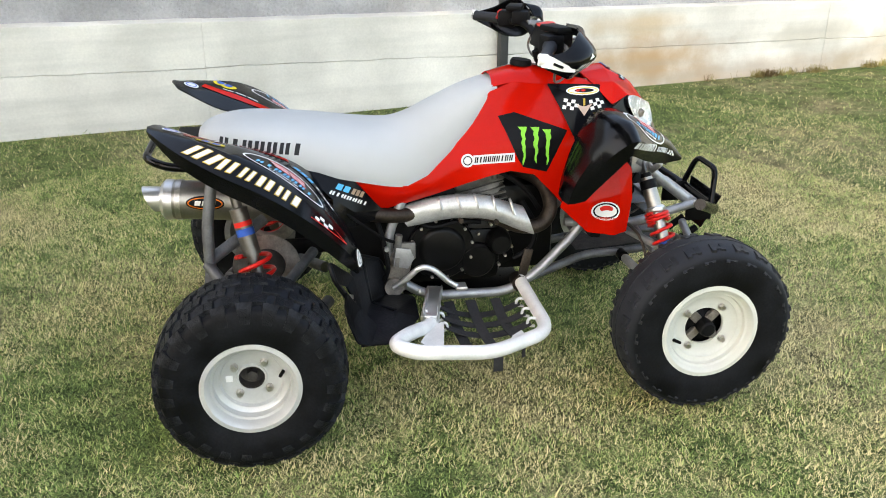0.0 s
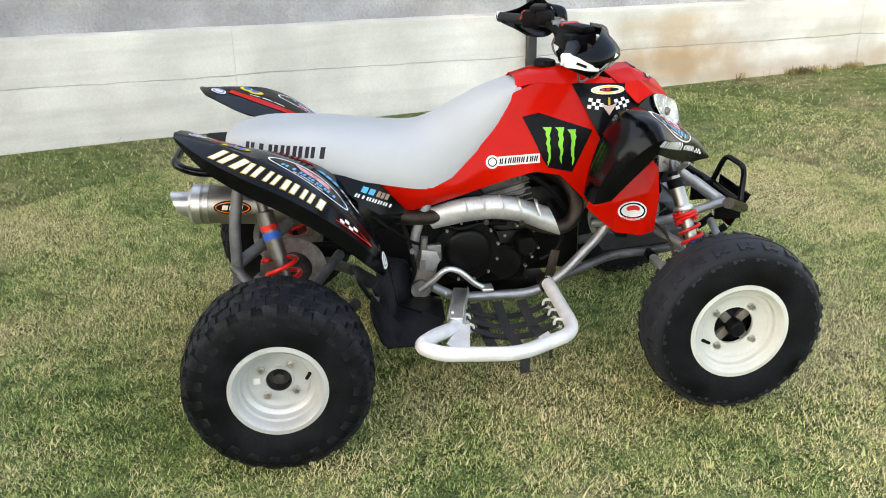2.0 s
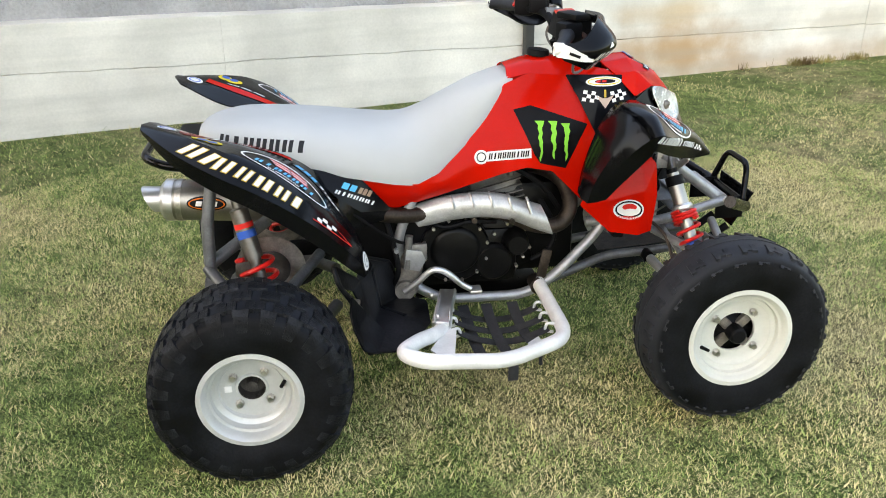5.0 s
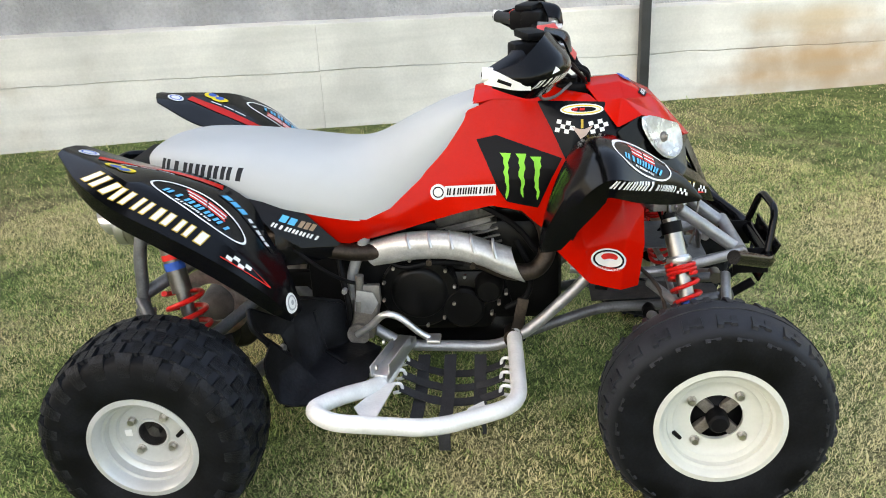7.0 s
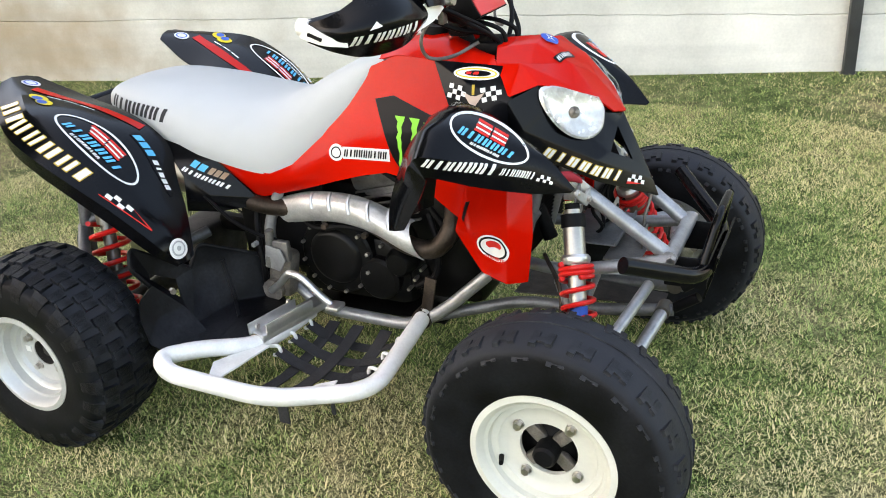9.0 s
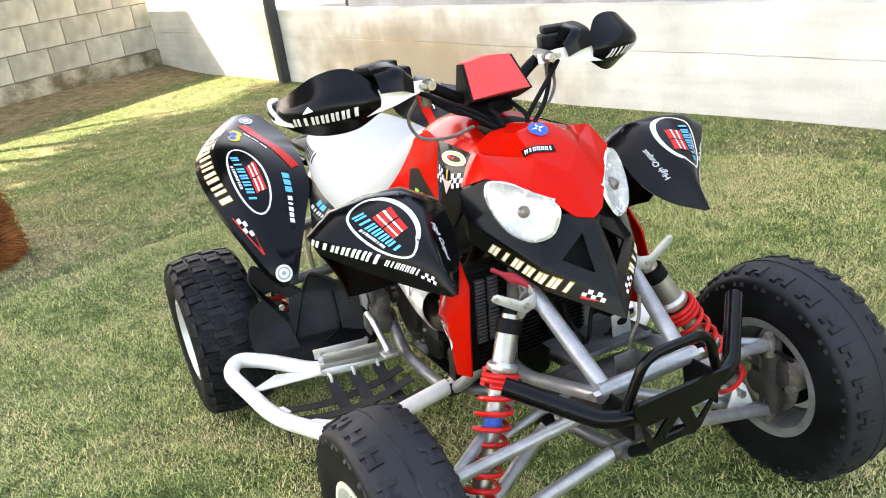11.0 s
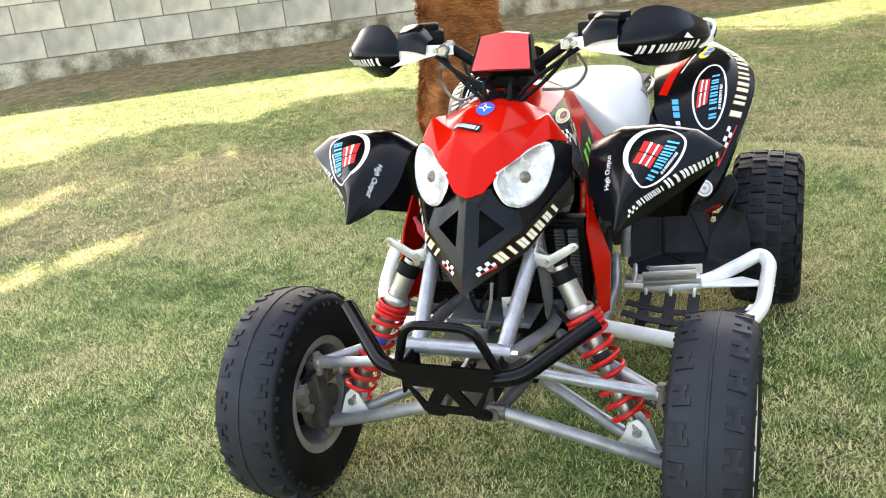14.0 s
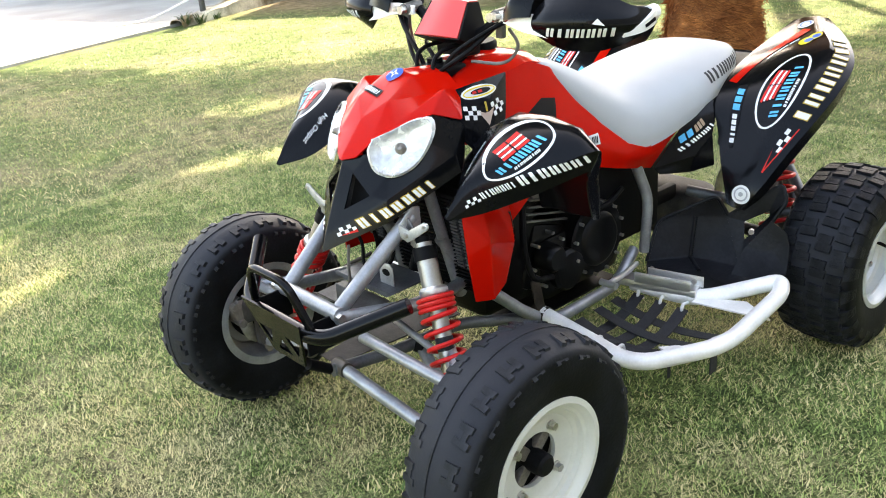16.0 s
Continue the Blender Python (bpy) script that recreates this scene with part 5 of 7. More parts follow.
def build_nose():
    pts = {"t0": (0.372, 0, 0.922), "s0": (0.378, -0.060, 0.914), "b": (0.462, 0, 0.930), "w": (0.462, -0.044, 0.921), "v": (0.470, -0.098, 0.884), "e": (0.458, -0.134, 0.902), "c": (0.445, -0.174, 0.838), "n1": (0.504, -0.146, 0.860),
           "r1": (0.540, -0.050, 0.884), "m": (0.578, 0, 0.848), "n2": (0.560, -0.088, 0.838), "n3": (0.596, -0.056, 0.818), "p": (0.628, -0.032, 0.779), "t": (0.646, 0, 0.772), "q": (0.405, -0.120, 0.894)}
    for k in ("s0", "e", "c", "n1", "r1", "n2", "n3", "p", "q", "w", "v"):
        x, y, z = pts[k]
        pts[k + "'"] = (x, -y, z)
    f = ["t0 b w s0", "s0 w v q", "q v e", "q e c", "c e n1", "b m r1 w", "w r1 v", "e v r1 n2", "e n2 n1", "m t p n3", "m n3 r1", "r1 n3 n2"]
    f += [" ".join(k if k in ("t0", "b", "m", "t") else k + "'" for k in q.split()) for q in f]
    hood = part("hood", facets(pts, f, 0.004, 0.004), RED, QUAD, "glossy red nose cover with raised shoulders")
    tree = tree_of(hood)
    p = Patch(tree, (0.476, 0, 0.922), (0, 1, 0), (-1, 0, 0.5), hood)
    p.press("round_badge", disc(0, 0, 0.021, 0.021), D_BLUE, 0.0026, "blue round badge", 0.005)
    p.press("badge_star", [[(0, 0.013), (0.003, 0.003), (-0.003, 0.003)], [(0, -0.013), (0.003, -0.003), (-0.003, -0.003)], [(0.016, 0), (0.003, 0.003), (0.003, -0.003)], [(-0.016, 0), (-0.003, 0.003), (-0.003, -0.003)]], D_WHITE, 0.004, "", 0.005)
    p = Patch(tree, (0.520, -0.030, 0.893), (0.22, 1, 0.06), (-1, 0.2, 0.6), hood)
    p.press("sticker", cells(-0.034, 0.034, -0.010, 0.010, 3, 1), D_BLACK, 0.0018, "black sticker")
    p.press("lettering", bars(-0.030, 0, 0.030, 0, 7, 0.011), D_WHITE, 0.0028, "white lettering as plain bars")
    # black mask with vents
    q = {"c1": (0.640, 0, 0.770), "c2": (0.668, 0, 0.710), "v": (0.722, 0, 0.584), "w": (0.708, 0, 0.622), "hi": (0.602, -0.044, 0.782), "hb": (0.592, -0.090, 0.738), "ho": (0.512, -0.152, 0.800), "ht": (0.498, -0.140, 0.856),
         "o": (0.445, -0.180, 0.830), "b0": (0.478, -0.182, 0.772), "b1": (0.616, -0.108, 0.694), "d0": (0.470, -0.186, 0.732), "d1": (0.618, -0.114, 0.648), "k": (0.44, -0.165, 0.74),
         "v1": (0.632, -0.022, 0.748), "v2": (0.670, -0.022, 0.672), "v3": (0.630, -0.078, 0.704)}
    for k in list(q):
        x, y, z = q[k]
        if y:
            q[k + "'"] = (x, -y, z)
    f = ["c1 hi v1", "hi hb v3 v1", "hb b1 v3", "b1 w v2 v3", "w c2 v2", "c2 c1 v1 v2", "hb ho b0 b1", "ho ht o b0", "b0 b1 d1 d0", "b1 w v d1", "o b0 d0 k"]
    f += [" ".join(k if k in ("c1", "c2", "v", "w") else k + "'" for k in g.split()) for g in f]
    mask = part("headlight_mask", facets(q, f, 0.006, 0.003), BLACK_GLOSS, QUAD, "black headlight mask with two vents")
    tree = tree_of(mask)
    part("vent_backing", facets({"a": (0.56, -0.10, 0.735), "b": (0.56, 0.10, 0.735), "c": (0.60, 0.085, 0.66), "d": (0.66, 0, 0.60), "e": (0.60, -0.085, 0.66), "f": (0.60, 0, 0.75)}, ["a e d f", "b c d f"], 0.004), BLACK, mask, "black inner wall behind the vents")
    for s in (-1, 1):
        a, b = Vector((0.470, s * 0.178, 0.750)), Vector((0.700, s * 0.020, 0.622))
        d = (b - a) * (1 if s < 0 else -1)
        p = Patch(tree, (a + b) / 2, d, (0.35, 0, 1), mask)
        L = d.length
        k = 1 if s < 0 else -1
        x0, x1 = (-L * 0.32, L * 0.30) if s < 0 else (-L * 0.30, L * 0.32)
        p.press("lettering_edge", bars(x0, 0, x1, 0, 7, 0.019, 0.36, 0.3 * k, 0.0016), D_GOLD, 0.0018, "gold-edged lettering")
        p.press("lettering", bars(x0, 0, x1, 0, 7, 0.019, 0.36, 0.3 * k), D_WHITE, 0.0026, "white lettering drawn as plain bars")
        e = k * L * 0.33
        p.press("chequered_edge", checks(min(e, e + k * 0.045), 0, max(e, e + k * 0.045), 0, 5, 2, 0.014), D_WHITE, 0.002)
        p.press("red_flash", [[(k * L * 0.33, -0.012), (k * L * 0.47, -0.006), (k * L * 0.33, -0.006)]], D_RED, 0.002)
        # headlight: bowl, bulb and lens
        hs = [Vector((x, s * y, z)) for x, y, z in ((0.594, 0.052, 0.812), (0.605, 0.049, 0.790), (0.609, 0.059, 0.766), (0.606, 0.074, 0.746), (0.589, 0.101, 0.737), (0.566, 0.124, 0.746), (0.544, 0.140, 0.765), (0.522, 0.150, 0.795), (0.505, 0.152, 0.827), (0.504, 0.141, 0.850), (0.528, 0.114, 0.847), (0.561, 0.082, 0.829))]
        out = Vector((0.731, s * 0.587, 0.350)).normalized()
        hs = [p_ + out * 0.009 for p_ in curve_points(hs + hs[:1], 3)][:-1]
        c = sum(hs, Vector()) / len(hs)
        across = out.cross(Vector((0, 0, 1))).normalized()
        bm = bmesh.new()
        rings = []
        for f_, dz in ((1.03, -0.004), (0.94, 0.001), (0.80, -0.004), (0.62, -0.007), (0.40, -0.009), (0.18, -0.010)):
            ring_ = []
            for h in hs:
                o_ = (h - c) * f_
                flute = 0.0016 * math.sin(o_.dot(across) * 420) if 0.3 < f_ < 0.9 else 0.0
                ring_.append(bm.verts.new(c + o_ + out * (dz + flute)))
            rings.append(ring_)
        for u_, v_ in zip(rings, rings[1:]):
            for i in range(len(hs)):
                bm.faces.new((u_[i], u_[(i + 1) % len(hs)], v_[(i + 1) % len(hs)], v_[i]))
        bm.faces.new(rings[-1])
        lamp = part("headlight", bm, CHROME, QUAD, "bright headlight with a clear rounded lens")
        bm = bmesh.new()
        rings = []
        for f_, dz in ((1.0, 0.000), (0.95, 0.006), (0.82, 0.012), (0.60, 0.0165), (0.30, 0.019)):
            rings.append([bm.verts.new(c + (h - c) * f_ + out * dz) for h in hs])
        for u_, v_ in zip(rings, rings[1:]):
            for i in range(len(hs)):
                bm.faces.new((u_[i], u_[(i + 1) % len(hs)], v_[(i + 1) % len(hs)], v_[i]))
        bm.faces.new(rings[-1])
        lens = part("lens", bm, GLASS, lamp, "clear lens")
        lens.visible_shadow = False
        part("bulb", lathe([(0.0, 0.005), (0.004, 0.005), (0.006, 0.002), (0.008, -0.001), (0.012, -0.004), (0.013, -0.012), (0.0, -0.012)], 20, "Z"), BRONZE, lamp, "bronze bulb holder").matrix_basis = Matrix.Translation(c - out * 0.002) @ out.to_track_quat("Z", "Y").to_matrix().to_4x4()



def build_front_fenders():
    # across each row: inner edge, inner ridge, middle, crest, outer corner, lower edge; from the tip over the arch to the flap
    rows = [[(0.622, -0.294, 0.699), (0.625, -0.298, 0.704), (0.626, -0.300, 0.704), (0.625, -0.302, 0.703), (0.623, -0.304, 0.700), (0.620, -0.306, 0.697)],
            [(0.556, -0.256, 0.713), (0.572, -0.298, 0.760), (0.573, -0.308, 0.764), (0.570, -0.319, 0.761), (0.561, -0.336, 0.736), (0.550, -0.340, 0.701)],
            [(0.500, -0.224, 0.752), (0.497, -0.294, 0.814), (0.496, -0.334, 0.814), (0.488, -0.374, 0.805), (0.481, -0.412, 0.776), (0.470, -0.404, 0.730)],
            [(0.425, -0.214, 0.812), (0.415, -0.285, 0.852), (0.410, -0.360, 0.856), (0.405, -0.434, 0.846), (0.405, -0.487, 0.812), (0.402, -0.468, 0.766)],
            [(0.360, -0.214, 0.808), (0.355, -0.270, 0.842), (0.352, -0.350, 0.842), (0.354, -0.426, 0.824), (0.364, -0.472, 0.786), (0.392, -0.462, 0.752)],
            [(0.318, -0.232, 0.745), (0.308, -0.268, 0.770), (0.306, -0.345, 0.768), (0.310, -0.416, 0.750), (0.332, -0.440, 0.736), (0.368, -0.442, 0.714)],
            [(0.298, -0.238, 0.672), (0.272, -0.275, 0.672), (0.268, -0.335, 0.670), (0.272, -0.396, 0.670), (0.300, -0.414, 0.670), (0.334, -0.420, 0.666)],
            [(0.290, -0.246, 0.612), (0.258, -0.285, 0.604), (0.254, -0.335, 0.602), (0.256, -0.384, 0.606), (0.276, -0.396, 0.612), (0.302, -0.402, 0.620)]]
    r, l = pair("front_fender", sheet(rows, 0.004, (2, 6), smooth_rows=False), BLACK_GLOSS, None, "black plastic front mudguard with stickers")
    tree = tree_of(r, l)
    for s, par in ((-1, r), (1, l)):
        k = 1 if s < 0 else -1
        a, b = Vector((0.395, s * 0.368, 0.852)), Vector((0.610, s * 0.304, 0.722))
        d = (b - a) * k
        L = d.length
        q = Patch(tree, (a + b) / 2, d, (0, s * -0.2 + 0.0, 1), par)
        q.press("oval_line", ring(-k * 0.036, 0.004, 0.082, 0.032, 0.0042, 44), D_WHITE, 0.0016, "white oval outline")
        q.press("flag_print", [w for j in range(3) for w in bars(-k * 0.036 - 0.034, 0.024 - 0.008 * j, -k * 0.036 + 0.034, 0.022 - 0.008 * j, 2, 0.0042, 0.10, 0.0)], D_RED, 0.0022, "red flag stripes")
        q.press("flag_white", [w for j in range(2) for w in bars(-k * 0.036 - 0.033, 0.020 - 0.008 * j, -k * 0.036 + 0.034, 0.018 - 0.008 * j, 2, 0.0026, 0.10, 0.0)], D_WHITE, 0.0022)
        q.press("emblem_print", bars(-k * 0.036 - 0.030, -0.015, -k * 0.036 + 0.030, -0.015, 9, 0.0048), D_WHITE, 0.0022)
        q.press("lettering", bars(-k * 0.036 - 0.058, -0.003, -k * 0.036 + 0.058, -0.003, 7, 0.013, 0.25, 0.3 * k), D_CYAN, 0.0028, "blue lettering as plain bars")
        a, b = Vector((0.385, s * 0.462, 0.808)), Vector((0.600, s * 0.318, 0.716))
        d = (b - a) * k
        L = d.length
        q = Patch(tree, (a + b) / 2, d, (0, s * 0.35, 1), par)
        lo, hi = (-L * 0.48, L * 0.05) if s < 0 else (-L * 0.05, L * 0.48)
        q.press("lettering", bars(lo, 0.004, hi, 0.004, 7, 0.020, 0.25, 0.3 * k), D_WHITE, 0.002, "white lettering drawn as plain bars")
        lo, hi = (L * 0.07, L * 0.33) if s < 0 else (-L * 0.33, -L * 0.07)
        q.press("small_lettering", bars(lo, 0.003, hi, 0.003, 7, 0.013, 0.25, 0.3 * k), D_WHITE, 0.002)
        lo, hi = (L * 0.34, L * 0.46) if s < 0 else (-L * 0.46, -L * 0.34)
        q.press("chequered_edge", checks(lo, 0.001, hi, 0.001, 5, 2, 0.012), D_WHITE, 0.002)
        a, b = Vector((0.440, s * 0.268, 0.818)), Vector((0.575, s * 0.278, 0.722))
        q = Patch(tree, (a + b) / 2, (b - a) * k, (-0.16, -s * 0.93, -0.32), par)
        L = (b - a).length
        q.press("slogan", text_polys("High Output", -L * 0.20, -0.004, L * 0.54, 0, 0.3), D_WHITE, 0.002, "white slogan print")


def build_shrouds():
    p = {"tl": (0.345, -0.196, 0.640), "tr": (0.508, -0.218, 0.650), "br": (0.500, -0.236, 0.452), "bl": (0.382, -0.214, 0.448), "l": (0.302, -0.172, 0.520), "c": (0.466, -0.258, 0.585), "c2": (0.456, -0.250, 0.446), "d": (0.37, -0.235, 0.55), "rr": (0.512, -0.232, 0.56), "tt": (0.452, -0.212, 0.716), "tm": (0.400, -0.205, 0.650)}
    r, l = pair("radiator_shroud", facets(p, ["tl tm d", "tm tt c d", "tt tr c", "tr rr c", "rr br c2 c", "c c2 bl d", "d bl l", "d l tl"], 0.004, 0.004), RED, None, "glossy red radiator shroud")
    tree = tree_of(r, l)
    for s, par in ((-1, r), (1, l)):
        q = Patch(tree, (0.425, s * 0.25, 0.525), (1, 0, 0) if s < 0 else (-1, 0, 0), (0, 0, 1), par)
        if s < 0:
            q.press("round_sticker", disc(0, 0, 0.042, 0.032, 24), D_WHITE, 0.0016, "white oval bird sticker drawn as plain shapes")
            q.press("sticker_ring", ring(0, 0.001, 0.037, 0.027, 0.005, 24), D_BLACK, 0.0026)
            q.press("sticker_fill", disc(0.002, 0.008, 0.020, 0.011, 16) + bars(-0.026, -0.026, 0.030, -0.024, 8, 0.008), D_RED, 0.0030)
            q.press("sticker_spot", disc(0.006, -0.003, 0.016, 0.006, 14), D_WHITE, 0.0036)
        q.press("vent_mark", [[(-0.075, 0.085), (-0.062, 0.09), (-0.085, 0.035), (-0.092, 0.04)]] if s < 0 else [[(0.075, 0.085), (0.062, 0.09), (0.085, 0.035), (0.092, 0.04)]], D_BLACK, 0.0018)
    # radiator behind the shrouds
    rad = part("radiator", box(0.430, 0, 0.545, 0.035, 0.405, 0.25, 0.006, (0, 8, 0)), BLACK, QUAD, "black radiator core")
    for k in range(24):
        part("fin", box(0.452 - 0.0014 * (12 - k), 0, 0.430 + 0.0098 * k, 0.006, 0.37, 0.003), CASE, rad)
    rib = None
    for s in (-1, 1):
        for v in (0.145, 0.176):
            for k in range(18):
                if rib is None:
                    o = rib = part("rib", box(0, 0, 0, 0.010, 0.022, 0.0048), DIRTY_STEEL, rad, "grey radiator rib", smooth=False)
                else:
                    o = new("rib", rib.data)
                    o.parent = rad
                o.matrix_basis = pose(0.4495 + 0.0012 * k, s * v, 0.498 + 0.0084 * k, 0, 14, 0)


def build_rear_fenders():
    rows = [[(-0.322, -0.350, 0.455), (-0.325, -0.362, 0.448), (-0.331, -0.374, 0.444), (-0.338, -0.386, 0.442), (-0.346, -0.388, 0.436)],
            [(-0.362, -0.304, 0.545), (-0.350, -0.338, 0.524), (-0.344, -0.376, 0.500), (-0.360, -0.422, 0.502), (-0.380, -0.424, 0.478)],
            [(-0.412, -0.262, 0.612), (-0.404, -0.304, 0.604), (-0.404, -0.370, 0.592), (-0.428, -0.458, 0.588), (-0.448, -0.454, 0.552)],
            [(-0.450, -0.225, 0.675), (-0.455, -0.270, 0.680), (-0.475, -0.365, 0.682), (-0.502, -0.488, 0.660), (-0.522, -0.480, 0.622)],
            [(-0.510, -0.212, 0.720), (-0.530, -0.268, 0.742), (-0.555, -0.372, 0.752), (-0.588, -0.505, 0.724), (-0.605, -0.494, 0.684)],
            [(-0.600, -0.200, 0.755), (-0.625, -0.260, 0.785), (-0.650, -0.365, 0.800), (-0.685, -0.490, 0.772), (-0.700, -0.478, 0.734)],
            [(-0.720, -0.190, 0.780), (-0.735, -0.250, 0.808), (-0.752, -0.330, 0.822), (-0.785, -0.422, 0.812), (-0.795, -0.412, 0.782)],
            [(-0.850, -0.230, 0.842), (-0.862, -0.255, 0.850), (-0.874, -0.290, 0.854), (-0.872, -0.325, 0.850), (-0.868, -0.325, 0.836)]]
    bend = (0.0, 0.25, 0.75, 1.0, 1.0, 1.0, 0.7, 0.0)      # how far the crest stands out
    shaped = []
    for f_, (c0, c1, c2, c3, c4) in zip(bend, rows):
        c2, c1 = Vector(c2), Vector(c1)
        d1 = c1.lerp(c2, 0.55 * f_) + Vector((0, 0, 0.002 * f_))
        d2 = c2.lerp(Vector(c3), 0.50 * f_) + Vector((0, 0, 0.026 * f_))
        shaped.append([Vector(c0), d1, d2, Vector(c3), Vector(c4)])
    r, l = pair("rear_fender", sheet(shaped, 0.004, (3, 6), smooth_rows=False), BLACK_GLOSS, None, "black plastic rear mudguard with stickers")
    tree = tree_of(r, l)
    for s, par in ((-1, r), (1, l)):
        k = 1 if s < 0 else -1
        side = lambda v: Vector((v.x, v.y * -s, v.z))
        # red strip along the inner top
        line3 = [side(v) for v in (shaped[6][1].lerp(shaped[6][2], 0.55).lerp(shaped[7][1], 0.25), shaped[6][1].lerp(shaped[5][1], 0.25), shaped[5][0].lerp(shaped[5][1], 0.50), shaped[4][0].lerp(shaped[4][1], 0.22))]
        q = Patch(tree, sum(line3, Vector()) / 4, (line3[-1] - line3[0]) * k, Vector((0.25, 0.0, 1)).cross((line3[-1] - line3[0]) * k), par)
        line = q.along(line3)
        strip = []
        for i in range(12):
            a, b = spaced(line, i / 12, (i + 1) / 12)
            strip.append([(a[0], a[1] - 0.014), (b[0], b[1] - 0.014), (b[0], b[1] + 0.014), (a[0], a[1] + 0.014)])
        q.press("red_strip", strip, RED, 0.0018, "red strip")
        a, b = spaced(line, 0.18, 0.62)
        if s > 0:
            a, b = b, a
        q.press("strip_print", bars(a[0], a[1] - 0.026, b[0], b[1] - 0.026, 3, 0.004, 0.15), D_WHITE, 0.002, "thin white print as plain bars")
        # wide outer lettering in a bow
        line3 = [side(c[2].lerp(c[3], 0.52)) for c in shaped[6:0:-1]]
        u = Vector((0.80 * k, 0.0, -0.60 * k))
        q = Patch(tree, (-0.610, s * 0.455, 0.735), u, Vector((0.42, s * 0.52, 0.70)).cross(u), par)
        line = q.along(line3)
        back, front = [], []
        at_, marks = 0.03, ((0.105, 2, 0.50), (0.050, 1, 0.40), (0.098, 2, 0.58), (0.085, 2, 0.62), (0.100, 2, 0.50), (0.092, 2, 0.58), (0.080, 1, 0.56))
        for wide, strokes, gap in marks:
            (x0, y0), (x1, y1) = spaced(line, at_, at_ + wide * 0.90)
            at_ += wide
            if s > 0:
                x0, y0, x1, y1 = x1, y1, x0, y0
            tall = 0.041 - 0.014 * at_
            back += bars(x0, y0, x1, y1, strokes, tall, gap, 0.25 * k, 0.0024)
            front += bars(x0, y0, x1, y1, strokes, tall, gap, 0.25 * k)
        q.press("lettering_edge", back, D_GOLD, 0.0018, "gold edge of the lettering")
        q.press("lettering", front, D_WHITE, 0.0028, "white lettering drawn as plain bars")
        (x0, y0), (x1, y1) = spaced(line, 0.70, 0.82)
        if s > 0:
            x0, y0, x1, y1 = x1, y1, x0, y0
        q.press("chequered_edge", checks(x0, y0, x1, y1, 4, 2, 0.020), D_WHITE, 0.002, "white chequered print")
        (x0, y0), (x1, y1) = spaced(line, 0.68, 0.93)
        q.press("red_flash", [[(x0, y0 - 0.013), (x1, y1 + 0.001), (x1, y1 - 0.002), (x0, y0 - 0.016)], [(x0 + (x1 - x0) * 0.5, y0 + (y1 - y0) * 0.5 + 0.012), (x1, y1 + 0.002), (x1, y1 - 0.002)]], D_RED, 0.002)
        # oval emblem on the inner slope
        o3 = side(shaped[4][1].lerp(shaped[4][2], 0.50)).lerp(side(shaped[3][1].lerp(shaped[3][2], 0.5)), 0.45)
        u = Vector((0.74 * k, 0.0, -0.67 * k))
        q = Patch(tree, o3, u, Vector((0.62, s * -0.16, 0.70)).cross(u), par)
        q.press("oval_line", ring(0, 0, 0.128, 0.050, 0.006, 48), D_WHITE, 0.0018, "white oval outline")
        q.press("flag_print", [w for j in range(3) for w in bars(-0.056 + 0.008 * j, 0.032 - 0.0125 * j, 0.058 + 0.002 * j, 0.030 - 0.0125 * j, 2, 0.0063, 0.06, 0.2)], D_RED, 0.0024, "red flag stripes")
        q.press("flag_white", [w for j in range(2) for w in bars(-0.052 + 0.008 * j, 0.0258 - 0.0125 * j, 0.058, 0.0235 - 0.0125 * j, 2, 0.005, 0.06, 0.2)], D_WHITE, 0.0024)
        q.press("emblem_print", bars(-0.058, -0.032, 0.035, -0.032, 9, 0.008), D_WHITE, 0.0024)
        q.press("emblem_lettering", bars(-0.092, -0.013, 0.088, -0.013, 7, 0.021, 0.30, 0.3 * k), D_CYAN, 0.003, "blue lettering as plain bars")
        # round stickers
        q = Patch(tree, (-0.338, s * 0.380, 0.482), (0.5 * k, 0, -0.86 * k), (0, -s, 0.35), par)
        q.press("round_sticker", disc(0, 0, 0.024, 0.024, 22), D_WHITE, 0.0018, "white round sticker")
        q.press("sticker_ring", ring(0, 0, 0.018, 0.018, 0.004, 20) + disc(0, 0, 0.006, 0.006, 10), flat("print_grey", (0.35, 0.36, 0.36), 0.4), 0.0028)
        q = Patch(tree, (-0.815, s * 0.285, 0.838), (k, 0, -0.15 * k), (0, -s, 0.15), par)
        q.press("round_sticker", disc(0, 0, 0.024, 0.020, 22), D_WHITE, 0.0018, "white round sticker")
        q.press("sticker_ring", ring(0, 0, 0.018, 0.015, 0.004, 20), D_BLUE, 0.0028)
        # sponsor sticker near the tail, tall blue sticker on the inner slope
        q = Patch(tree, (-0.715, s * 0.350, 0.81), (k, 0, -0.2 * k), (0, -s, 0.10), par)
        q.press("sponsor_sticker", disc(-0.012, 0.006, 0.026, 0.017, 22) + disc(0.018, -0.006, 0.022, 0.017, 20), D_YELLOW, 0.0018, "yellow and blue sticker")
        q.press("sponsor_field", disc(-0.010, 0.0, 0.014, 0.011, 18) + disc(0.016, -0.010, 0.013, 0.011, 18), D_BLUE, 0.0028)
        u = Vector((0.46 * k, s * 0.24 * k, -0.80 * k))
        q = Patch(tree, (-0.452, s * 0.292, 0.662), u, Vector((0.72, -s * 0.3, 0.60)).cross(u), par)
        q.press("tall_sticker", [[(k * -0.085, -0.012), (k * -0.085, 0.012), (k * 0.02, 0.013), (k * 0.10, 0.004), (k * 0.10, -0.004), (k * 0.02, -0.013)]], D_BLACK, 0.0016, "tall sticker")
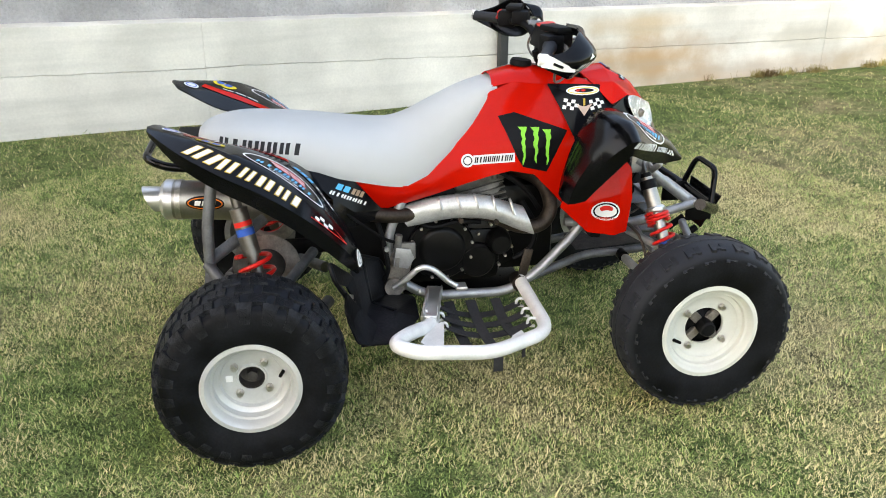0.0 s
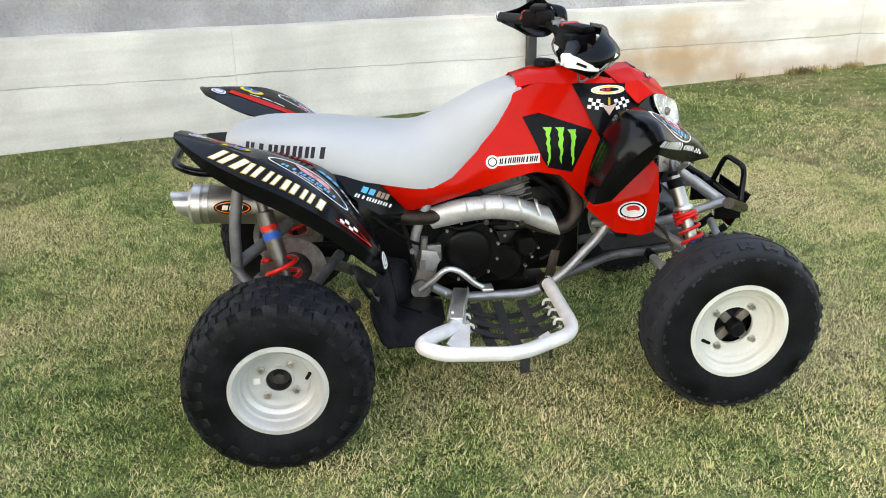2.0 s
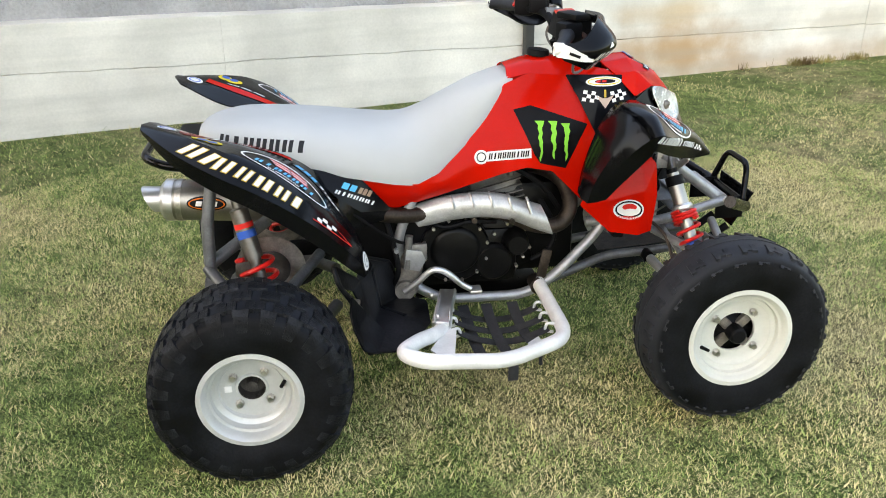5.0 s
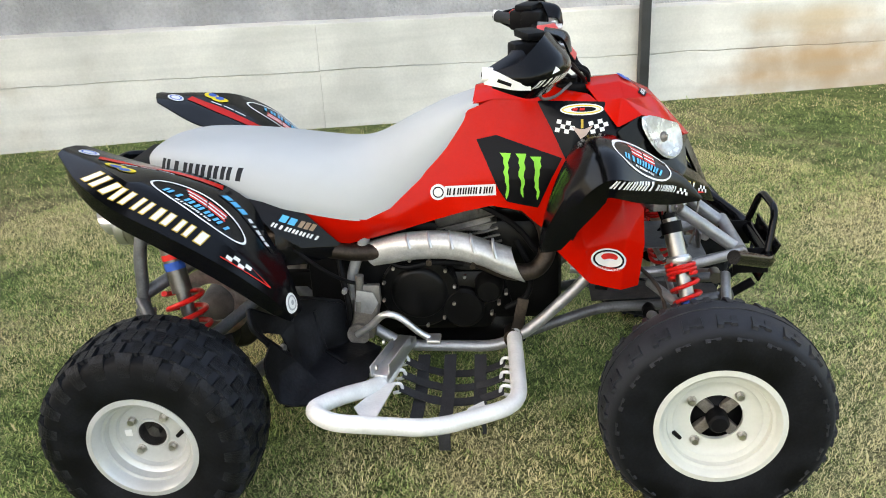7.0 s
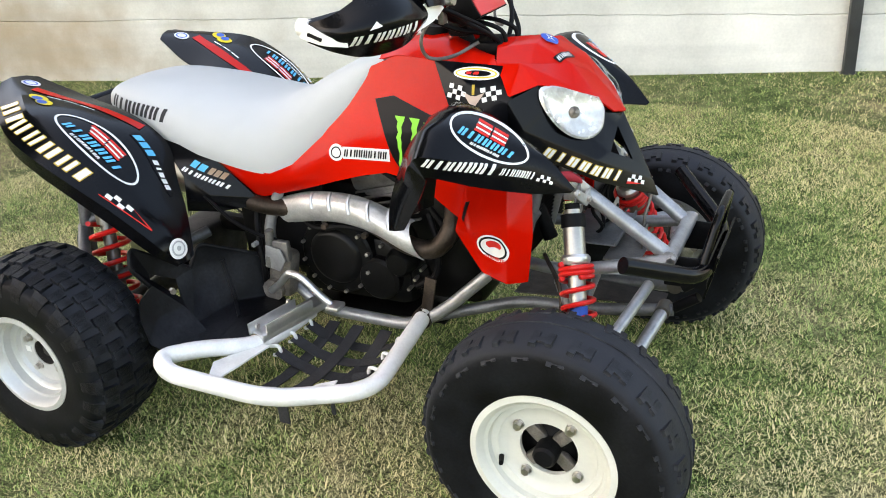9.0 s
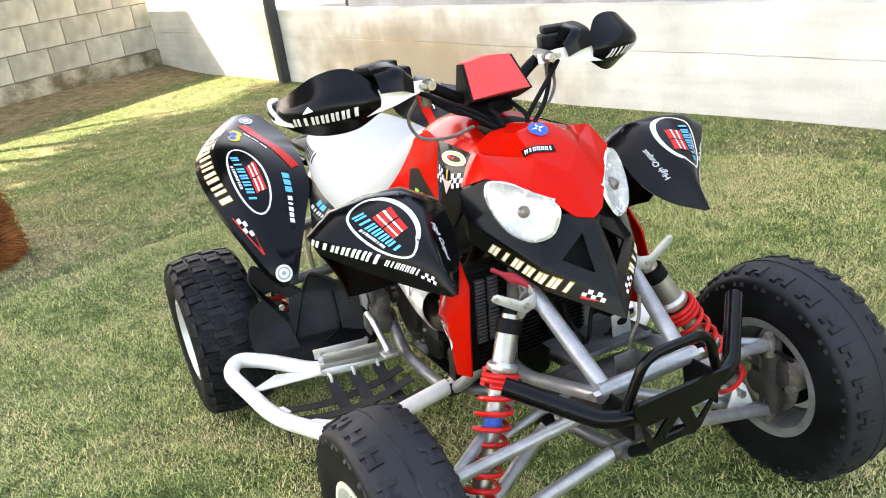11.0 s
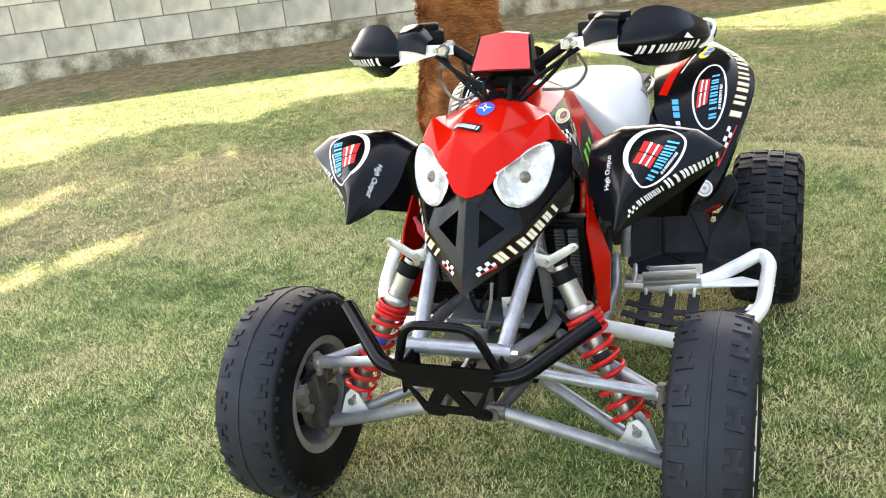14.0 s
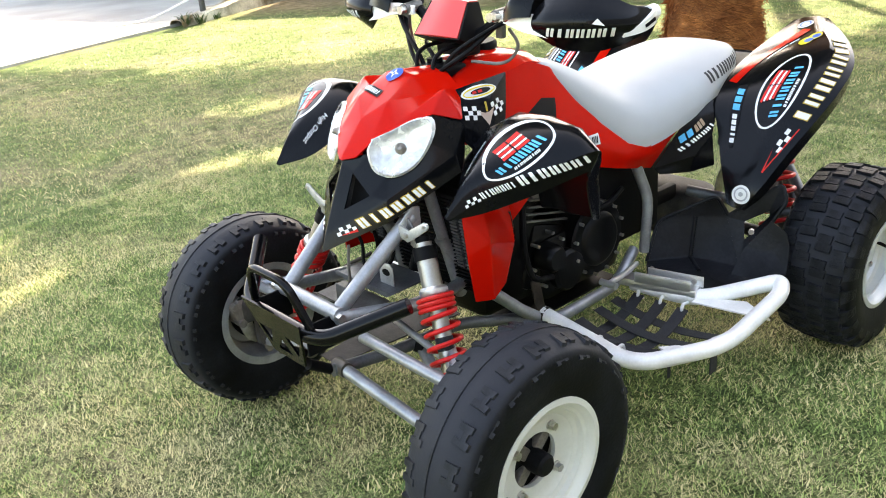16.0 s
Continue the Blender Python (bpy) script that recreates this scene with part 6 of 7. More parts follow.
        q.press("tall_print", bars(min(k * 0.0, k * 0.085), 0, max(k * 0.0, k * 0.085), 0, 5, 0.012), D_WHITE, 0.0024)
        q.press("tall_print_blue", bars(min(k * -0.078, k * -0.008), 0, max(k * -0.078, k * -0.008), 0, 3, 0.018), D_CYAN, 0.0024)
    # small panel between fender and tank
    p = {"a": (-0.505, -0.212, 0.700), "b": (-0.335, -0.205, 0.652), "c": (-0.248, -0.170, 0.540), "d": (-0.338, -0.240, 0.565), "e": (-0.395, -0.252, 0.612), "f": (-0.46, -0.228, 0.67), "g": (-0.335, -0.225, 0.515), "h": (-0.400, -0.262, 0.525), "i": (-0.262, -0.180, 0.520)}
    r, l = pair("side_cover", facets(p, ["a b e f", "b c d e", "d c i g", "e d g h"], 0.004, 0.002), BLACK_GLOSS, None, "black side cover under the seat")
    tree = tree_of(r, l)
    for s, par in ((-1, r), (1, l)):
        k = 1 if s < 0 else -1
        q = Patch(tree, (-0.352, s * 0.225, 0.618), (0.90 * k, 0, -0.36 * k), (0, -s * 0.3, 1), par)
        q.press("lettering", bars(-0.055, -0.012, 0.070, -0.012, 7, 0.011, 0.25, 0.3 * k), D_WHITE, 0.0018, "white lettering as plain bars")
        q.press("blue_print", bars(-0.040, 0.010, 0.005, 0.010, 2, 0.018), D_CYAN, 0.0018)
        q.press("gold_print", bars(0.008, 0.010, 0.050, 0.010, 3, 0.018), flat("print_bronze", (0.32, 0.22, 0.15), 0.4), 0.0018)


build_seat()
build_tank()
build_nose()
build_front_fenders()
build_shrouds()
build_rear_fenders()


# ---- quad bike: frame, engine, suspension, controls ----
def build_frame():
    for s in (-1, 1):
        y = lambda v: s * v
        part("lower_frame_tube", tube(corner_points([(-0.22, y(0.13), 0.30), (-0.11, y(0.15), 0.236), (0.15, y(0.15), 0.232), (0.24, y(0.145), 0.285), (0.38, y(0.12), 0.415), (0.47, y(0.10), 0.56)], 0.05), 0.0155, 14), STEEL, QUAD, "silver painted frame tube")
        part("front_frame_tube", tube(corner_points([(0.20, y(0.13), 0.255), (0.42, y(0.085), 0.315), (0.60, y(0.075), 0.318), (0.775, y(0.06), 0.338)], 0.05), 0.0145, 12), DIRTY_STEEL, QUAD)
        part("upper_front_tube", tube(corner_points([(0.34, y(0.11), 0.445), (0.55, y(0.14), 0.440), (0.78, y(0.112), 0.486)], 0.05), 0.0145, 12), STEEL, QUAD)
        part("front_brace", tube([Vector((0.560, y(0.115), 0.645)), Vector((0.760, y(0.095), 0.492))], 0.0165, 14), STEEL, QUAD, "silver painted front brace")
        part("brace_rear", tube([Vector((0.50, y(0.10), 0.70)), Vector((0.42, y(0.10), 0.40))], 0.014, 12), STEEL, QUAD)
        part("rear_upright", tube(corner_points([(-0.190, y(0.155), 0.560), (-0.235, y(0.165), 0.455), (-0.225, y(0.16), 0.30)], 0.04), 0.0145, 12), STEEL, QUAD)
        part("seat_rail", tube(corner_points([(0.05, y(0.11), 0.62), (-0.35, y(0.13), 0.61), (-0.72, y(0.12), 0.70)], 0.05), 0.013, 10), BLACK, QUAD)
        part("rear_strut", tube(corner_points([(-0.728, y(0.235), 0.690), (-0.752, y(0.265), 0.56), (-0.752, y(0.29), 0.42)], 0.04), 0.0165, 12), DIRTY_STEEL, QUAD, "grey steel rear strut")
        part("strut_clevis", join(box(-0.748, y(0.30), 0.405, 0.045, 0.03, 0.05, 0.004, (0, 10, 0)), rod((-0.74, y(0.31), 0.40), (-0.70, y(0.36), 0.31), 0.011)), DIRTY_STEEL, QUAD)
        part("lower_mount", rod((0.755, y(0.045), 0.338), (0.755, y(0.085), 0.338), 0.0175), DARK_TI, QUAD, "black rubber pivot bush")
        part("lower_mount", rod((0.55, y(0.06), 0.312), (0.55, y(0.115), 0.312), 0.018), BLACK, QUAD, "black rubber pivot bush")
        part("frame_bolt", rod((0.778, y(0.105), 0.489), (0.778, y(0.130), 0.489), 0.010, n=6), BOLT, QUAD)
        part("bracket", slab([(y(0.098), 0.650), (y(0.120), 0.658), (y(0.172), 0.605), (y(0.176), 0.590), (y(0.150), 0.582), (y(0.118), 0.606)], "x", 0.578, 0.006, 0.002), ENGINE, QUAD, "bare metal shock bracket")
        part("bracket_bolt", rod((0.580, y(0.155), 0.602), (0.594, y(0.155), 0.602), 0.010, n=6), BOLT, QUAD)
        part("bracket_bolt", rod((0.580, y(0.118), 0.638), (0.590, y(0.118), 0.638), 0.007, n=6), BOLT, QUAD)
        if s < 0:
            part("rubber_boot", tube(curve_points([(0.530, y(0.175), 0.685), (0.552, y(0.155), 0.672), (0.572, y(0.134), 0.660), (0.590, y(0.120), 0.645)], 5), [0.005] * 4 + [0.006, 0.008, 0.010, 0.011, 0.011, 0.010, 0.009, 0.008, 0.007, 0.006, 0.005, 0.004], 12), D_PINK, QUAD, "faded red rubber boot")
    part("front_cross_tube", tube([Vector((0.772, -0.115, 0.490)), Vector((0.772, 0.115, 0.490))], 0.0165, 14), STEEL, QUAD, "silver painted cross tube")
    part("cross_plate", join(slab([(0.62, -0.085), (0.70, -0.080), (0.70, 0.080), (0.62, 0.085)], "z", 0.452, 0.003), box(0.69, 0.012, 0.474, 0.004, 0.05, 0.045, 0.001)), ENGINE, QUAD, "grey steel cross plate with a tag")
    part("lower_plate", slab([(0.40, -0.07), (0.745, -0.03), (0.745, 0.03), (0.40, 0.07)], "z", 0.326, 0.003), HUB, QUAD)
    part("skid_plate", box(0.02, 0, 0.222, 0.40, 0.20, 0.006, 0.002), CASE, QUAD, "metal skid plate")
    part("steering_stem", rod((0.255, 0, 0.975), (0.47, 0, 0.45), 0.018), BLACK, QUAD, "black steering stem")
    part("stem_shield", box(0.40, 0, 0.70, 0.09, 0.14, 0.32, 0.02, (0, 20, 0)), BLACK, QUAD)


def build_engine():
    e = part("crankcase", join(box(-0.03, 0, 0.345, 0.34, 0.21, 0.19, 0.035), box(0.10, 0, 0.375, 0.15, 0.18, 0.19, 0.03, (0, -18, 0)), box(-0.17, 0, 0.36, 0.13, 0.17, 0.16, 0.03)), CASE, QUAD, "black engine crankcase")
    for s in (-1, 1):
        part("clutch_cover", lathe([(0.0, s * 0.142), (0.060, s * 0.142), (0.070, s * 0.138), (0.076, s * 0.130), (0.100, s * 0.128), (0.106, s * 0.122), (0.106, s * 0.09)], 40), CASE, e, "round black clutch cover").matrix_basis = pose(-0.062, 0, 0.385)
        part("water_pump", lathe([(0.0, s * 0.150), (0.028, s * 0.150), (0.036, s * 0.140), (0.040, s * 0.10)], 24), CASE, e).matrix_basis = pose(0.125, 0, 0.395)
        part("side_case", lathe([(0.0, s * 0.132), (0.05, s * 0.132), (0.058, s * 0.124), (0.058, s * 0.09)], 28), CASE, e).matrix_basis = pose(0.055, 0, 0.335)
        for k in range(12):
            a = 2 * math.pi * k / 12 + 0.2
            x, z = -0.062 + 0.098 * math.cos(a), 0.385 + 0.098 * math.sin(a)
            part("case_bolt", rod((x, s * 0.120, z), (x, s * 0.138, z), 0.0048, n=8), BOLT, e)
        for x, z in ((0.10, 0.45), (0.155, 0.43), (0.17, 0.37), (0.15, 0.34), (0.10, 0.345), (0.03, 0.285), (0.09, 0.30), (0.13, 0.31), (0.06, 0.42), (0.02, 0.29)):
            part("case_bolt", rod((x, s * 0.085, z), (x, s * 0.112, z), 0.0048, n=8), BOLT, e)
    tilt = -14
    cyl = part("cylinder", box(0.075, 0, 0.520, 0.145, 0.150, 0.13, 0.02, (0, tilt, 0)), ENGINE, QUAD, "finned alloy cylinder")
    for k in range(6):
        part("cooling_fin", box(0.088 - 0.0045 * k, 0, 0.475 + 0.018 * k, 0.160, 0.168, 0.005, 0.001, (0, tilt, 0)), ENGINE, cyl)
    part("cylinder_head", join(box(0.060, 0, 0.612, 0.165, 0.19, 0.085, 0.014, (0, tilt, 0)), box(0.055, 0, 0.662, 0.15, 0.17, 0.035, 0.012, (0, tilt, 0)), *[rod((0.06 + dx, s * 0.095, 0.60), (0.055 + dx, s * 0.095, 0.668), 0.011) for s in (-1, 1) for dx in (-0.05, 0.05)]), ENGINE, QUAD, "cast alloy cylinder head")
    part("header_pipe", tube(curve_points([(0.12, 0.03, 0.585), (0.20, -0.02, 0.600), (0.265, -0.09, 0.575), (0.280, -0.145, 0.515), (0.245, -0.165, 0.465), (0.17, -0.165, 0.465), (0.05, -0.158, 0.515), (-0.10, -0.150, 0.520), (-0.22, -0.165, 0.520), (-0.34, -0.160, 0.540), (-0.42, -0.120, 0.546), (-0.485, -0.086, 0.548)], 7), 0.023, 16), PIPE, QUAD, "heat-stained exhaust pipe")
    # heat shield: a ribbed half shell
    rows = []
    line = [(0.205, -0.182, 0.478, 0.047), (0.150, -0.188, 0.500, 0.046), (0.080, -0.188, 0.528, 0.042), (0.00, -0.184, 0.538, 0.038), (-0.08, -0.178, 0.532, 0.036), (-0.14, -0.172, 0.518, 0.034), (-0.188, -0.168, 0.505, 0.030)]
    for x, y, z, r in line:
        rows.append([(x - 0.018 * math.cos(a), y + 0.02 - r * math.sin(a) * 0.85, z + r * math.cos(a)) for a in [math.radians(t) for t in (-20, 15, 50, 85, 120, 150)]])
    sh = part("heat_shield", sheet(rows, 0.0025, (3, 5)), SHIELD, QUAD, "ribbed bare aluminium exhaust heat shield")
    for x, y, z, r in [(0.150, -0.190, 0.512, 0.044), (0.095, -0.190, 0.528, 0.042), (0.040, -0.188, 0.538, 0.039), (-0.015, -0.186, 0.540, 0.037), (-0.07, -0.181, 0.536, 0.035)]:
        pts = [(x - 0.010 * math.cos(math.radians(t)), y + 0.02 - r * 0.86 * math.sin(math.radians(t)), z + r * math.cos(math.radians(t))) for t in (5, 25, 45, 65, 85)]
        part("shield_rib", tube([Vector(p) for p in pts], 0.0042, 6), ALU, sh)
    for x, z in ((0.09, 0.502), (-0.02, 0.512)):
        part("shield_bolt", rod((x, -0.214, z), (x, -0.226, z), 0.008, n=6), PIPE, sh)
    # silencer
    a, b = Vector((-0.480, -0.085, 0.548)), Vector((-0.866, -0.050, 0.568))
    d = (a - b).normalized()
    sil = part("silencer", tube([b, b + d * 0.004, b + d * 0.012, a - d * 0.05, a - d * 0.03, a], [0.052, 0.058, 0.058, 0.058, 0.052, 0.028], 32), TITANIUM, QUAD, "titanium exhaust silencer")
    part("end_cap", tube([b + d * 0.006, b, b - d * 0.018, b - d * 0.03], [0.0595, 0.0605, 0.0605, 0.047], 32), ALU, sil, "bare metal end cap")
    bm = tube([b - d * 0.02, b - d * 0.075], 0.037, 28)
    for v in bm.verts:
        if (v.co - b).dot(d) < -0.06:
            v.co += d * (0.037 + (v.co.z - b.z)) * -0.55 + d * 0.03
    part("tail_pipe", bm, ALU, sil, "slash-cut tail pipe")
    part("clamp_band", tube([b + d * 0.014, b + d * 0.030], 0.0605, 32), BOLT, sil)
    tr = tree_of(sil)
    p = Patch(tr, b + d * 0.10 + Vector((0, -0.05, 0.01)), d, (0, 0, 1), sil)
    p.press("maker_badge", disc(0, 0, 0.056, 0.021, 26), D_BLACK, 0.0016, "black oval maker's badge")
    p.press("badge_line", ring(0, 0, 0.051, 0.017, 0.003, 26), D_ORANGE, 0.0024)
    p.press("badge_bars", bars(-0.030, 0, 0.034, 0, 3, 0.014), D_WHITE, 0.0024)
    # brake reservoir and hoses by the right heel
    part("master_cylinder", join(rod((-0.215, -0.20, 0.375), (-0.205, -0.20, 0.47), 0.011), rod((-0.215, -0.20, 0.37), (-0.212, -0.20, 0.40), 0.015), box(-0.18, -0.195, 0.415, 0.05, 0.018, 0.055, 0.004)), ENGINE, QUAD, "rear brake master cylinder")
    part("frame_casting", join(box(-0.205, -0.165, 0.34, 0.07, 0.05, 0.13, 0.014, (0, 12, 0)), rod((-0.222, -0.205, 0.298), (-0.222, -0.12, 0.298), 0.03)), HUB_STEEL, QUAD, "alloy swingarm pivot casting")
    part("brake_pedal", join(tube(curve_points([(-0.225, -0.205, 0.298), (-0.185, -0.215, 0.330), (-0.145, -0.225, 0.368), (-0.105, -0.225, 0.360), (-0.060, -0.222, 0.318), (-0.030, -0.222, 0.298)], 6), 0.0095, 10), box(-0.018, -0.225, 0.297, 0.036, 0.042, 0.012, 0.004)), ALU, QUAD, "alloy brake pedal")
    part("shift_lever", join(tube(curve_points([(-0.13, 0.205, 0.31), (-0.06, 0.215, 0.305), (0.02, 0.222, 0.31)], 6), 0.007, 8), rod((0.02, 0.20, 0.31), (0.02, 0.25, 0.31), 0.009)), ALU, QUAD, "alloy gear lever")
    part("side_cable", tube(curve_points([(-0.36, -0.235, 0.56), (-0.29, -0.232, 0.50), (-0.235, -0.205, 0.455), (-0.19, -0.19, 0.44)], 6), 0.005, 8), BLACK, QUAD)
    for q in ([(-0.16, -0.13, 0.50), (-0.10, -0.15, 0.47), (-0.02, -0.145, 0.48), (0.06, -0.13, 0.47)], [(0.20, -0.10, 0.52), (0.235, -0.135, 0.45), (0.225, -0.14, 0.38), (0.17, -0.135, 0.34)], [(0.02, -0.12, 0.66), (0.12, -0.14, 0.63), (0.20, -0.13, 0.57), (0.25, -0.12, 0.50)],
              [(0.22, 0.12, 0.56), (0.25, 0.15, 0.47), (0.22, 0.15, 0.38), (0.14, 0.14, 0.35)], [(-0.16, 0.13, 0.50), (-0.06, 0.15, 0.485), (0.05, 0.14, 0.50), (0.14, 0.12, 0.56)], [(-0.27, -0.15, 0.52), (-0.25, -0.19, 0.44), (-0.24, -0.20, 0.36), (-0.26, -0.18, 0.30)]):
        part("engine_hose", tube(curve_points(q, 6), 0.008, 8), BLACK, QUAD, "black rubber hose")
    part("water_hose", tube(curve_points([(0.10, 0.10, 0.64), (0.20, 0.13, 0.63), (0.32, 0.13, 0.60), (0.40, 0.11, 0.60)], 6), 0.014, 10), BLACK, QUAD)
    part("peg_bracket", join(slab([(-0.225, 0.372), (-0.180, 0.362), (-0.160, 0.395), (-0.172, 0.425), (-0.215, 0.432)], "y", -0.213, 0.005, 0.0015), rod((-0.245, -0.222, 0.432), (-0.245, -0.205, 0.432), 0.007, n=6)), STEEL, QUAD, "grey steel mounting plate")
    # added black box: stands in for the deep shade between the engine parts
    part("inner_shade", box(0.06, 0, 0.42, 0.52, 0.15, 0.30, 0.03), CASE, QUAD, "black filler box added to stand in for shade inside the engine")
    # added black sheets that close the view through and keep the gap dark
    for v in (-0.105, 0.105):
        part("inner_panel", box(-0.225, v, 0.45, 0.27, 0.012, 0.24, 0.004), BLACK, QUAD, "black filler sheet added to darken the open gap")
    part("airbox", box(-0.28, 0, 0.56, 0.32, 0.22, 0.16, 0.03), BLACK, QUAD, "black airbox")
    part("carburettor_boot", rod((-0.12, 0, 0.57), (0.0, 0, 0.59), 0.04), BLACK, QUAD)


def build_nerf(s):
    y = lambda v: s * v
    bar = part("nerf_bar", tube(corner_points([(0.190, y(0.150), 0.268), (0.206, y(0.440), 0.236), (0.010, y(0.560), 0.248), (-0.215, y(0.612 if s < 0 else 0.572), 0.298), (-0.270, y(0.575 if s < 0 else 0.545), 0.306), (-0.220, y(0.500), 0.294), (-0.130, y(0.385), 0.256), (-0.105, y(0.210), 0.262)], 0.065, 7), 0.0205, 18), WHITE_ALU, QUAD, "worn silver tubular nerf bar")
    part("bar_tab", slab([(-0.185, y(0.500)), (-0.130, y(0.395)), (-0.100, y(0.395)), (-0.135, y(0.590))], "z", 0.262, 0.004), WHITE_ALU, bar)
    for a, b in (((-0.04, 0.562), (0.01, 0.552)), ((0.075, 0.512), (0.125, 0.482))):
        part("bar_tab", slab([(a[0], y(a[1])), (b[0], y(b[1])), (b[0] - 0.006, y(b[1] - 0.035)), (a[0] + 0.008, y(a[1] - 0.035))], "z", 0.246, 0.004), WHITE_ALU, bar)
    for v in (0.24, 0.31, 0.375):
        part("bar_hook", tube(corner_points([(0.185, y(v), 0.245), (0.160, y(v), 0.25), (0.155, y(v), 0.225), (0.18, y(v), 0.22)], 0.01, 3), 0.0045, 8), WHITE_ALU, bar)
        part("bar_hook", tube(corner_points([(-0.115, y(v), 0.25), (-0.09, y(v), 0.256), (-0.085, y(v), 0.232), (-0.11, y(v), 0.226)], 0.01, 3), 0.0045, 8), WHITE_ALU, bar)
    net = bmesh.new()

    def strap(a, b, sag, wid, lift=0.0):
        a, b = Vector(a), Vector(b)
        side = (b - a).cross(Vector((0, 0, 1))).normalized() * wid / 2
        rows = []
        for i in range(9):
            t = i / 8
            p = a.lerp(b, t) - Vector((0, 0, sag * 4 * t * (1 - t) - lift))
            rows.append([p - side, p + side])
        return sheet([[tuple(r[0]), tuple(r[1])] for r in rows], 0.003, (1, 1), False, False)
    straps = []
    for v in (0.24, 0.31, 0.375):
        straps.append(strap((0.165, y(v), 0.235), (-0.092, y(v), 0.243), 0.038, 0.032))
    for x, e in ((-0.05, 0.555), (0.02, 0.535), (0.10, 0.482)):
        straps.append(strap((x, y(0.19), 0.226), (x + 0.01, y(e), 0.240), 0.030, 0.032, 0.004))
    for q in straps:
        part("net_strap", q, STRAP, bar, "black webbing strap")
    part("strap_end", box(0.03, y(0.540), 0.205, 0.028, 0.004, 0.06, 0.001), STRAP, bar)
    part("strap_end", box(0.12, y(0.478), 0.205, 0.010, 0.004, 0.055, 0.001), STRAP, bar)
    part("frame_clamp", join(box(0.205, y(0.148), 0.320, 0.030, 0.006, 0.11, 0.002, (0, 12, 0)), rod((0.188, y(0.12), 0.262), (0.188, y(0.165), 0.262), 0.026)), PIPE, QUAD, "worn steel bar clamp")
    peg = part("footpeg", join(box(-0.118, y(0.285), 0.275, 0.05, 0.21, 0.022, 0.004, (0, 0, s * 14)), box(-0.142, y(0.318), 0.296, 0.004, 0.150, 0.030, 0.001, (0, 0, s * 14)), box(-0.098, y(0.306), 0.296, 0.004, 0.150, 0.030, 0.001, (0, 0, s * 14))), ALU, QUAD, "alloy footpeg with raised edges")
    for dz in (0.24, 0.37):
        part("peg_bolt", rod((-0.152 - 0.0, y(dz), 0.296), (-0.146, y(dz), 0.296), 0.007, n=8), BOLT, peg)
    # heel guard: a back wall and floor, a slotted arm up to the mudguard, and a flap beside the tyre
    g = {"a": (-0.262, y(0.178), 0.385), "b": (-0.345, y(0.308), 0.462), "c": (-0.362, y(0.336), 0.402), "d": (-0.332, y(0.390), 0.280), "e": (-0.225, y(0.170), 0.272), "f": (-0.300, y(0.262), 0.284), "m": (-0.318, y(0.262), 0.400),
         "n": (-0.160, y(0.215), 0.268), "o": (-0.165, y(0.345), 0.262), "p": (-0.250, y(0.450), 0.252), "q": (-0.350, y(0.505), 0.272), "r": (-0.235, y(0.330), 0.284)}
    guard = part("heel_guard", facets(g, ["a b m", "b c m", "a m f e", "m c d f", "e f r n", "n r o", "r p o", "f d p r", "d q p"], 0.005, 0.006), SCUFFED, QUAD, "scuffed black plastic heel guard")
    part("wall_rib", tube(corner_points([g["e"], g["a"], g["b"], g["c"]], 0.02, 4), 0.005, 8), SCUFFED, guard)
    part("wall_rib", tube([Vector(g["m"]), Vector(g["f"]), Vector(g["r"])], 0.006, 8), SCUFFED, guard)
    h = {"c": (-0.360, y(0.332), 0.402), "u": (-0.425, y(0.450), 0.500), "v": (-0.415, y(0.470), 0.458), "d": (-0.330, y(0.392), 0.280), "s1": (-0.380, y(0.372), 0.392), "s2": (-0.408, y(0.430), 0.428), "s3": (-0.402, y(0.436), 0.406), "s4": (-0.358, y(0.388), 0.345)}
    arm = part("guard_arm", facets(h, ["c u s2 s1", "u v s3 s2", "v d s4 s3", "d c s1 s4"], 0.006, 0.003), SCUFFED, guard, "slotted black plastic arm of the guard")
    part("arm_edge", tube(corner_points([h["c"], h["u"], h["v"], h["d"]], 0.015, 4), 0.006, 8), SCUFFED, arm)
    w = {"a": (-0.385, y(0.446), 0.408), "b": (-0.392, y(0.490), 0.382), "c": (-0.385, y(0.504), 0.345), "d": (-0.362, y(0.512), 0.282), "e": (-0.325, y(0.496), 0.262), "f": (-0.290, y(0.388), 0.258), "g": (-0.345, y(0.396), 0.330), "h": (-0.372, y(0.462), 0.325)}
    flap = part("guard_flap", facets(w, ["a b h g", "b c d h", "h d e", "g h e f"], 0.005, 0.008), SCUFFED, guard, "scuffed flap beside the tyre")
    part("flap_bolt", rod((-0.372, y(0.400), 0.372), (-0.362, y(0.404), 0.372), 0.008, n=8), BOLT, flap)


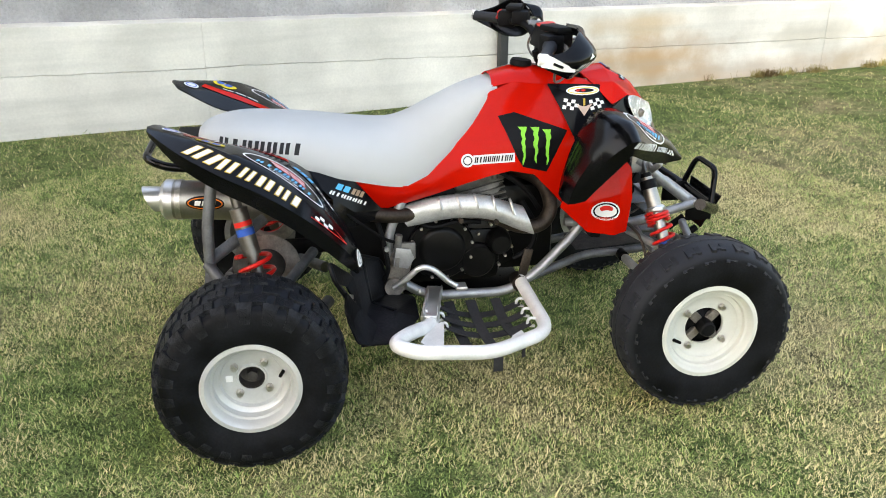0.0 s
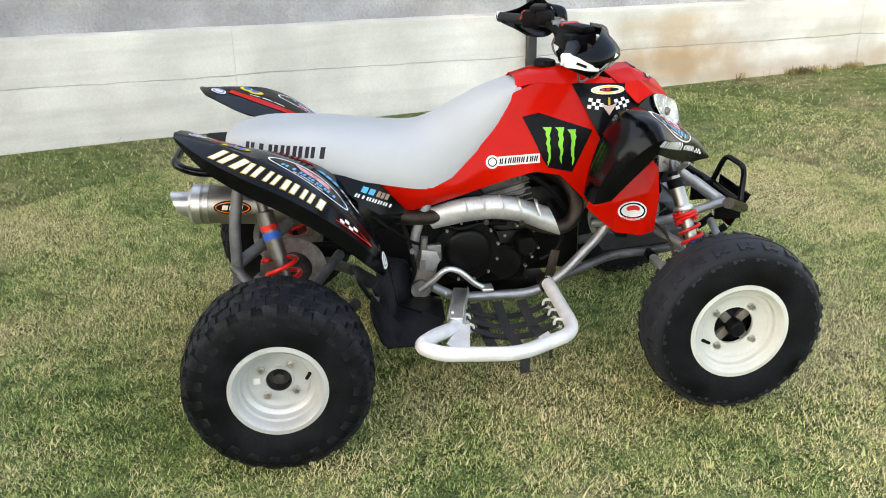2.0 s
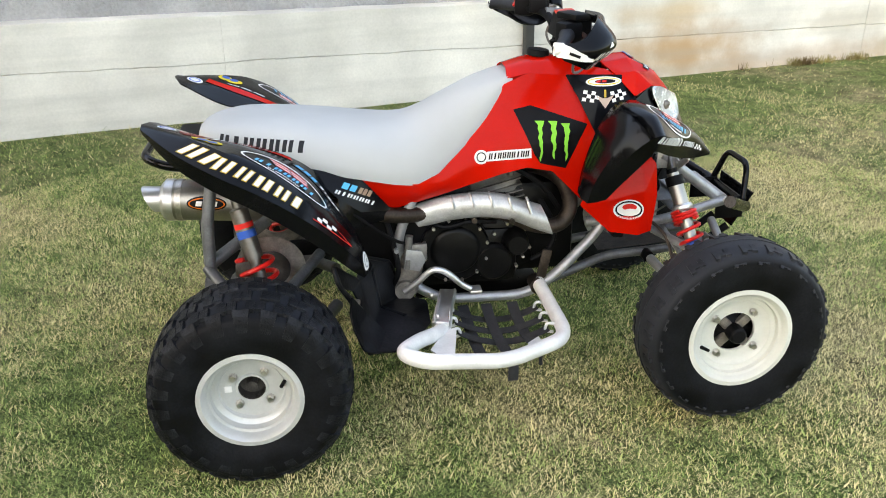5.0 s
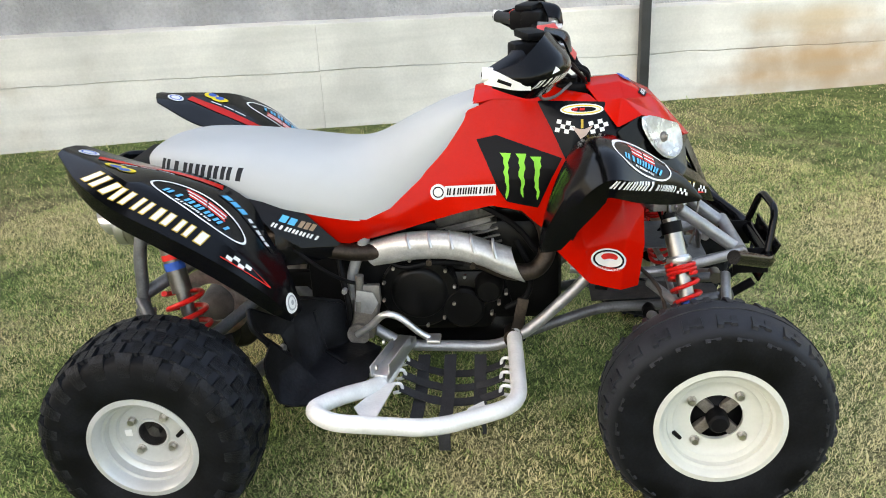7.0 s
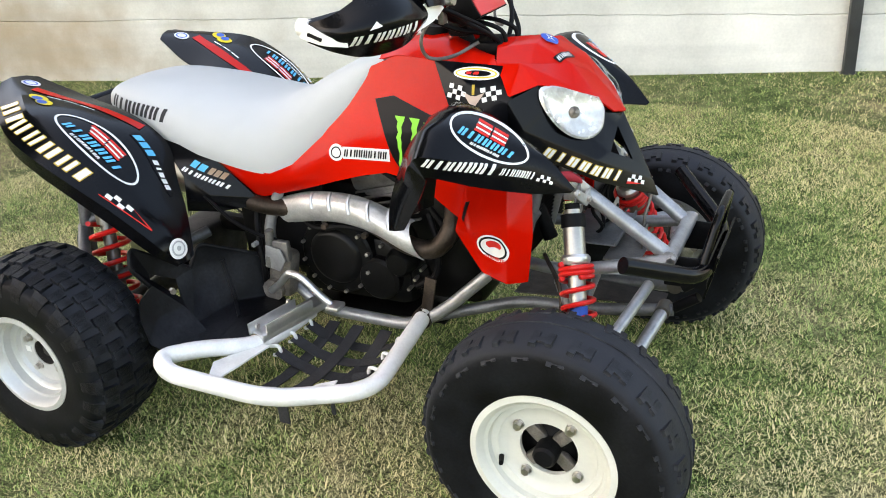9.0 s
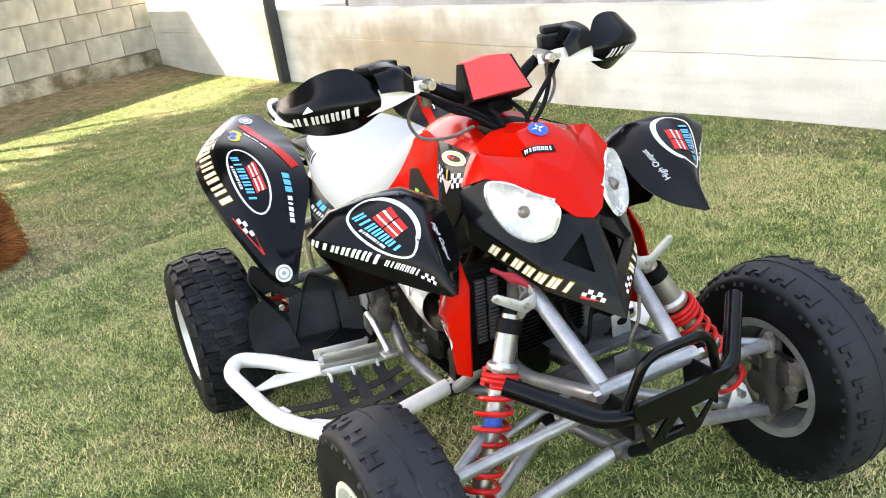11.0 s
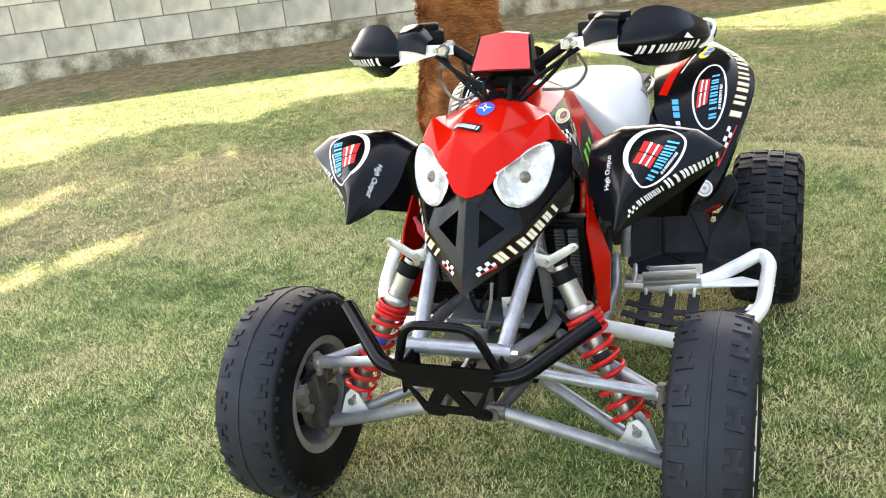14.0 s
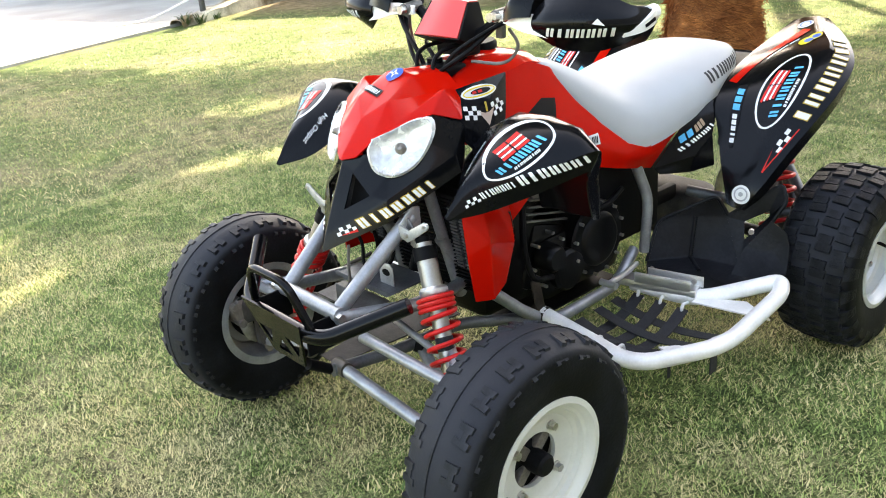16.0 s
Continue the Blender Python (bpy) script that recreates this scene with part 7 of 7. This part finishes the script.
def build_front_suspension(s):
    y = lambda v: s * v
    up, low = Vector((0.690, y(0.392), 0.378)), Vector((0.668, y(0.410), 0.196))
    part("upper_arm", join(tube([Vector((0.735, y(0.130), 0.430)), up], 0.0125, 12), tube([Vector((0.540, y(0.150), 0.420)), up], 0.0125, 12), rod(up - Vector((0.004, y(0.03), 0)), up, 0.015)), STEEL, QUAD, "silver painted upper suspension arm")
    part("ball_joint", join(rod(up + Vector((0, y(0.004), -0.030)), up + Vector((0, y(0.004), 0.016)), 0.013), rod(up + Vector((0, y(0.004), 0.016)), up + Vector((0, y(0.004), 0.024)), 0.009, n=6)), HUB_STEEL, QUAD, "dirty ball joint")
    part("lower_arm", join(tube([Vector((0.755, y(0.075), 0.338)), low], 0.0145, 12), tube([Vector((0.550, y(0.095), 0.312)), low], 0.0145, 12)), STEEL, QUAD, "silver painted lower suspension arm")
    part("ball_joint", join(rod(low + Vector((0, y(0.004), -0.022)), low + Vector((0, y(0.004), 0.030)), 0.014), rod(low + Vector((0, y(0.004), -0.030)), low + Vector((0, y(0.004), -0.022)), 0.009, n=6)), HUB_STEEL, QUAD, "dirty ball joint")
    for x in (0.622, 0.654):
        lug = part("shock_lug", slab([(y(0.296), 0.226), (y(0.384), 0.203), (y(0.356), 0.276), (y(0.340), 0.292), (y(0.322), 0.282)], "x", x, 0.005, 0.0015), WHITE_ALU, QUAD, "triangular alloy shock lug")
        part("lug_bolt", rod((x - 0.002, y(0.338), 0.262), (x + 0.016, y(0.338), 0.262), 0.010, n=6), BOLT, lug)
    top, bot = Vector((0.572, y(0.155), 0.632)), Vector((0.655, y(0.338), 0.262))
    d = (bot - top)
    at = lambda t: top + d * t
    sh = part("front_shock", join(tube([at(0.08), at(0.15), at(0.155), at(0.35)], [0.018, 0.018, 0.0225, 0.0225], 22), tube([at(0.35), at(0.90)], 0.0185, 18), rod(at(0.90), at(1.0), 0.008)), TITANIUM, QUAD, "silver shock absorber")
    part("shock_head", tube([at(0.05), at(0.10), at(0.105), at(0.17)], [0.016, 0.016, 0.026, 0.026], 18), BLACK, sh, "black shock head")
    part("spring_collar", tube([at(0.305), at(0.32), at(0.340), at(0.352)], [0.026, 0.031, 0.031, 0.028], 22), ALU, sh, "ringed alloy spring collar")
    part("spring", join(coil(at(0.35), at(0.42), 0.0262, 0.0054, 2.8), coil(at(0.42), at(0.945), 0.0262, 0.0054, 7.4)), SPRING, sh, "red coil spring")
    part("spring_label", tube([at(0.56), at(0.63)], 0.0192, 18), D_BLUE if s < 0 else D_GREY, sh)
    mount = part("shock_mount", join(slab([(y(0.128), 0.612), (y(0.150), 0.606), (y(0.164), 0.614), (y(0.214), 0.648), (y(0.220), 0.656), (y(0.215), 0.664), (y(0.206), 0.664), (y(0.156), 0.634), (y(0.128), 0.640)], "x", 0.600, 0.005, 0.001),
                                     slab([(0.545, 0.605), (0.604, 0.605), (0.604, 0.640), (0.570, 0.670), (0.545, 0.665)], "y", y(0.128), s * -0.005, 0.001)), SHIELD, QUAD, "bare alloy shock mounting plate")
    part("mount_bolt", rod((0.596, y(0.210), 0.656), (0.609, y(0.210), 0.656), 0.004, n=6), BOLT, mount)
    part("mount_bolt", rod((0.596, y(0.148), 0.622), (0.612, y(0.148), 0.622), 0.007, n=6), BOLT, mount)
    part("brake_hose", tube(curve_points([(0.50, y(0.13), 0.47), (0.56, y(0.20), 0.42), (0.58, y(0.27), 0.33), (0.62, y(0.38), 0.30)], 6), 0.005, 8), PIPE, QUAD)
    part("tie_rod", join(tube([Vector((0.60, y(0.05), 0.40)), Vector((0.612, y(0.385), 0.330))], 0.0085, 10), rod((0.612, y(0.385), 0.315), (0.612, y(0.385), 0.345), 0.014)), STEEL, QUAD)
    part("steering_knuckle", join(box(0.672, y(0.418), 0.285, 0.05, 0.035, 0.19, 0.012), rod((0.648, y(0.40), 0.262), (0.646, y(0.49), 0.262), 0.03), box(0.63, y(0.405), 0.32, 0.07, 0.025, 0.03, 0.008), box(0.70, y(0.43), 0.30, 0.06, 0.04, 0.07, 0.012)), HUB, QUAD, "dirty cast steering knuckle")
    part("brake_disc", lathe([(0.05, y(0.438)), (0.086, y(0.438)), (0.086, y(0.442)), (0.05, y(0.442))], 40, close=True), BOLT, QUAD, "steel brake disc").matrix_basis = pose(0.644, 0, 0.262)


def build_calipers():
    for s in (-1, 1):
        part("brake_caliper", join(box(0.728, s * 0.440, 0.300, 0.045, 0.05, 0.075, 0.010, (0, 18, 0)), rod((0.745, s * 0.405, 0.325), (0.745, s * 0.47, 0.325), 0.011), rod((0.735, s * 0.405, 0.275), (0.735, s * 0.47, 0.275), 0.011)), HUB_STEEL, QUAD, "dirty brake caliper")
        part("knuckle_arm", tube(curve_points([(0.672, s * 0.415, 0.30), (0.64, s * 0.405, 0.318), (0.612, s * 0.388, 0.325)], 4), 0.012, 10), HUB_STEEL, QUAD)
        part("brake_line", tube(curve_points([(0.735, s * 0.43, 0.33), (0.70, s * 0.40, 0.36), (0.66, s * 0.34, 0.37), (0.60, s * 0.24, 0.43)], 6), 0.0045, 8), BLACK, QUAD)


build_calipers()


def build_rear_suspension(s):
    y = lambda v: s * v
    top, bot = Vector((-0.672, y(0.275), 0.655)), Vector((-0.580, y(0.375), 0.270))
    d = bot - top
    at = lambda t: top + d * t
    sh = part("rear_shock", join(tube([at(0.02), at(0.10), at(0.11), at(0.44)], [0.014, 0.014, 0.025, 0.025], 20), tube([at(0.44), at(0.92)], 0.0175, 16), rod(at(0.90), at(1.0), 0.009)), DARK_TI, QUAD, "rear shock absorber")
    part("shock_band", tube([at(0.20), at(0.235)], 0.0256, 20), D_RED, sh, "red band")
    part("shock_decal", tube([at(0.25), at(0.30)], 0.0256, 20), D_BLUE, sh, "blue decal")
    part("spring", coil(at(0.42), at(0.96), 0.034, 0.0068, 5.6), SPRING, sh, "red coil spring")
    part("shock_bolt", rod(top + Vector((0, -0.03 * -s, 0)), top + Vector((0, 0.03 * s, 0)), 0.010, n=8), BOLT, sh)
    part("rear_lower_arm", join(tube([Vector((-0.42, y(0.13), 0.235)), Vector((-0.60, y(0.435), 0.185))], 0.019, 12), tube([Vector((-0.74, y(0.12), 0.225)), Vector((-0.66, y(0.435), 0.185))], 0.019, 12)), DIRTY_STEEL, QUAD, "grey rear lower arm")
    part("rear_upper_arm", join(tube([Vector((-0.46, y(0.14), 0.41)), Vector((-0.62, y(0.43), 0.345))], 0.016, 12), tube([Vector((-0.76, y(0.285), 0.45)), Vector((-0.64, y(0.43), 0.345))], 0.016, 12), tube([Vector((-0.76, y(0.285), 0.455)), Vector((-0.60, y(0.16), 0.53))], 0.017, 12)), DIRTY_STEEL, QUAD, "grey rear upper arm")
    part("drive_shaft", tube([Vector((-0.62, y(0.10), 0.26)), Vector((-0.62, y(0.17), 0.26)), Vector((-0.625, y(0.20), 0.26)), Vector((-0.64, y(0.38), 0.252)), Vector((-0.642, y(0.42), 0.25)), Vector((-0.644, y(0.48), 0.25))], [0.045, 0.045, 0.018, 0.018, 0.045, 0.045], 18), HUB, QUAD, "drive shaft with joints")
    part("rear_knuckle", box(-0.635, y(0.445), 0.262, 0.06, 0.035, 0.20, 0.012), HUB, QUAD)
    part("rear_disc", lathe([(0.055, y(0.205)), (0.098, y(0.205)), (0.098, y(0.209)), (0.055, y(0.209))], 40, close=True), BOLT, QUAD, "dirty brake disc").matrix_basis = pose(-0.60, 0, 0.40)


def build_rear_end():
    part("differential", box(-0.62, 0, 0.28, 0.17, 0.24, 0.17, 0.05, seg=3), HUB, QUAD, "oily rear axle housing")
    part("grab_bar", tube(corner_points([(-0.690, -0.150, 0.690), (-0.850, -0.165, 0.700), (-0.918, -0.120, 0.716), (-0.918, 0.120, 0.716), (-0.850, 0.165, 0.700), (-0.690, 0.150, 0.690)], 0.05, 6), 0.0125, 12), BLACK_GLOSS, QUAD, "black tubular rear grab bar")
    part("tail_lamp", box(-0.800, 0, 0.712, 0.04, 0.11, 0.035, 0.010), flat("red_lamp_lens", (0.45, 0.01, 0.01), 0.15), QUAD, "red tail lamp")
    part("tail_tray", box(-0.74, 0, 0.728, 0.22, 0.30, 0.02, 0.008), BLACK, QUAD, "black tail tray")
    part("chain_guard", box(-0.40, 0.03, 0.36, 0.32, 0.03, 0.05, 0.01), BLACK, QUAD)


def build_front_tray():
    tray = part("front_tray", join(box(0.585, 0.02, 0.484, 0.12, 0.19, 0.004, 0.001), box(0.645, 0.02, 0.488, 0.004, 0.19, 0.012, 0.001)), DIRTY_STEEL, QUAD, "dirty grey steel tray behind the headlight mask")
    tag = part("tag_plate", slab([(0.045, 0.486), (0.092, 0.486), (0.092, 0.530), (0.082, 0.538), (0.045, 0.534)], "x", 0.606, 0.003, 0.0008), SHIELD, tray, "bent alloy tag plate with an oval hole")
    part("tag_hole", disc_plate(0.6098, 0.070, 0.516, 0.013, 0.008), BLACK, tag, "dark oval hole")
    part("wire", tube(curve_points([(0.690, 0.056, 0.605), (0.692, 0.050, 0.56), (0.684, 0.036, 0.52), (0.681, 0.028, 0.488), (0.66, 0.02, 0.44), (0.60, 0.02, 0.40)], 5), 0.0035, 8), HUB_STEEL, tray, "thin dusty wire")
    for y0, y1 in ((-0.06, -0.02), (0.03, -0.01), (0.085, 0.05)):
        part("wire", tube(curve_points([(0.60, y0, 0.60), (0.585, y0 * 0.6 + y1 * 0.4, 0.55), (0.60, y1, 0.50), (0.555, y1 * 0.5, 0.46)], 5), 0.0042, 8), BLACK, tray, "black wire")


def disc_plate(x, y, z, ry, rz):
    """A thin oval facing forwards."""
    return slab([(y + ry * math.cos(2 * math.pi * k / 20), z + rz * math.sin(2 * math.pi * k / 20)) for k in range(20)], "x", x, 0.0008)


def build_bumper():
    pts = corner_points([(0.715, -0.276, 0.542), (0.832, -0.150, 0.474), (0.845, -0.100, 0.468), (0.845, 0.100, 0.468), (0.832, 0.150, 0.474), (0.715, 0.276, 0.542)], 0.06, 6)
    bar = part("front_bumper", tube(pts, 0.0175, 18), BLACK_GLOSS, QUAD, "black tubular front bumper")
    part("bumper_hoop", tube(corner_points([(0.838, -0.112, 0.470), (0.862, -0.070, 0.585), (0.862, 0.070, 0.585), (0.838, 0.112, 0.470)], 0.035, 6), 0.0095, 12), BLACK_GLOSS, bar, "black bumper hoop")
    # plate with three windows
    o = {"a": (-0.112, 0.503), "b": (0.112, 0.503), "c": (0.060, 0.376), "d": (-0.060, 0.376), "e": (-0.080, 0.444), "f": (-0.026, 0.444), "g": (-0.052, 0.400), "h": (0.026, 0.444), "i": (0.080, 0.444), "j": (0.052, 0.400), "k": (0.0, 0.434), "l": (0.026, 0.394), "m": (-0.026, 0.394)}
    q = {k: (0.872 - 0.25 * (0.50 - z), y, z) for k, (y, z) in o.items()}
    f = ["a e g d", "a b i h f e", "b c j i", "f k m g", "h j l k", "f h k", "d g m", "c l j", "d m l c"]
    part("bumper_plate", facets(q, f, 0.005), BLACK_GLOSS, bar, "black pierced bumper plate", smooth=False)
    for s in (-1, 1):
        part("bumper_lug", box(0.805, s * 0.098, 0.455, 0.09, 0.006, 0.07, 0.002), BLACK, bar)
        part("lower_stay", rod((0.775, s * 0.05, 0.338), (0.828, s * 0.052, 0.375), 0.012), BLACK, bar)


def build_controls():
    bar = part("handlebar", tube(corner_points([(0.150, -0.432, 1.022), (0.205, -0.290, 1.030), (0.268, -0.150, 1.030), (0.282, -0.050, 0.965), (0.282, 0.050, 0.965), (0.268, 0.150, 1.030), (0.205, 0.290, 1.030), (0.150, 0.432, 1.022)], 0.05, 6), 0.0125, 14), BLACK, QUAD, "black handlebar")
    pod = part("instrument_pod", sheet([[(0.262, -0.050, 1.048), (0.258, 0, 1.055), (0.262, 0.050, 1.048)], [(0.300, -0.056, 1.052), (0.304, 0, 1.058), (0.300, 0.056, 1.052)], [(0.350, -0.070, 0.982), (0.357, 0, 0.985), (0.350, 0.070, 0.982)]], 0.01, (4, 3), True, False), POD_RED, QUAD, "matt red instrument pod cover")
    part("pod_shell", facets({"a": (0.262, -0.056, 1.046), "b": (0.300, -0.062, 1.050), "c": (0.350, -0.076, 0.978), "d": (0.300, -0.068, 0.955), "e": (0.245, -0.058, 0.985), "a'": (0.262, 0.056, 1.046), "b'": (0.300, 0.062, 1.050), "c'": (0.350, 0.076, 0.978), "d'": (0.300, 0.068, 0.955), "e'": (0.245, 0.058, 0.985)},
         ["a b c d e", "a' b' c' d' e'", "c c' d' d", "d d' e' e", "e e' a' a"], 0.004, 0.004), BLACK, pod, "black pod shell")
    for s in (-1, 1):
        y = lambda v: s * v
        part("grip", tube([Vector((0.152, y(0.428), 1.022)), Vector((0.160, y(0.408), 1.023)), Vector((0.206, y(0.292), 1.030)), Vector((0.210, y(0.280), 1.030))], [0.018, 0.0165, 0.0165, 0.021], 16), RUBBER, bar, "black rubber grip")
        part("lever", tube(curve_points([(0.262, y(0.215), 1.030), (0.262, y(0.27), 1.025), (0.238, y(0.35), 1.020), (0.205, y(0.42), 1.016)], 5), 0.0055, 8), ALU, bar, "alloy hand lever")
        part("switch_housing", join(box(0.222, y(0.255), 1.035, 0.06, 0.05, 0.055, 0.010, (0, 0, s * -22)), box(0.255, y(0.205), 1.045, 0.055, 0.075, 0.045, 0.008, (0, 0, s * -20)), box(0.240, y(0.230), 1.073, 0.050, 0.085, 0.018, 0.005, (0, 0, s * -22))), BLACK, bar, "black switch and brake fluid housing")
        if s > 0:
            part("button", rod((0.200, 0.255, 1.05), (0.193, 0.255, 1.06), 0.009), D_RED, bar, "red button")
            part("button", rod((0.200, 0.275, 1.035), (0.190, 0.275, 1.04), 0.008), D_RED, bar, "red button")
        spar = part("guard_spar", sheet([[(0.298, y(0.130), 1.034), (0.300, y(0.130), 1.014)], [(0.312, y(0.180), 1.040), (0.314, y(0.180), 1.014)], [(0.318, y(0.235), 1.038), (0.320, y(0.235), 1.002)], [(0.306, y(0.300), 1.036), (0.308, y(0.300), 0.990)]], 0.010, (2, 4)), WHITE, bar, "white handguard spar")
        part("spar_bolt", join(rod((0.310, y(0.148), 1.026), (0.326, y(0.148), 1.026), 0.010, n=8), rod((0.312, y(0.165), 1.028), (0.328, y(0.165), 1.028), 0.006, n=8)), BOLT, spar)
        part("spar_clamp", join(rod((0.262, y(0.150), 1.030), (0.310, y(0.150), 1.026), 0.014), box(0.30, y(0.155), 1.0, 0.014, 0.02, 0.04, 0.003)), ENGINE, spar, "alloy clamp")
        rows = [[(0.305, y(0.262), 1.048), (0.322, y(0.262), 1.020), (0.306, y(0.264), 0.992)],
                [(0.278, y(0.305), 1.088), (0.326, y(0.315), 1.022), (0.285, y(0.312), 0.966)],
                [(0.262, y(0.370), 1.086), (0.306, y(0.388), 1.022), (0.242, y(0.372), 0.960)],
                [(0.215, y(0.428), 1.050), (0.242, y(0.440), 1.016), (0.205, y(0.422), 0.978)],
                [(0.160, y(0.440), 1.034), (0.168, y(0.446), 1.018), (0.158, y(0.440), 1.000)]]
        shell = part("handguard", sheet(rows, 0.004, (5, 5)), BLACK_GLOSS, bar, "black plastic handguard")
        part("guard_tip", join(sheet([[(0.140, y(0.440), 1.040), (0.142, y(0.439), 1.008)], [(0.168, y(0.453), 1.034), (0.170, y(0.451), 1.004)], [(0.200, y(0.452), 1.018), (0.203, y(0.448), 0.996)], [(0.238, y(0.430), 0.999), (0.238, y(0.428), 0.990)]], 0.007, (2, 4)), rod((0.138, y(0.430), 1.026), (0.160, y(0.430), 1.024), 0.016)), WHITE, shell, "white handguard end cap")
        part("tip_slot", box(0.184, y(0.4535), 1.013, 0.030, 0.003, 0.007, 0.001, (0, 22, s * -6)), BLACK, shell)
        part("visor", sheet([[(0.292, y(0.180), 1.052), (0.318, y(0.185), 1.046), (0.328, y(0.190), 1.020)], [(0.275, y(0.215), 1.085), (0.322, y(0.215), 1.072), (0.334, y(0.218), 1.030)], [(0.268, y(0.262), 1.082), (0.308, y(0.262), 1.068), (0.326, y(0.262), 1.034)]], 0.005, (4, 4)), BLACK_GLOSS, bar, "black cable visor")
        tr = tree_of(shell)
        k = 1 if s < 0 else -1
        a, b = Vector((0.232, s * 0.425, 0.998)), Vector((0.318, s * 0.292, 1.004))
        q = Patch(tr, (a + b) / 2, (b - a) * k, (0.0, 0, 1), shell)
        L = (b - a).length
        q.press("lettering", bars(-L * 0.46, 0.002, L * 0.46, 0.006, 7, 0.019, 0.24, 0.25), D_WHITE, 0.002, "white lettering drawn as plain bars")
        q.press("white_flash", [[(-k * 0.02, 0.024), (-k * 0.045, 0.020), (-k * 0.03, 0.034)]], D_WHITE, 0.002)
    cables = [[(0.29, -0.20, 1.03), (0.33, -0.13, 0.99), (0.36, -0.05, 0.94), (0.36, 0.0, 0.86)], [(0.29, -0.17, 1.02), (0.345, -0.10, 0.965), (0.375, -0.04, 0.92), (0.37, 0.02, 0.86)],
              [(0.29, 0.20, 1.03), (0.335, 0.13, 0.99), (0.365, 0.06, 0.94), (0.36, 0.0, 0.86)], [(0.29, 0.17, 1.03), (0.35, 0.11, 0.96), (0.385, 0.05, 0.915), (0.37, -0.02, 0.86)],
              [(0.30, -0.03, 0.96), (0.355, -0.035, 0.955), (0.385, -0.03, 0.93), (0.375, -0.02, 0.86)], [(0.30, 0.03, 0.96), (0.36, 0.025, 0.95), (0.39, 0.03, 0.925), (0.38, 0.02, 0.86)], [(0.24, -0.13, 0.99), (0.30, -0.09, 0.955), (0.34, -0.02, 0.93), (0.35, 0.03, 0.88)]]
    for c in cables:
        part("cable", tube(curve_points(c, 6), 0.0052, 8), BLACK, bar)
    part("throttle_cable", tube(curve_points([(0.285, -0.165, 1.000), (0.262, -0.185, 0.955), (0.265, -0.165, 0.912), (0.300, -0.120, 0.905), (0.340, -0.070, 0.925)], 7), 0.0038, 8), ENGINE, bar, "grey braided cable loop")
    part("throttle_cable", tube(curve_points([(0.285, 0.165, 1.000), (0.275, 0.180, 0.96), (0.290, 0.150, 0.925), (0.330, 0.090, 0.93)], 7), 0.0038, 8), ENGINE, bar)
    part("bar_clamp", box(0.282, 0, 0.955, 0.05, 0.10, 0.05, 0.008), BLACK, bar)
    part("ignition_barrel", rod((0.34, -0.02, 0.90), (0.34, -0.02, 0.93), 0.018), BLACK, QUAD)
    part("fork_bracket", box(0.345, 0, 0.905, 0.08, 0.10, 0.03, 0.008), BLACK, QUAD)


build_frame()
build_engine()
for side in (-1, 1):
    build_nerf(side)
    build_front_suspension(side)
    build_rear_suspension(side)
build_rear_end()
build_front_tray()
build_bumper()
build_controls()


build_grass()
build_fringe()
